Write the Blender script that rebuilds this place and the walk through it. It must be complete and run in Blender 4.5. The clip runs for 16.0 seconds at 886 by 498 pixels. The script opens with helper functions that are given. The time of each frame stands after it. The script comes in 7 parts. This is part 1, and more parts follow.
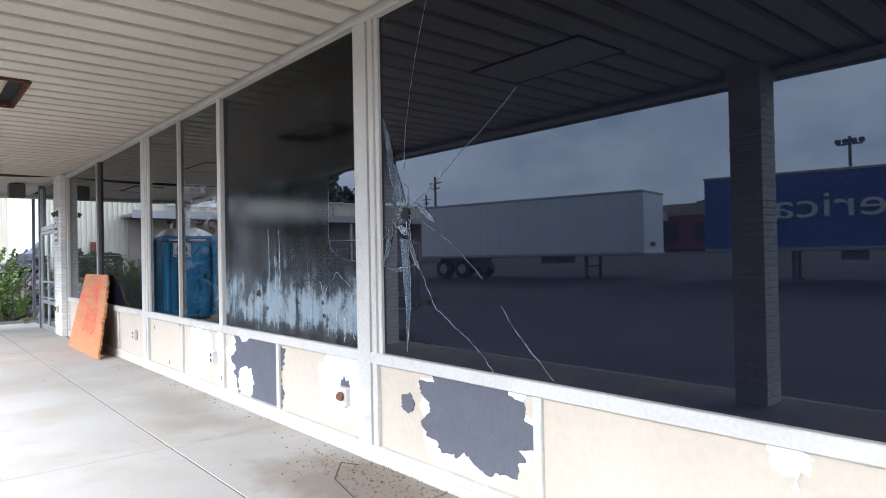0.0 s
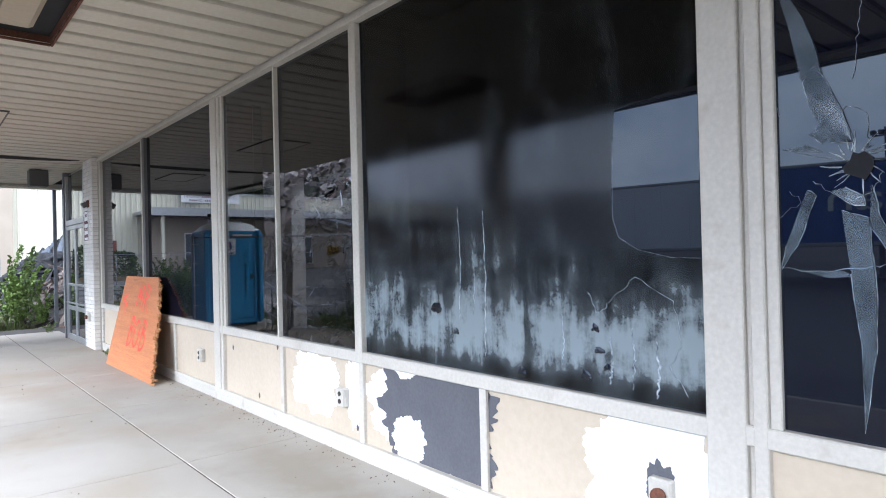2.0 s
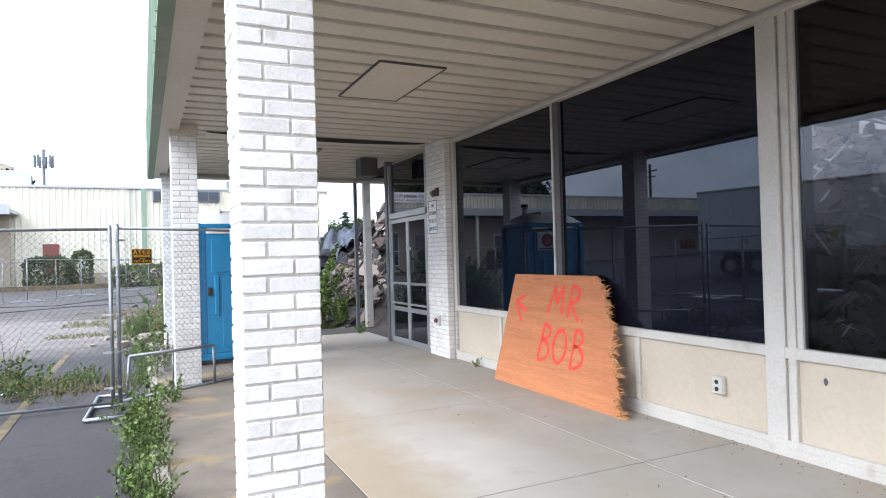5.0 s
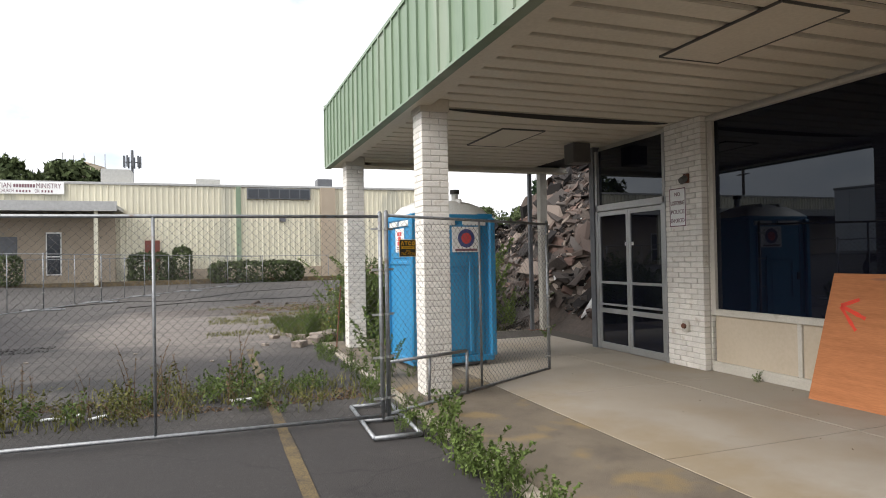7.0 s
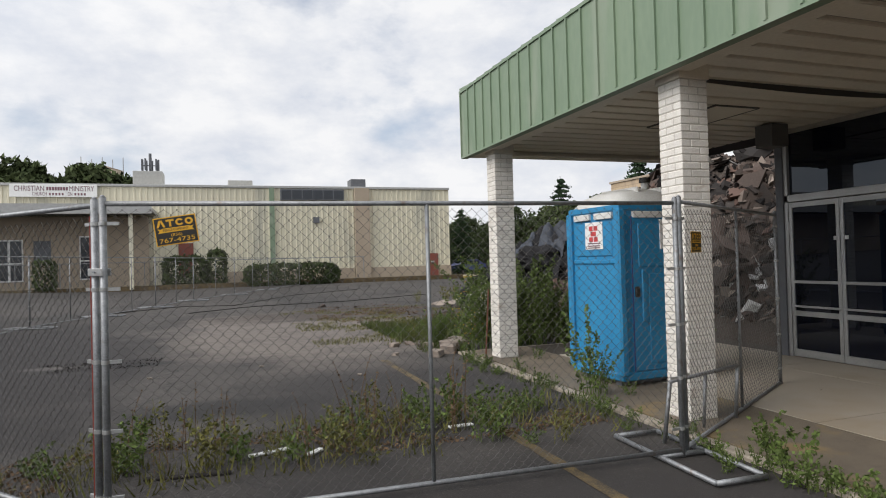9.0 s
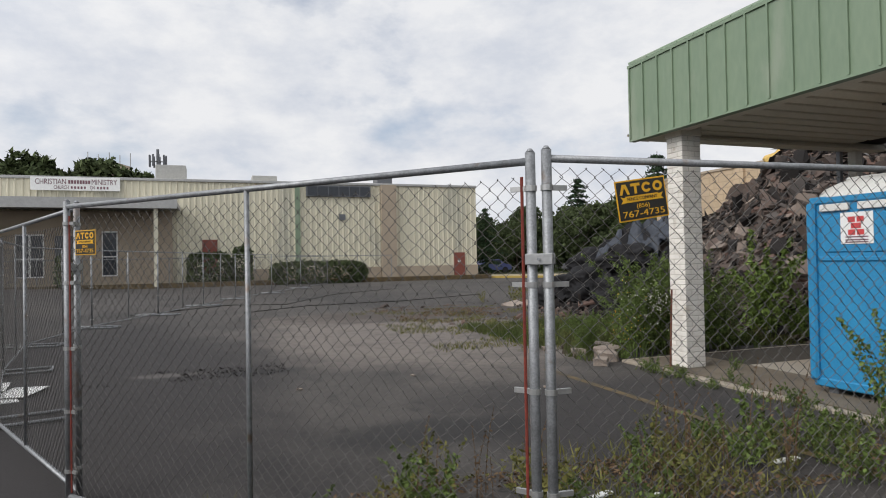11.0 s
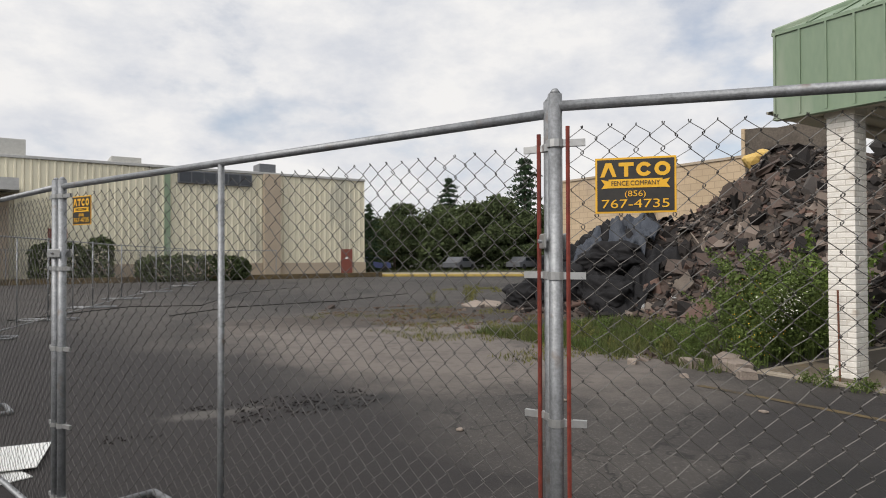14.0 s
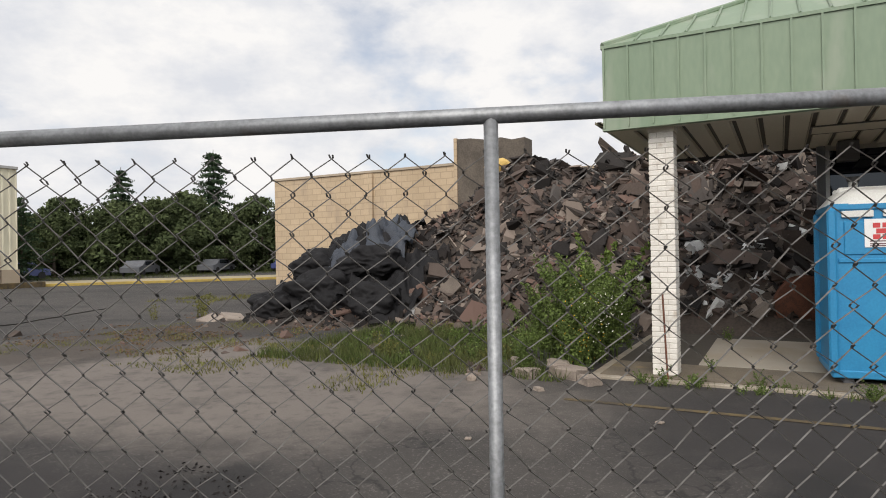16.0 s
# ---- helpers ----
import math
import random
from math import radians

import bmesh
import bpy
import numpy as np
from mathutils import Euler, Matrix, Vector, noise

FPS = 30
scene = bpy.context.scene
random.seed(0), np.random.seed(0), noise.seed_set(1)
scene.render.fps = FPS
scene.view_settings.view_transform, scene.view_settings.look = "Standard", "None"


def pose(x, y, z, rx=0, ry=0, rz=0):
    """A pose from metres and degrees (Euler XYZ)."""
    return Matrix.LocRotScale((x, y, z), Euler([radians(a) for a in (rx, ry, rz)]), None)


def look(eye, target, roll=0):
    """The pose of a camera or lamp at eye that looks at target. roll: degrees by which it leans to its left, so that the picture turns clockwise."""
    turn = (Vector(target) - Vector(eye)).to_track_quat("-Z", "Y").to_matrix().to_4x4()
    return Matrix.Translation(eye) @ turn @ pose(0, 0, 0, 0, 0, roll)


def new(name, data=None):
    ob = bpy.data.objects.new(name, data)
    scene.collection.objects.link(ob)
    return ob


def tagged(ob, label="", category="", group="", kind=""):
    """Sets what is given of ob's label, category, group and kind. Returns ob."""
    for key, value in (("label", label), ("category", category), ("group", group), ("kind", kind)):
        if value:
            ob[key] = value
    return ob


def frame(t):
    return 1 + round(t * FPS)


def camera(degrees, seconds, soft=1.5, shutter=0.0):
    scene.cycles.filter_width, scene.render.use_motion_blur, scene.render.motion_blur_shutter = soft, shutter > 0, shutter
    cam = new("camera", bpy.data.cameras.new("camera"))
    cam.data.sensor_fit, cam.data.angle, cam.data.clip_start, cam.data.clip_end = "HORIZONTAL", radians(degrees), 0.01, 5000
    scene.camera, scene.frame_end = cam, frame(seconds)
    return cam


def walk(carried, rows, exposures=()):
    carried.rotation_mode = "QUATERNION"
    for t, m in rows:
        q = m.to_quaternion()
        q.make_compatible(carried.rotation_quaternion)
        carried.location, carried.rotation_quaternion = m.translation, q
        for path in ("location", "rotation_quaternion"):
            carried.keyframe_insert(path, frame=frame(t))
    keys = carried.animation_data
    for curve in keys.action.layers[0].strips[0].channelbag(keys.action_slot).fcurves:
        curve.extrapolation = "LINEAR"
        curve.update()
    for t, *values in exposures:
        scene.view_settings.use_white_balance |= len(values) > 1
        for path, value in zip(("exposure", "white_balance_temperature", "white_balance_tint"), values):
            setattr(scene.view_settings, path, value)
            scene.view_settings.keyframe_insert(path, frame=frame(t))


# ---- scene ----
cam = camera(69.9, 16.0, soft=1.0)
PATH = [
    (0, (-2.538, 1.062, 1.588), (-1.235, 2.58, 1.61), -1.1),
    (0.5, (-2.602, 1.685, 1.613), (-1.307, 3.208, 1.634), -1.2),
    (1, (-2.542, 2.354, 1.626), (-1.247, 3.878, 1.644), -1.3),
    (1.5, (-2.512, 3.02, 1.613), (-1.222, 4.548, 1.628), -1.3),
    (2, (-2.462, 3.688, 1.605), (-1.171, 5.216, 1.619), -1.4),
    (2.5, (-2.582, 4.33, 1.603), (-1.308, 5.871, 1.614), -1.4),
    (3, (-2.713, 4.944, 1.61), (-1.453, 6.498, 1.62), -1.6),
    (3.5, (-2.989, 5.563, 1.624), (-1.762, 7.142, 1.632), -1.6),
    (4, (-3.293, 6.094, 1.635), (-2.149, 7.735, 1.651), -1.5),
    (4.5, (-3.622, 6.652, 1.647), (-2.589, 8.364, 1.664), -1.7),
    (5, (-4.085, 7.155, 1.624), (-3.228, 8.962, 1.648), -1.6),
    (5.2, (-4.251, 7.333, 1.629), (-3.45, 9.166, 1.653), -1.7),
    (7.3, (-6.129, 9.322, 1.618), (-5.449, 11.203, 1.646), -1.2),
    (7.5, (-6.293, 9.492, 1.62), (-5.617, 11.374, 1.648), -1.3),
    (8, (-6.751, 9.985, 1.626), (-6.083, 11.87, 1.653), -1.3),
    (8.5, (-7.217, 10.414, 1.625), (-6.564, 12.303, 1.659), -1.5),
    (9, (-7.641, 10.888, 1.64), (-6.979, 12.775, 1.672), -1.6),
    (9.5, (-8.154, 11.357, 1.628), (-7.492, 13.244, 1.661), -1.6),
    (10, (-8.641, 11.844, 1.624), (-7.984, 13.733, 1.659), -1.7),
    (10.2, (-8.81, 12.024, 1.647), (-8.169, 13.919, 1.681), -1.6),
    (12.3, (-10.634, 14.216, 1.585), (-9.808, 16.037, 1.612), 0.1),
    (12.5, (-10.800, 14.450, 1.593), (-9.946, 16.259, 1.620), 0.1),
    (13, (-11.175, 14.957, 1.615), (-10.307, 16.759, 1.642), 0.1),
    (13.5, (-11.399, 15.473, 1.607), (-10.379, 17.193, 1.629), 0.0),
    (14, (-11.688, 16.089, 1.577), (-10.584, 17.757, 1.600), -0.2),
    (14.5, (-11.841, 16.661, 1.556), (-10.620, 18.245, 1.579), -0.4),
    (15, (-12.007, 17.284, 1.586), (-10.682, 18.782, 1.604), -0.4),
    (15.5, (-12.131, 17.790, 1.664), (-10.550, 19.016, 1.682), -0.5),
    (16, (-12.052, 18.373, 1.727), (-10.288, 19.314, 1.739), -1.0),
]
walk(cam, [(t, look(eye, target, roll)) for t, eye, target, roll in PATH],
     exposures=[(0, 2.26, 5300, 12), (2, 2.1, 5300, 12), (3.5, 2.12, 5300, 12), (5.0, 1.84, 5500, 12), (7.5, 0.66, 6500, 11), (10, 0.12, 6300, 11), (12.5, 0.09, 6450, 11), (16, 0.25, 6600, 11)])

# ---- world and sun ----
world = bpy.data.worlds.new("sky")
scene.world = world
world.use_nodes = True
wn, wl = world.node_tree.nodes, world.node_tree.links
wn.clear()
w_out = wn.new("ShaderNodeOutputWorld")
w_bg = wn.new("ShaderNodeBackground")
w_sky = wn.new("ShaderNodeTexSky")
w_sky.sky_type = "NISHITA"
w_sky.sun_disc = False
w_sky.sun_elevation, w_sky.sun_rotation = radians(39), radians(-102.5)
w_sky.air_density, w_sky.dust_density = 1.0, 0.6
w_co = wn.new("ShaderNodeTexCoord")
w_map = wn.new("ShaderNodeMapping")
w_map.inputs["Scale"].default_value = (1.0, 1.0, 1.9)
w_n1 = wn.new("ShaderNodeTexNoise")
w_n1.inputs["Scale"].default_value, w_n1.inputs["Detail"].default_value = 3.3, 10.0
w_n1.inputs["Roughness"].default_value = 0.58
w_r1 = wn.new("ShaderNodeValToRGB")
w_r1.color_ramp.elements[0].position, w_r1.color_ramp.elements[1].position = 0.33, 0.46
w_r1.color_ramp.elements[0].color = (0.50, 0.50, 0.50, 1)
w_n2 = wn.new("ShaderNodeTexNoise")
w_n2.inputs["Scale"].default_value, w_n2.inputs["Detail"].default_value = 6.5, 10.0
w_n2.inputs["Roughness"].default_value = 0.6
w_r2 = wn.new("ShaderNodeValToRGB")
w_r2.color_ramp.elements[0].position, w_r2.color_ramp.elements[1].position = 0.36, 0.62
w_r2.color_ramp.elements[0].color = (6.1, 6.35, 6.8, 1)
w_r2.color_ramp.elements[1].color = (8.0, 7.98, 7.9, 1)
w_mix = wn.new("ShaderNodeMix")
w_mix.data_type = "RGBA"
wl.new(w_co.outputs["Generated"], w_map.inputs["Vector"])
wl.new(w_map.outputs["Vector"], w_n1.inputs["Vector"])
wl.new(w_map.outputs["Vector"], w_n2.inputs["Vector"])
wl.new(w_n1.outputs["Fac"], w_r1.inputs["Fac"])
wl.new(w_n2.outputs["Fac"], w_r2.inputs["Fac"])
wl.new(w_r1.outputs["Color"], w_mix.inputs["Factor"])
wl.new(w_sky.outputs["Color"], w_mix.inputs["A"])
# clouds brighten towards the sun
w_dot = wn.new("ShaderNodeVectorMath")
w_dot.operation = "DOT_PRODUCT"
w_dot.inputs[1].default_value = (-0.760, -0.170, 0.627)
w_pow = wn.new("ShaderNodeMath")
w_pow.operation = "POWER"
w_pow.use_clamp = True
w_pow.inputs[1].default_value = 2.0
w_max = wn.new("ShaderNodeMath")
w_max.operation = "MAXIMUM"
w_max.inputs[1].default_value = 0.0
w_gain = wn.new("ShaderNodeMath")
w_gain.operation = "MULTIPLY_ADD"
w_gain.inputs[1].default_value, w_gain.inputs[2].default_value = 0.9, 1.0
w_lit = wn.new("ShaderNodeVectorMath")
w_lit.operation = "SCALE"
wl.new(w_co.outputs["Generated"], w_dot.inputs[0])
wl.new(w_dot.outputs["Value"], w_max.inputs[0])
wl.new(w_max.outputs[0], w_pow.inputs[0])
wl.new(w_pow.outputs[0], w_gain.inputs[0])
wl.new(w_gain.outputs[0], w_lit.inputs["Scale"])
wl.new(w_r2.outputs["Color"], w_lit.inputs[0])
wl.new(w_lit.outputs["Vector"], w_mix.inputs["B"])
wl.new(w_mix.outputs["Result"], w_bg.inputs["Color"])
wl.new(w_bg.outputs["Background"], w_out.inputs["Surface"])
w_bg.inputs["Strength"].default_value = 0.1

sun = new("sun", bpy.data.lights.new("sun", "SUN"))
sun.data.energy, sun.data.angle, sun.data.color = 1.75, radians(38), (1.0, 0.95, 0.88)
sun.matrix_world = look((-20.6, -4.6, 17), (0, 0, 0))


# ---- materials ----
def mat(name, c1, c2=None, rough=0.7, metal=0.0, scale=6.0, fine=60.0, bump=0.15, bump_scale=None, spot=None, spot_scale=1.5,
        spot_lo=0.55, spot_hi=0.62, island=0.0, per_object=0.0, spec=0.5, stretch=(1, 1, 1)):
    """A weathered surface: two colours mixed by coarse and fine noise, an optional third in patches, and fine relief."""
    m = bpy.data.materials.new(name)
    m.use_nodes = True
    n, l = m.node_tree.nodes, m.node_tree.links
    p = n["Principled BSDF"]
    c2 = c2 or tuple(v * 0.8 for v in c1)
    geo = n.new("ShaderNodeNewGeometry")
    mp = n.new("ShaderNodeMapping")
    mp.inputs["Scale"].default_value = stretch
    l.new(geo.outputs["Position"], mp.inputs["Vector"])
    a = n.new("ShaderNodeTexNoise")
    a.inputs["Scale"].default_value, a.inputs["Detail"].default_value = scale, 6
    b = n.new("ShaderNodeTexNoise")
    b.inputs["Scale"].default_value, b.inputs["Detail"].default_value = fine, 3
    for t in (a, b):
        l.new(mp.outputs["Vector"], t.inputs["Vector"])
    add = n.new("ShaderNodeMath")
    add.operation = "ADD"
    l.new(a.outputs["Fac"], add.inputs[0])
    l.new(b.outputs["Fac"], add.inputs[1])
    ramp = n.new("ShaderNodeMapRange")
    ramp.inputs["From Min"].default_value, ramp.inputs["From Max"].default_value = 0.75, 1.25
    l.new(add.outputs[0], ramp.inputs["Value"])
    mix = n.new("ShaderNodeMix")
    mix.data_type = "RGBA"
    mix.inputs["A"].default_value, mix.inputs["B"].default_value = (*c1, 1), (*c2, 1)
    l.new(ramp.outputs["Result"], mix.inputs["Factor"])
    out = mix.outputs["Result"]
    if spot:
        s = n.new("ShaderNodeTexNoise")
        s.inputs["Scale"].default_value, s.inputs["Detail"].default_value = spot_scale, 8
        l.new(mp.outputs["Vector"], s.inputs["Vector"])
        r = n.new("ShaderNodeMapRange")
        r.inputs["From Min"].default_value, r.inputs["From Max"].default_value = spot_lo, spot_hi
        l.new(s.outputs["Fac"], r.inputs["Value"])
        mx = n.new("ShaderNodeMix")
        mx.data_type = "RGBA"
        mx.inputs["B"].default_value = (*spot, 1)
        l.new(r.outputs["Result"], mx.inputs["Factor"])
        l.new(out, mx.inputs["A"])
        out = mx.outputs["Result"]
    if island or per_object:
        if island:
            src = geo.outputs["Random Per Island"]
        else:
            src = n.new("ShaderNodeObjectInfo").outputs["Random"]
        k = n.new("ShaderNodeMapRange")
        w = island or per_object
        k.inputs["To Min"].default_value, k.inputs["To Max"].default_value = 1 - w, 1 + w
        l.new(src, k.inputs["Value"])
        hs = n.new("ShaderNodeHueSaturation")
        l.new(k.outputs["Result"], hs.inputs["Value"])
        l.new(out, hs.inputs["Color"])
        out = hs.outputs["Color"]
    l.new(out, p.inputs["Base Color"])
    p.inputs["Roughness"].default_value, p.inputs["Metallic"].default_value = rough, metal
    p.inputs["Specular IOR Level"].default_value = spec
    if bump:
        bp = n.new("ShaderNodeBump")
        bp.inputs["Strength"].default_value, bp.inputs["Distance"].default_value = bump, 0.01
        if bump_scale:
            c = n.new("ShaderNodeTexNoise")
            c.inputs["Scale"].default_value, c.inputs["Detail"].default_value = bump_scale, 4
            l.new(mp.outputs["Vector"], c.inputs["Vector"])
            l.new(c.outputs["Fac"], bp.inputs["Height"])
        else:
            l.new(b.outputs["Fac"], bp.inputs["Height"])
        l.new(bp.outputs["Normal"], p.inputs["Normal"])
    return m


def glass_mat(name, tint=(0.14, 0.165, 0.22), ior=1.42):
    m = bpy.data.materials.new(name)
    m.use_nodes = True
    p = m.node_tree.nodes["Principled BSDF"]
    p.inputs["Base Color"].default_value = (*tint, 1)
    p.inputs["Transmission Weight"].default_value = 1
    p.inputs["Roughness"].default_value = 0.0
    p.inputs["IOR"].default_value = ior
    return m


M_CONC = mat("pale_concrete", (0.41, 0.375, 0.32), (0.35, 0.315, 0.262), 0.85, scale=1.2, fine=140, bump=0.12, spot=(0.335, 0.285, 0.215), spot_scale=1.0, spot_lo=0.5, spot_hi=0.72)
M_AGG = mat("old_aggregate_concrete", (0.19, 0.155, 0.112), (0.112, 0.091, 0.067), 0.9, scale=2.0, fine=180, bump=0.5, bump_scale=150, spot=(0.22, 0.16, 0.08), spot_scale=1.4)
M_JOINT = mat("joint_dirt", (0.06, 0.05, 0.038), rough=0.95)
M_KERB = mat("kerb_concrete", (0.36, 0.32, 0.26), (0.24, 0.2, 0.15), 0.9, scale=3, bump=0.3)


def stain_or_dim(m, centre, radii, colour, amount, wobble=0.5, lo=-0.1, hi=0.3, scale=0.5):
    """Dried stains, and ground dimmed for its reflection: an oval with a ragged, drifting edge on a flat surface."""
    n, l = m.node_tree.nodes, m.node_tree.links
    p = n["Principled BSDF"]
    base = p.inputs["Base Color"].links[0].from_socket
    geo = n.new("ShaderNodeNewGeometry")
    mp = n.new("ShaderNodeMapping")
    mp.inputs["Scale"].default_value = (1 / radii[0], 1 / radii[1], 0)
    mp.inputs["Location"].default_value = (-centre[0] / radii[0], -centre[1] / radii[1], 0)
    l.new(geo.outputs["Position"], mp.inputs["Vector"])
    ln = n.new("ShaderNodeVectorMath")
    ln.operation = "LENGTH"
    l.new(mp.outputs["Vector"], ln.inputs[0])
    t = n.new("ShaderNodeTexNoise")
    t.inputs["Scale"].default_value, t.inputs["Detail"].default_value, t.inputs["Roughness"].default_value = scale, 9, 0.65
    l.new(geo.outputs["Position"], t.inputs["Vector"])
    a = n.new("ShaderNodeMath")
    a.operation = "MULTIPLY_ADD"
    a.inputs[1].default_value, a.inputs[2].default_value = 2 * wobble, 1 - wobble
    l.new(t.outputs["Fac"], a.inputs[0])
    b = n.new("ShaderNodeMath")
    b.operation = "SUBTRACT"
    l.new(a.outputs[0], b.inputs[0])
    l.new(ln.outputs["Value"], b.inputs[1])
    r = n.new("ShaderNodeMapRange")
    r.inputs["From Min"].default_value, r.inputs["From Max"].default_value, r.inputs["To Max"].default_value = lo, hi, amount
    l.new(b.outputs[0], r.inputs["Value"])
    x = n.new("ShaderNodeMix")
    x.data_type = "RGBA"
    x.inputs["B"].default_value = (*colour, 1)
    l.new(r.outputs["Result"], x.inputs["Factor"])
    l.new(base, x.inputs["A"])
    l.new(x.outputs["Result"], p.inputs["Base Color"])


stain_or_dim(M_CONC, (-1.2, 16.2), (3.4, 5.2), (0.22, 0.172, 0.118), 0.4, 0.7, -0.2, 0.5, 0.8)
stain_or_dim(M_CONC, (-0.45, 7.6), (0.35, 1.3), (0.24, 0.20, 0.14), 0.55, 0.8, -0.2, 0.6, 2.0)
stain_or_dim(M_CONC, (-0.35, 4.45), (0.42, 0.9), (0.17, 0.125, 0.08), 0.75, 0.9, -0.3, 0.5, 2.6)
stain_or_dim(M_CONC, (-2.75, 10.0), (0.5, 5.0), (0.25, 0.18, 0.09), 0.6, 0.9, -0.3, 0.5, 1.5)
stain_or_dim(M_CONC, (-1.5, 8.0), (200, 200), (0.27, 0.225, 0.165), 0.35, 3.0, 1.35, 2.3, 3.4)
stain_or_dim(M_AGG, (-3.4, 8.0), (200, 200), (0.085, 0.068, 0.05), 0.5, 3.0, 1.1, 2.4, 5.0)


def asphalt_mat():
    """Old asphalt: mottled grey-brown, pale worn stains, dark oil patches, fine cracks and coarse grain."""
    m = mat("worn_asphalt", (0.046, 0.041, 0.038), (0.025, 0.022, 0.021), 0.93, scale=1.6, fine=14, bump=0)
    n, l = m.node_tree.nodes, m.node_tree.links
    p = n["Principled BSDF"]
    geo = n.new("ShaderNodeNewGeometry")
    mp = n.new("ShaderNodeMapping")
    mp.inputs["Rotation"].default_value = (0, 0, 0.5)
    mp.inputs["Scale"].default_value = (1.0, 0.55, 1.0)
    l.new(geo.outputs["Position"], mp.inputs["Vector"])
    out = p.inputs["Base Color"].links[0].from_socket

    def layer(out, scale, detail, lo, hi, colour, amount, vec):
        t = n.new("ShaderNodeTexNoise")
        t.inputs["Scale"].default_value, t.inputs["Detail"].default_value, t.inputs["Roughness"].default_value = scale, detail, 0.62
        l.new(vec, t.inputs["Vector"])
        r = n.new("ShaderNodeMapRange")
        r.inputs["From Min"].default_value, r.inputs["From Max"].default_value = lo, hi
        r.inputs["To Max"].default_value = amount
        l.new(t.outputs["Fac"], r.inputs["Value"])
        x = n.new("ShaderNodeMix")
        x.data_type = "RGBA"
        x.inputs["B"].default_value = (*colour, 1)
        l.new(r.outputs["Result"], x.inputs["Factor"])
        l.new(out, x.inputs["A"])
        return x.outputs["Result"]

    out = layer(out, 0.13, 9, 0.40, 0.62, (0.105, 0.092, 0.082), 0.75, mp.outputs["Vector"])
    out = layer(out, 0.9, 9, 0.50, 0.66, (0.10, 0.088, 0.077), 0.5, mp.outputs["Vector"])
    out = layer(out, 0.42, 8, 0.52, 0.66, (0.018, 0.016, 0.015), 0.85, mp.outputs["Vector"])
    out = layer(out, 5.0, 5, 0.56, 0.68, (0.11, 0.097, 0.085), 0.65, geo.outputs["Position"])
    out = layer(out, 45.0, 2, 0.58, 0.68, (0.20, 0.18, 0.16), 0.75, geo.outputs["Position"])
    wob = n.new("ShaderNodeTexNoise")
    wob.inputs["Scale"].default_value, wob.inputs["Detail"].default_value = 1.2, 4
    l.new(geo.outputs["Position"], wob.inputs["Vector"])
    mv = n.new("ShaderNodeMix")
    mv.data_type = "VECTOR"
    mv.inputs["Factor"].default_value = 0.25
    l.new(geo.outputs["Position"], mv.inputs["A"])
    sc = n.new("ShaderNodeVectorMath")
    sc.operation = "SCALE"
    sc.inputs["Scale"].default_value = 6.0
    l.new(wob.outputs["Color"], sc.inputs[0])
    l.new(sc.outputs["Vector"], mv.inputs["B"])
    vo = n.new("ShaderNodeTexVoronoi")
    vo.feature = "DISTANCE_TO_EDGE"
    vo.inputs["Scale"].default_value = 0.42
    l.new(mv.outputs["Result"], vo.inputs["Vector"])
    cr = n.new("ShaderNodeMapRange")
    cr.inputs["From Min"].default_value, cr.inputs["From Max"].default_value = 0.002, 0.009
    cr.inputs["To Min"].default_value, cr.inputs["To Max"].default_value = 0.7, 0.0
    l.new(vo.outputs["Distance"], cr.inputs["Value"])
    x = n.new("ShaderNodeMix")
    x.data_type = "RGBA"
    x.inputs["B"].default_value = (0.012, 0.011, 0.010, 1)
    l.new(cr.outputs["Result"], x.inputs["Factor"])
    l.new(out, x.inputs["A"])
    hs = n.new("ShaderNodeHueSaturation")
    hs.inputs["Value"].default_value = 0.67
    l.new(x.outputs["Result"], hs.inputs["Color"])
    l.new(hs.outputs["Color"], p.inputs["Base Color"])
    g = n.new("ShaderNodeTexNoise")
    g.inputs["Scale"].default_value, g.inputs["Detail"].default_value = 90, 4
    l.new(geo.outputs["Position"], g.inputs["Vector"])
    bp = n.new("ShaderNodeBump")
    bp.inputs["Strength"].default_value, bp.inputs["Distance"].default_value = 0.5, 0.01
    l.new(g.outputs["Fac"], bp.inputs["Height"])
    l.new(bp.outputs["Normal"], p.inputs["Normal"])
    return m


M_ASPH = asphalt_mat()
stain_or_dim(M_ASPH, (-5.9, 26.0), (3.1, 6.4), (0.17, 0.145, 0.126), 0.8, 0.6, -0.05, 0.32, 0.45)
stain_or_dim(M_ASPH, (-11.6, 21.5), (2.9, 8.0), (0.018, 0.015, 0.015), 0.9, 0.6, -0.1, 0.2, 0.6)
stain_or_dim(M_ASPH, (-7.5, 12.2), (5.5, 4.2), (0.024, 0.021, 0.020), 0.75, 0.6, -0.1, 0.3, 0.6)
stain_or_dim(M_ASPH, (-5.6, 17.8), (2.2, 2.2), (0.020, 0.017, 0.017), 0.8, 0.7, -0.1, 0.4, 0.9)
stain_or_dim(M_ASPH, (-4.0, 29.8), (5.0, 2.0), (0.045, 0.034, 0.026), 0.85, 0.7, -0.1, 0.4, 0.8)
stain_or_dim(M_ASPH, (-6.0, 24.0), (200, 200), (0.024, 0.021, 0.020), 0.6, 3.0, 1.15, 2.4, 0.8)
stain_or_dim(M_ASPH, (-6.0, 24.0), (200, 200), (0.022, 0.019, 0.018), 0.55, 3.0, 1.1, 2.2, 5.0)
stain_or_dim(M_ASPH, (-10.2, 22.3), (0.5, 0.17), (0.105, 0.096, 0.087), 0.8, 1.2, -0.1, 0.4, 6.0)
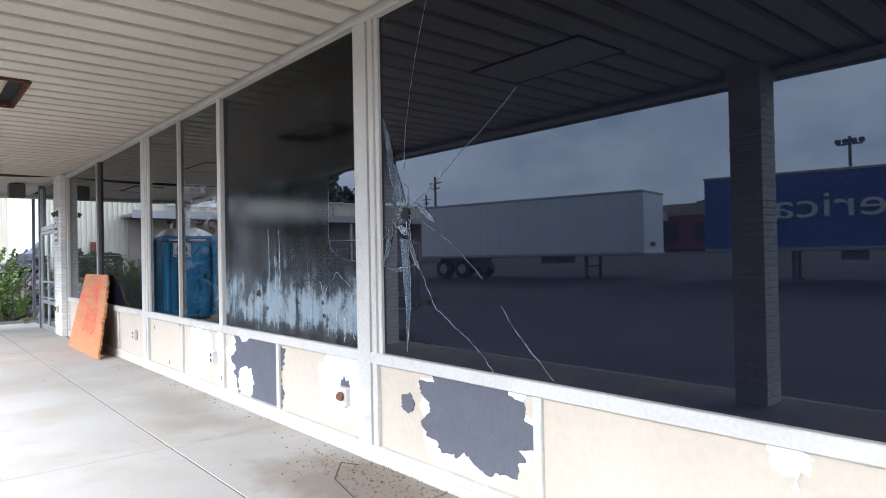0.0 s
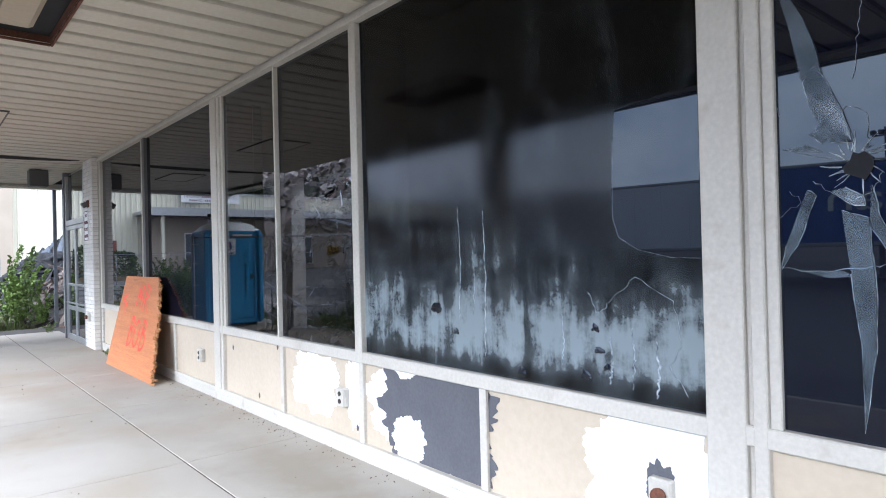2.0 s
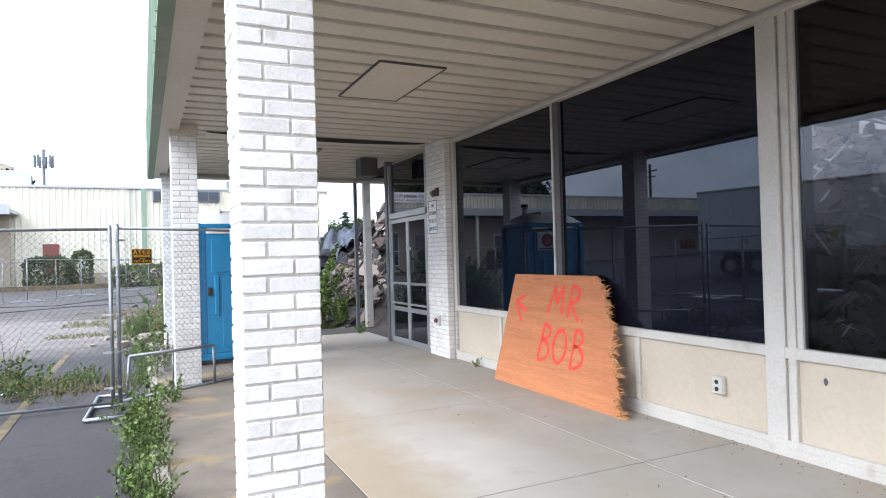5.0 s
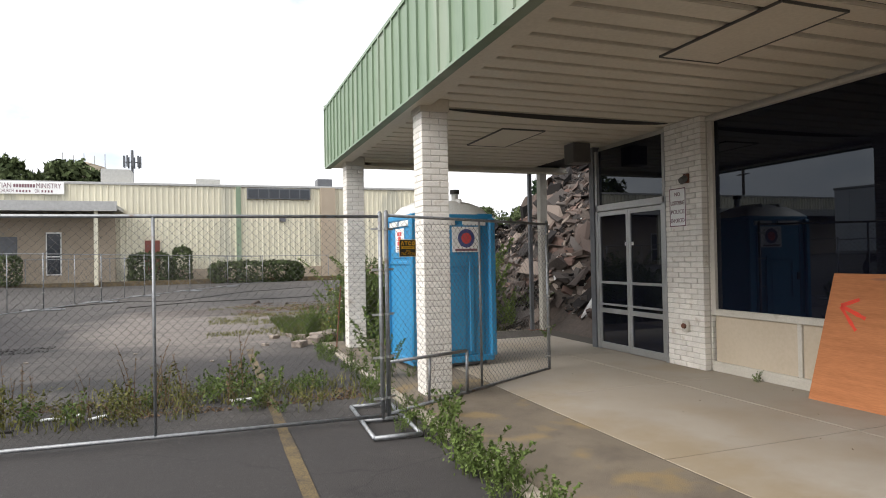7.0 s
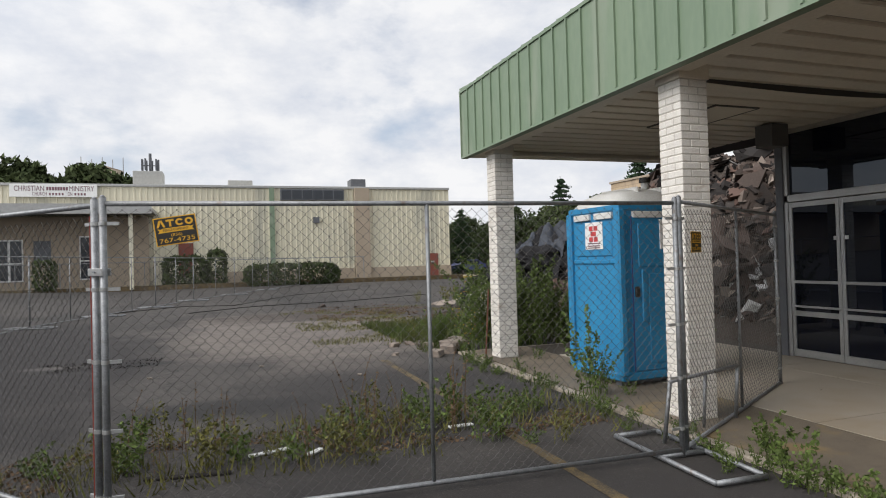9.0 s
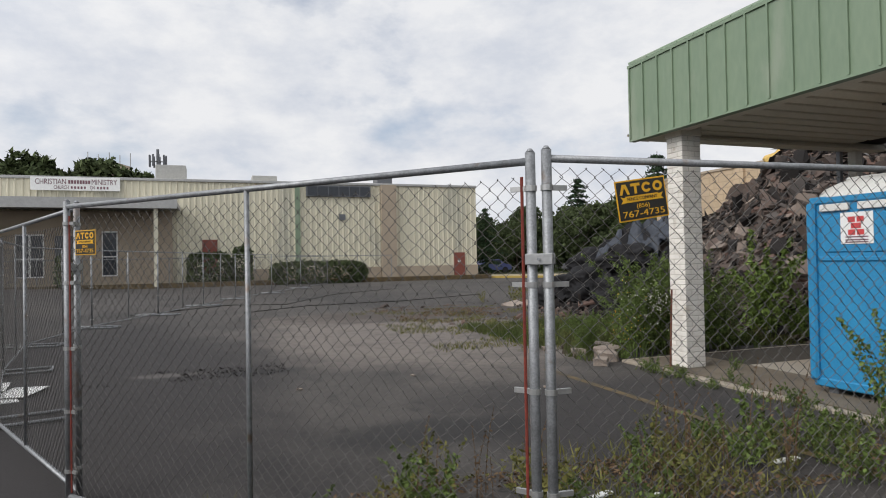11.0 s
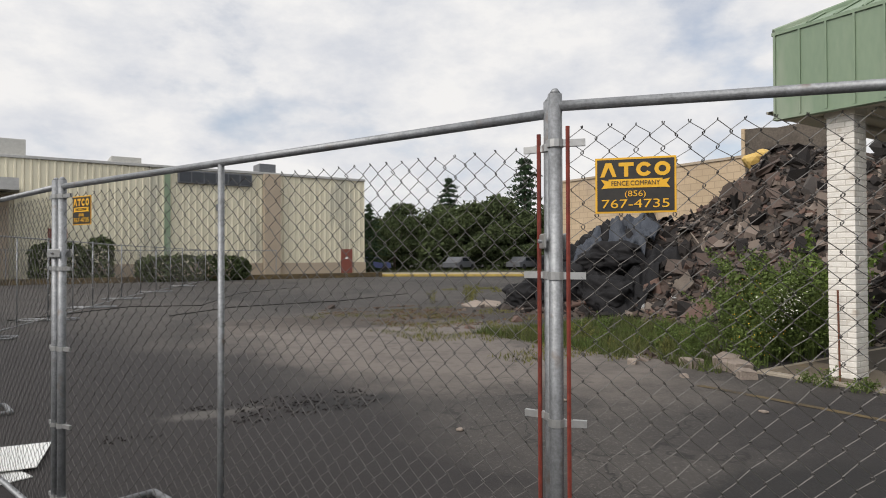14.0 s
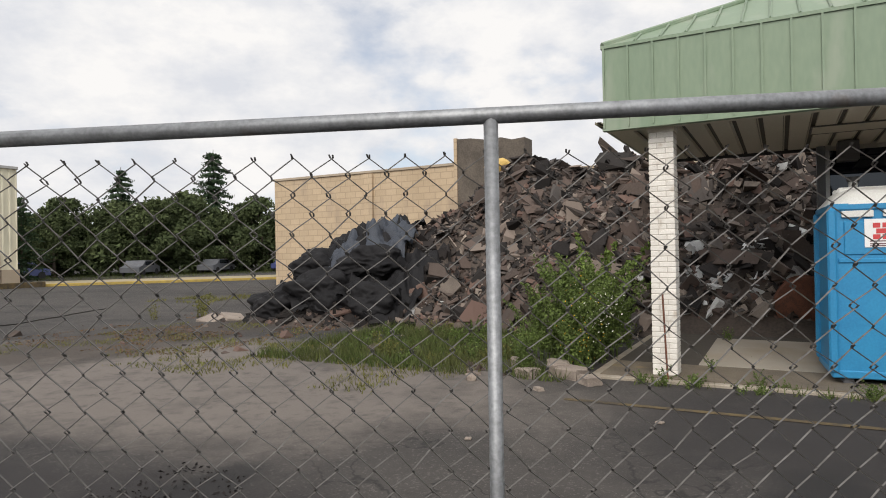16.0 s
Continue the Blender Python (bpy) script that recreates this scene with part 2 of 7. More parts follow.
stain_or_dim(M_ASPH, (-9.0, 22.0), (0.6, 0.3), (0.011, 0.010, 0.010), 0.8, 0.9, -0.2, 0.3, 3.0)
stain_or_dim(M_ASPH, (-7.6, 18.1), (1.0, 0.5), (0.012, 0.011, 0.011), 0.8, 0.8, -0.2, 0.3, 1.5)
# colour darkened over the western lot to dim its mirror image in the windows
stain_or_dim(M_ASPH, (-26.0, 8.0), (13.0, 32.0), (0.016, 0.0145, 0.015), 0.75, 0.5, -0.1, 0.3, 0.3)
M_KERBY = mat("yellow_kerb_paint", (0.46, 0.33, 0.07), (0.30, 0.22, 0.07), 0.85, scale=3, fine=30)
M_PALEDIRT = mat("pale_dry_dirt", (0.36, 0.30, 0.20), (0.26, 0.22, 0.13), 0.95, scale=0.6, fine=9, bump=0.2)
M_FLOWER = mat("white_flower", (0.62, 0.62, 0.52), (0.5, 0.5, 0.4), 0.8, bump=0, island=0.2)
M_YEL = mat("worn_yellow_paint", (0.15, 0.105, 0.042), (0.035, 0.029, 0.024), 0.9, scale=4, fine=90)
M_SOFFIT = mat("cream_metal_soffit", (0.66, 0.61, 0.51), (0.58, 0.535, 0.44), 0.55, scale=0.8, fine=30, bump=0.03, spot=(0.45, 0.38, 0.28), spot_scale=1.1, spot_lo=0.66, spot_hi=0.85)
M_PERF_GROOVE = mat("vent_strip_and_groove_shade", (0.14, 0.125, 0.105), (0.07, 0.063, 0.052), 0.7, scale=30, fine=220, bump=0.3)
M_SOFFIT_GAP = mat("gap_shade_black", (0.03, 0.027, 0.024), rough=0.9)
M_FRAME = mat("grey_painted_metal", (0.556, 0.520, 0.450), (0.471, 0.440, 0.378), 0.5, scale=3, fine=50, bump=0.05, spot=(0.407, 0.360, 0.297), spot_scale=4, spot_lo=0.62, spot_hi=0.72)
M_FRAME_D = mat("dark_bronze_metal", (0.09, 0.085, 0.08), rough=0.5)
M_ALU = mat("aluminium", (0.47, 0.47, 0.46), (0.38, 0.38, 0.37), 0.42, 0.7, scale=4, bump=0.03)
M_CREAM = mat("cream_panel_paint", (0.525, 0.445, 0.335), (0.475, 0.40, 0.295), 0.7, scale=1.5, fine=25, bump=0.04, spot=(0.43, 0.355, 0.26), spot_scale=2.5, spot_lo=0.68, spot_hi=0.85)
M_PEEL_G = mat("grey_undercoat", (0.105, 0.105, 0.115), (0.085, 0.085, 0.095), 0.75, scale=4, bump=0.08)
M_PEEL_W = mat("bare_white_board", (0.84, 0.84, 0.83), (0.78, 0.78, 0.78), 0.7, scale=4, bump=0.08)
M_BRICK = mat("white_painted_brick", (0.76, 0.73, 0.67), (0.66, 0.62, 0.56), 0.75, scale=9, fine=80, bump=0.35, bump_scale=45, per_object=0.07, spot=(0.5, 0.43, 0.35), spot_scale=6, spot_lo=0.64, spot_hi=0.76)
M_MORTAR = mat("painted_mortar", (0.56, 0.53, 0.47), (0.46, 0.42, 0.37), 0.95, bump=0.4)
M_GREEN = mat("pale_green_metal", (0.20, 0.265, 0.175), (0.17, 0.235, 0.155), 0.5, scale=1.2, fine=20, bump=0.03, spot=(0.235, 0.285, 0.205), spot_scale=1.5, stretch=(1, 1, 0.3))
M_TOIL = mat("blue_plastic", (0.028, 0.25, 0.47), (0.022, 0.20, 0.40), 0.42, scale=3, fine=40, bump=0.05)
M_TOILROOF = mat("milky_white_plastic", (0.75, 0.75, 0.72), (0.62, 0.61, 0.57), 0.4, scale=3)
M_GALV = mat("galvanised_steel", (0.33, 0.34, 0.35), (0.21, 0.215, 0.22), 0.55, 0.7, scale=25, fine=120, bump=0.06, spot=(0.2, 0.15, 0.12), spot_scale=9, spot_lo=0.62, spot_hi=0.75)
M_WIRE = mat("dull_wire", (0.135, 0.128, 0.12), (0.07, 0.064, 0.058), 0.6, 0.15, scale=12, bump=0)
M_REDROD = mat("red_oxide_rod", (0.22, 0.035, 0.02), (0.13, 0.022, 0.014), 0.7, scale=20)
M_RUST = mat("rusty_steel", (0.17, 0.06, 0.03), (0.08, 0.035, 0.022), 0.85, scale=8, bump=0.4)
M_BLACK = mat("black_plate", (0.018, 0.016, 0.014), (0.03, 0.026, 0.02), 0.5, bump=0)
M_SIGNY = mat("sign_yellow", (0.80, 0.44, 0.02), (0.72, 0.38, 0.02), 0.45, bump=0)
M_WHITE = mat("white_sheet", (0.8, 0.8, 0.78), (0.72, 0.72, 0.7), 0.6, bump=0.02)
M_REDINK = mat("red_ink", (0.6, 0.06, 0.06), rough=0.6, bump=0)
M_BLUEINK = mat("blue_ink", (0.05, 0.07, 0.22), rough=0.6, bump=0)
M_GREYINK = mat("purple_ink", (0.20, 0.10, 0.12), rough=0.7, bump=0)
M_PLY = mat("orange_stained_plywood", (0.50, 0.195, 0.072), (0.37, 0.135, 0.048), 0.75, scale=5, fine=45, bump=0.2, stretch=(1, 0.25, 4), spot=(0.291, 0.116, 0.062), spot_scale=4, spot_lo=0.66, spot_hi=0.74)
M_PLYEDGE = mat("raw_splintered_wood", (0.5, 0.27, 0.1), (0.3, 0.15, 0.06), 0.85, scale=30, bump=0.5, island=0.3)
M_SPRAY = mat("red_spray_paint", (0.78, 0.055, 0.02), (0.68, 0.05, 0.02), 0.6, bump=0)
# near-black colour carries the shade of unlit insides
M_DARKROOM = mat("unlit_inside_black", (0.016, 0.016, 0.019), (0.011, 0.011, 0.013), 0.9)
M_SIDING = mat("cream_ribbed_siding", (0.66, 0.62, 0.48), (0.60, 0.56, 0.43), 0.55, scale=0.4, fine=8, bump=0.02, stretch=(1, 1, 0.2), spot=(0.47, 0.45, 0.36), spot_scale=0.5)
M_TANBASE = mat("tan_stucco", (0.40, 0.33, 0.25), (0.34, 0.28, 0.21), 0.9, scale=0.8)
M_REDDOOR = mat("brick_red_door", (0.22, 0.065, 0.045), (0.18, 0.05, 0.035), 0.6)
M_DKWIN = mat("dark_window", (0.03, 0.035, 0.045), (0.02, 0.025, 0.03), 0.12, bump=0)
M_DKMETAL = mat("dark_grey_metal", (0.13, 0.14, 0.15), (0.1, 0.1, 0.11), 0.5)
M_LEAF = mat("weed_leaf", (0.115, 0.16, 0.04), (0.068, 0.098, 0.024), 0.7, spec=0.25, scale=3, fine=30, bump=0, island=0.45)
M_LEAFB = mat("fresh_leaf", (0.155, 0.22, 0.047), (0.10, 0.145, 0.03), 0.65, spec=0.25, scale=3, fine=30, bump=0, island=0.4)
M_LEAFY = mat("yellow_weed", (0.165, 0.15, 0.045), (0.09, 0.10, 0.03), 0.8, spec=0.2, scale=3, bump=0, island=0.35)
M_GRASS = mat("grass", (0.060, 0.092, 0.022), (0.085, 0.088, 0.032), 0.8, spec=0.2, scale=1.5, bump=0, island=0.4)
M_DRY = mat("dry_stalk", (0.16, 0.10, 0.05), (0.1, 0.06, 0.03), 0.85, bump=0, island=0.3)
M_TREE = mat("dark_tree_leaf", (0.08, 0.10, 0.042), (0.042, 0.058, 0.026), 0.9, spec=0.15, scale=0.5, fine=5, bump=0, island=0.45)
M_CONIF = mat("conifer_needles", (0.05, 0.08, 0.04), (0.03, 0.05, 0.028), 0.9, spec=0.15, scale=0.8, bump=0, island=0.4)
M_BARK = mat("bark", (0.09, 0.07, 0.05), (0.06, 0.045, 0.035), 0.9, bump=0.5)
M_RUB = mat("rubble_mixed", (0.085, 0.064, 0.052), (0.038, 0.029, 0.025), 0.92, scale=1.5, fine=25, bump=0.4, island=0.65)
M_RUBL = mat("rubble_pale", (0.30, 0.25, 0.205), (0.19, 0.155, 0.13), 0.9, scale=3, bump=0.3, island=0.5)
M_RUBD = mat("rubble_dark", (0.016, 0.015, 0.015), (0.03, 0.025, 0.023), 0.9, spec=0.2, scale=2, bump=0.4, island=0.5)
M_RUBW = mat("rubble_white_metal", (0.6, 0.6, 0.58), (0.4, 0.4, 0.4), 0.5, scale=3, bump=0.2, island=0.4)
M_SOIL = mat("rubble_soil", (0.085, 0.065, 0.052), (0.045, 0.036, 0.03), 0.95, scale=1.5, fine=20, bump=0.9, bump_scale=9)
M_TARP = mat("black_roofing_sheet", (0.010, 0.010, 0.011), (0.020, 0.019, 0.020), 0.7, spec=0.15, scale=2, bump=0.6, bump_scale=14)
M_TARPB = mat("blue_grey_membrane", (0.06, 0.07, 0.088), (0.025, 0.028, 0.036), 0.6, spec=0.3, scale=2, bump=0.35, bump_scale=8)
M_TRLW = mat("white_trailer_side", (0.84, 0.85, 0.86), (0.76, 0.77, 0.78), 0.45, scale=0.7, bump=0.02, stretch=(1, 1, 0.3))
M_TRLB = mat("blue_trailer_side", (0.05, 0.12, 0.36), (0.04, 0.10, 0.31), 0.45, scale=0.7, bump=0.02)
M_TYRE = mat("tyre_rubber", (0.02, 0.02, 0.02), rough=0.85)
M_ROOFUNIT = mat("roof_unit_metal", (0.42, 0.42, 0.41), (0.33, 0.33, 0.32), 0.55)
M_YELP = mat("yellow_debris", (0.62, 0.42, 0.12), (0.5, 0.33, 0.1), 0.8)


def mixed(m, stops):
    """Gives each loose piece of a joined mesh one of several colours, with the surface's own grain kept."""
    n, l = m.node_tree.nodes, m.node_tree.links
    p = n["Principled BSDF"]
    src = p.inputs["Base Color"].links[0].from_socket
    geo = n.new("ShaderNodeNewGeometry")
    r = n.new("ShaderNodeValToRGB")
    r.color_ramp.interpolation = "CONSTANT"
    e = r.color_ramp.elements
    e[0].position, e[0].color = 0.0, (*stops[0][1], 1)
    e[1].position, e[1].color = stops[1][0], (*stops[1][1], 1)
    for pos, c in stops[2:]:
        q = e.new(pos)
        q.color = (*c, 1)
    wn3 = n.new("ShaderNodeTexWhiteNoise")
    wn3.noise_dimensions = "1D"
    l.new(geo.outputs["Random Per Island"], wn3.inputs["W"])
    l.new(wn3.outputs["Value"], r.inputs["Fac"])
    x = n.new("ShaderNodeMix")
    x.data_type = "RGBA"
    x.inputs["Factor"].default_value = 0.65
    l.new(src, x.inputs["A"])
    l.new(r.outputs["Color"], x.inputs["B"])
    l.new(x.outputs["Result"], p.inputs["Base Color"])


# near-black and warm stops imitate shaded gaps and lit boards in the heap
mixed(M_RUB, ((0, (0.055, 0.039, 0.031)), (0.24, (0.098, 0.068, 0.055)), (0.44, (0.014, 0.012, 0.011)), (0.68, (0.15, 0.088, 0.068)), (0.80, (0.09, 0.079, 0.072)), (0.90, (0.25, 0.2, 0.165))))
M_GLASS = glass_mat("window_glass", (0.27, 0.295, 0.34))
# opaque black replaces the unlit room; blue specular tint imitates reflected sky
M_BLACKGLASS = mat("black_pane_sky_tint", (0.006, 0.007, 0.013), (0.005, 0.005, 0.010), 0.012, bump=0.0)
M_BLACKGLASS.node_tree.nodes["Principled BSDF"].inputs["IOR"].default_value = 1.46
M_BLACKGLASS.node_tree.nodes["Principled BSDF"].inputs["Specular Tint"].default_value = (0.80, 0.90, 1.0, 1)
M_CAR = mat("far_car_paint", (0.06, 0.08, 0.2), (0.05, 0.06, 0.16), 0.3, bump=0)


def frosted_mat():
    """Glass with a white mineral bloom: streaked and heaviest low down, thin higher up, wiped clear in places."""
    m = glass_mat("bloomed_glass", ior=1.27)
    n, l = m.node_tree.nodes, m.node_tree.links
    p = n["Principled BSDF"]
    out = n["Material Output"]
    geo = n.new("ShaderNodeNewGeometry")
    mp = n.new("ShaderNodeMapping")
    mp.inputs["Scale"].default_value = (1, 5.0, 0.6)
    l.new(geo.outputs["Position"], mp.inputs["Vector"])
    st = n.new("ShaderNodeTexNoise")
    st.inputs["Scale"].default_value, st.inputs["Detail"].default_value, st.inputs["Roughness"].default_value = 1.5, 7, 0.6
    l.new(mp.outputs["Vector"], st.inputs["Vector"])
    bl = n.new("ShaderNodeTexNoise")
    bl.inputs["Scale"].default_value, bl.inputs["Detail"].default_value, bl.inputs["Roughness"].default_value = 3.0, 9, 0.7
    l.new(geo.outputs["Position"], bl.inputs["Vector"])
    a = n.new("ShaderNodeMix")
    a.inputs["Factor"].default_value = 0.58
    l.new(st.outputs["Fac"], a.inputs["A"])
    l.new(bl.outputs["Fac"], a.inputs["B"])
    sep = n.new("ShaderNodeSeparateXYZ")
    l.new(geo.outputs["Position"], sep.inputs["Vector"])
    # bloom by height above the sill: clear strip, thick band, fade
    cv = n.new("ShaderNodeValToRGB")
    cr = cv.color_ramp
    cr.elements[0].position, cr.elements[0].color = 0.30, (0.30, 0.30, 0.30, 1)
    cr.elements[1].position, cr.elements[1].color = 1.0, (0.0, 0.0, 0.0, 1)
    for pos, v in ((0.325, 0.56), (0.365, 0.64), (0.41, 0.54), (0.47, 0.39), (0.56, 0.26), (0.70, 0.16), (0.80, 0.05)):
        e = cr.elements.new(pos)
        e.color = (v, v, v, 1)
    zz = n.new("ShaderNodeMath")
    zz.operation = "DIVIDE"
    zz.inputs[1].default_value = 3.2
    l.new(sep.outputs["Z"], zz.inputs[0])
    l.new(zz.outputs[0], cv.inputs["Fac"])
    ad = n.new("ShaderNodeMath")
    ad.operation = "ADD"
    l.new(cv.outputs["Color"], ad.inputs[0])
    gain = n.new("ShaderNodeMath")
    gain.operation = "MULTIPLY_ADD"
    gain.inputs[1].default_value, gain.inputs[2].default_value = 2.3, -0.68
    l.new(a.outputs["Result"], gain.inputs[0])
    l.new(gain.outputs[0], ad.inputs[1])
    rr = n.new("ShaderNodeValToRGB")
    rr.color_ramp.elements[0].position, rr.color_ramp.elements[0].color = 0.50, (0.0, 0.0, 0.0, 1)
    rr.color_ramp.elements[1].position, rr.color_ramp.elements[1].color = 1.0, (0.50, 0.50, 0.50, 1)
    for pos, v in ((0.62, 0.02), (0.75, 0.06), (0.82, 0.13), (0.87, 0.28), (0.93, 0.41)):
        e = rr.color_ramp.elements.new(pos)
        e.color = (v, v, v, 1)
    sc = n.new("ShaderNodeMath")
    sc.operation = "MULTIPLY"
    sc.inputs[1].default_value = 0.86
    l.new(ad.outputs[0], sc.inputs[0])
    l.new(sc.outputs[0], rr.inputs["Fac"])
    d = n.new("ShaderNodeBsdfDiffuse")
    d.inputs["Color"].default_value = (0.42, 0.48, 0.50, 1)
    mx = n.new("ShaderNodeMixShader")
    l.new(rr.outputs["Color"], mx.inputs["Fac"])
    l.new(p.outputs["BSDF"], mx.inputs[1])
    l.new(d.outputs["BSDF"], mx.inputs[2])
    l.new(mx.outputs["Shader"], out.inputs["Surface"])
    p.inputs["Roughness"].default_value = 0.085
    return m


M_BLOOM = frosted_mat()


# ---- builders ----
def finish(name, bm, material, parent=None, label="", smooth=False):
    me = bpy.data.meshes.new(name)
    bm.normal_update()
    bm.to_mesh(me)
    bm.free()
    me.materials.append(material)
    if smooth:
        for f in me.polygons:
            f.use_smooth = True
    ob = new(name, me)
    if parent:
        ob.parent = parent
    if label:
        ob["label"] = label
    return ob


def part(name, bm, material, parent, label="", smooth=False):
    return finish(name, bm, material, parent, label, smooth)


def thing(name, label, category, group="", kind="", at=(0, 0, 0), rz=0):
    e = new(name)
    e.matrix_world = pose(*at, 0, 0, rz)
    return tagged(e, label, category, group, kind)


def box(bm, x0, x1, y0, y1, z0, z1, bev=0.0):
    r = bmesh.ops.create_cube(bm, size=1.0)
    vs = r["verts"]
    for v in vs:
        v.co = Vector((x0 + (v.co.x + 0.5) * (x1 - x0), y0 + (v.co.y + 0.5) * (y1 - y0), z0 + (v.co.z + 0.5) * (z1 - z0)))
    if bev:
        es = list({e for v in vs for e in v.link_edges})
        bmesh.ops.bevel(bm, geom=es, offset=bev, segments=1, affect="EDGES", clamp_overlap=True)
    return bm


def boxes(*lims, bev=0.0):
    bm = bmesh.new()
    for b in lims:
        box(bm, *b, bev=bev)
    return bm


def tube(bm, a, b, r, n=10, r2=None):
    a, b = Vector(a), Vector(b)
    d = b - a
    q = d.to_track_quat("Z", "Y").to_matrix().to_4x4()
    bmesh.ops.create_cone(bm, cap_ends=True, segments=n, radius1=r, radius2=r if r2 is None else r2, depth=d.length,
                          matrix=Matrix.Translation((a + b) / 2) @ q)
    return bm


def tubes(*rows, n=10):
    bm = bmesh.new()
    for a, b, r in rows:
        tube(bm, a, b, r, n)
    return bm


def pydata(name, verts, faces, material, parent=None, label="", smooth=False):
    me = bpy.data.meshes.new(name)
    me.from_pydata(verts, [], faces)
    me.materials.append(material)
    me.update()
    if smooth:
        for f in me.polygons:
            f.use_smooth = True
    ob = new(name, me)
    if parent:
        ob.parent = parent
    if label:
        ob["label"] = label
    return ob


def text_mesh(name, body, size, material, parent, m, label="", depth=0.0015, width=None):
    cu = bpy.data.curves.new(name, "FONT")
    cu.body, cu.size, cu.extrude, cu.align_x, cu.align_y = body, size, depth, "CENTER", "CENTER"
    tmp = new("lettering_source", cu)
    bpy.context.view_layer.update()
    me = bpy.data.meshes.new_from_object(tmp.evaluated_get(bpy.context.evaluated_depsgraph_get()))
    bpy.data.objects.remove(tmp)
    if width:
        xs = [v.co.x for v in me.vertices]
        k = width / (max(xs) - min(xs))
        for v in me.vertices:
            v.co.x *= k
    me.materials.clear()
    me.materials.append(material)
    ob = new(name, me)
    ob.parent = parent
    ob.matrix_local = m
    if label:
        ob["label"] = label
    return ob


def structure(ob, label, category=""):
    return tagged(ob, label, category, "", "structure")


def quads(rng, pos, size, flat=0.0):
    """Leaf quads (narrow diamonds) at the points pos, turned at random."""
    n = len(pos)
    u = rng.normal(size=(n, 3))
    u /= np.linalg.norm(u, axis=1)[:, None]
    w = rng.normal(size=(n, 3))
    w[:, 2] *= 1 - flat
    v = np.cross(u, w)
    v /= np.linalg.norm(v, axis=1)[:, None]
    s = (size * rng.uniform(0.6, 1.4, n))[:, None]
    vs = np.stack([pos - u * s, pos + v * s * 0.5, pos + u * s, pos - v * s * 0.5], 1).reshape(-1, 3)
    fs = np.arange(4 * n).reshape(-1, 4)
    return vs, fs


def ground_z(x, y):
    return 0.10 + 0.028 * max(0.0, min(60.0, -14.0 - x))


# ---- ground ----
def make_ground():
    def steps(lo, hi, fine_lo, fine_hi, d):
        out = [lo, lo / 2, lo / 4]
        out += list(np.arange(fine_lo, fine_hi + 0.01, d))
        return sorted(set(out + [hi / 4, hi / 2, hi]))
    xs, ys = steps(-600, 600, -80, 60, 2.0), steps(-600, 600, -60, 110, 2.5)
    vs = [(x, y, ground_z(x, y)) for y in ys for x in xs]
    w = len(xs)
    fs = [(j * w + i, j * w + i + 1, (j + 1) * w + i + 1, (j + 1) * w + i) for j in range(len(ys) - 1) for i in range(w - 1)]
    return structure(pydata("ground", vs, fs, M_ASPH, smooth=True), "worn grey asphalt car park with pale stains", "ground")


make_ground()
SLAB = 0.15
slab = structure(finish("pavement", boxes((-3.93, -2.86, -14, 20.45, 0.0, SLAB - 0.004)), M_AGG), "old brown aggregate concrete walkway edge", "pavement")
structure(finish("floor", boxes((-2.86, 12, -14, 20.45, 0.0, SLAB - 0.004)), M_JOINT), "concrete walkway base with dirt in its joints", "floor")
structure(finish("kerb", boxes((-4.05, -3.93, -14, 20.55, 0.0, SLAB - 0.012), (-3.93, 0.4, 20.45, 20.58, 0, SLAB - 0.015), bev=0.012), M_KERB), "worn concrete kerb along the walkway", "kerb")
walkway = thing("walkway", "pale concrete walkway of separate slabs with dirty joints", "pavement", kind="structure")
bm = box(bmesh.new(), 0, 1.89, 0, 2.19, -0.03, 0, bev=0.003)
slab_a = part("slab", bm, M_CONC, walkway)
bm = box(bmesh.new(), 0, 0.94, 0, 2.19, -0.03, 0, bev=0.003)
slab_b = part("slab", bm, M_CONC, walkway)
rows_y = [2.2 * k - 13.6 for k in range(15)]
for me, x in ((slab_a.data, -2.852), (slab_b.data, -0.952)):
    for k, y in enumerate(rows_y):
        o = slab_a if (k == 0 and x < -2) else slab_b if k == 0 else new("slab", me)
        o.parent = walkway
        o.location = (x, y, SLAB)
# grit and leaf dirt on the walkway below the big mullion
rng = np.random.default_rng(4)
for nm, lab, cx, cy, sx, sy, n in (("grit", "scattered brown grit and leaf dirt on the walkway", -0.2, 4.5, 0.14, 0.5, 420),
                                   ("grit", "scattered brown grit along the wall foot", -0.10, 9.0, 0.06, 2.6, 240),
                                   ("grit", "a few dry crumbs over the walkway", -1.3, 8.0, 0.9, 5.0, 90)):
    pos = np.stack([cx + rng.normal(size=n) * sx, cy + rng.normal(size=n) * sy, np.full(n, SLAB + 0.004)], 1)
    pos[:, 0] = np.minimum(pos[:, 0], -0.02)
    v, f = quads(rng, pos, 0.009, 0.5)
    v[:, 2] = np.maximum(v[:, 2], SLAB + 0.002)
    tagged(pydata(nm, v.tolist(), f.tolist(), M_DRY), lab, "debris", "", "stuff")

# parking line
for x, y0, y1 in ((-5.30, 11.5, 20.5),):
    vs, fs = [], []
    n = 40
    for k in range(n + 1):
        y = y0 + (y1 - y0) * k / n
        wv = 0.05 + 0.012 * noise.noise(Vector((y * 3, 1, 0)))
        vs += [(x - wv, y, ground_z(x, y) + 0.006), (x + wv, y, ground_z(x, y) + 0.006)]
    fs = [(2 * k, 2 * k + 1, 2 * k + 3, 2 * k + 2) for k in range(n)]
    structure(pydata("parking_line", vs, fs, M_YEL), "faded yellow parking line on the asphalt", "road marking")

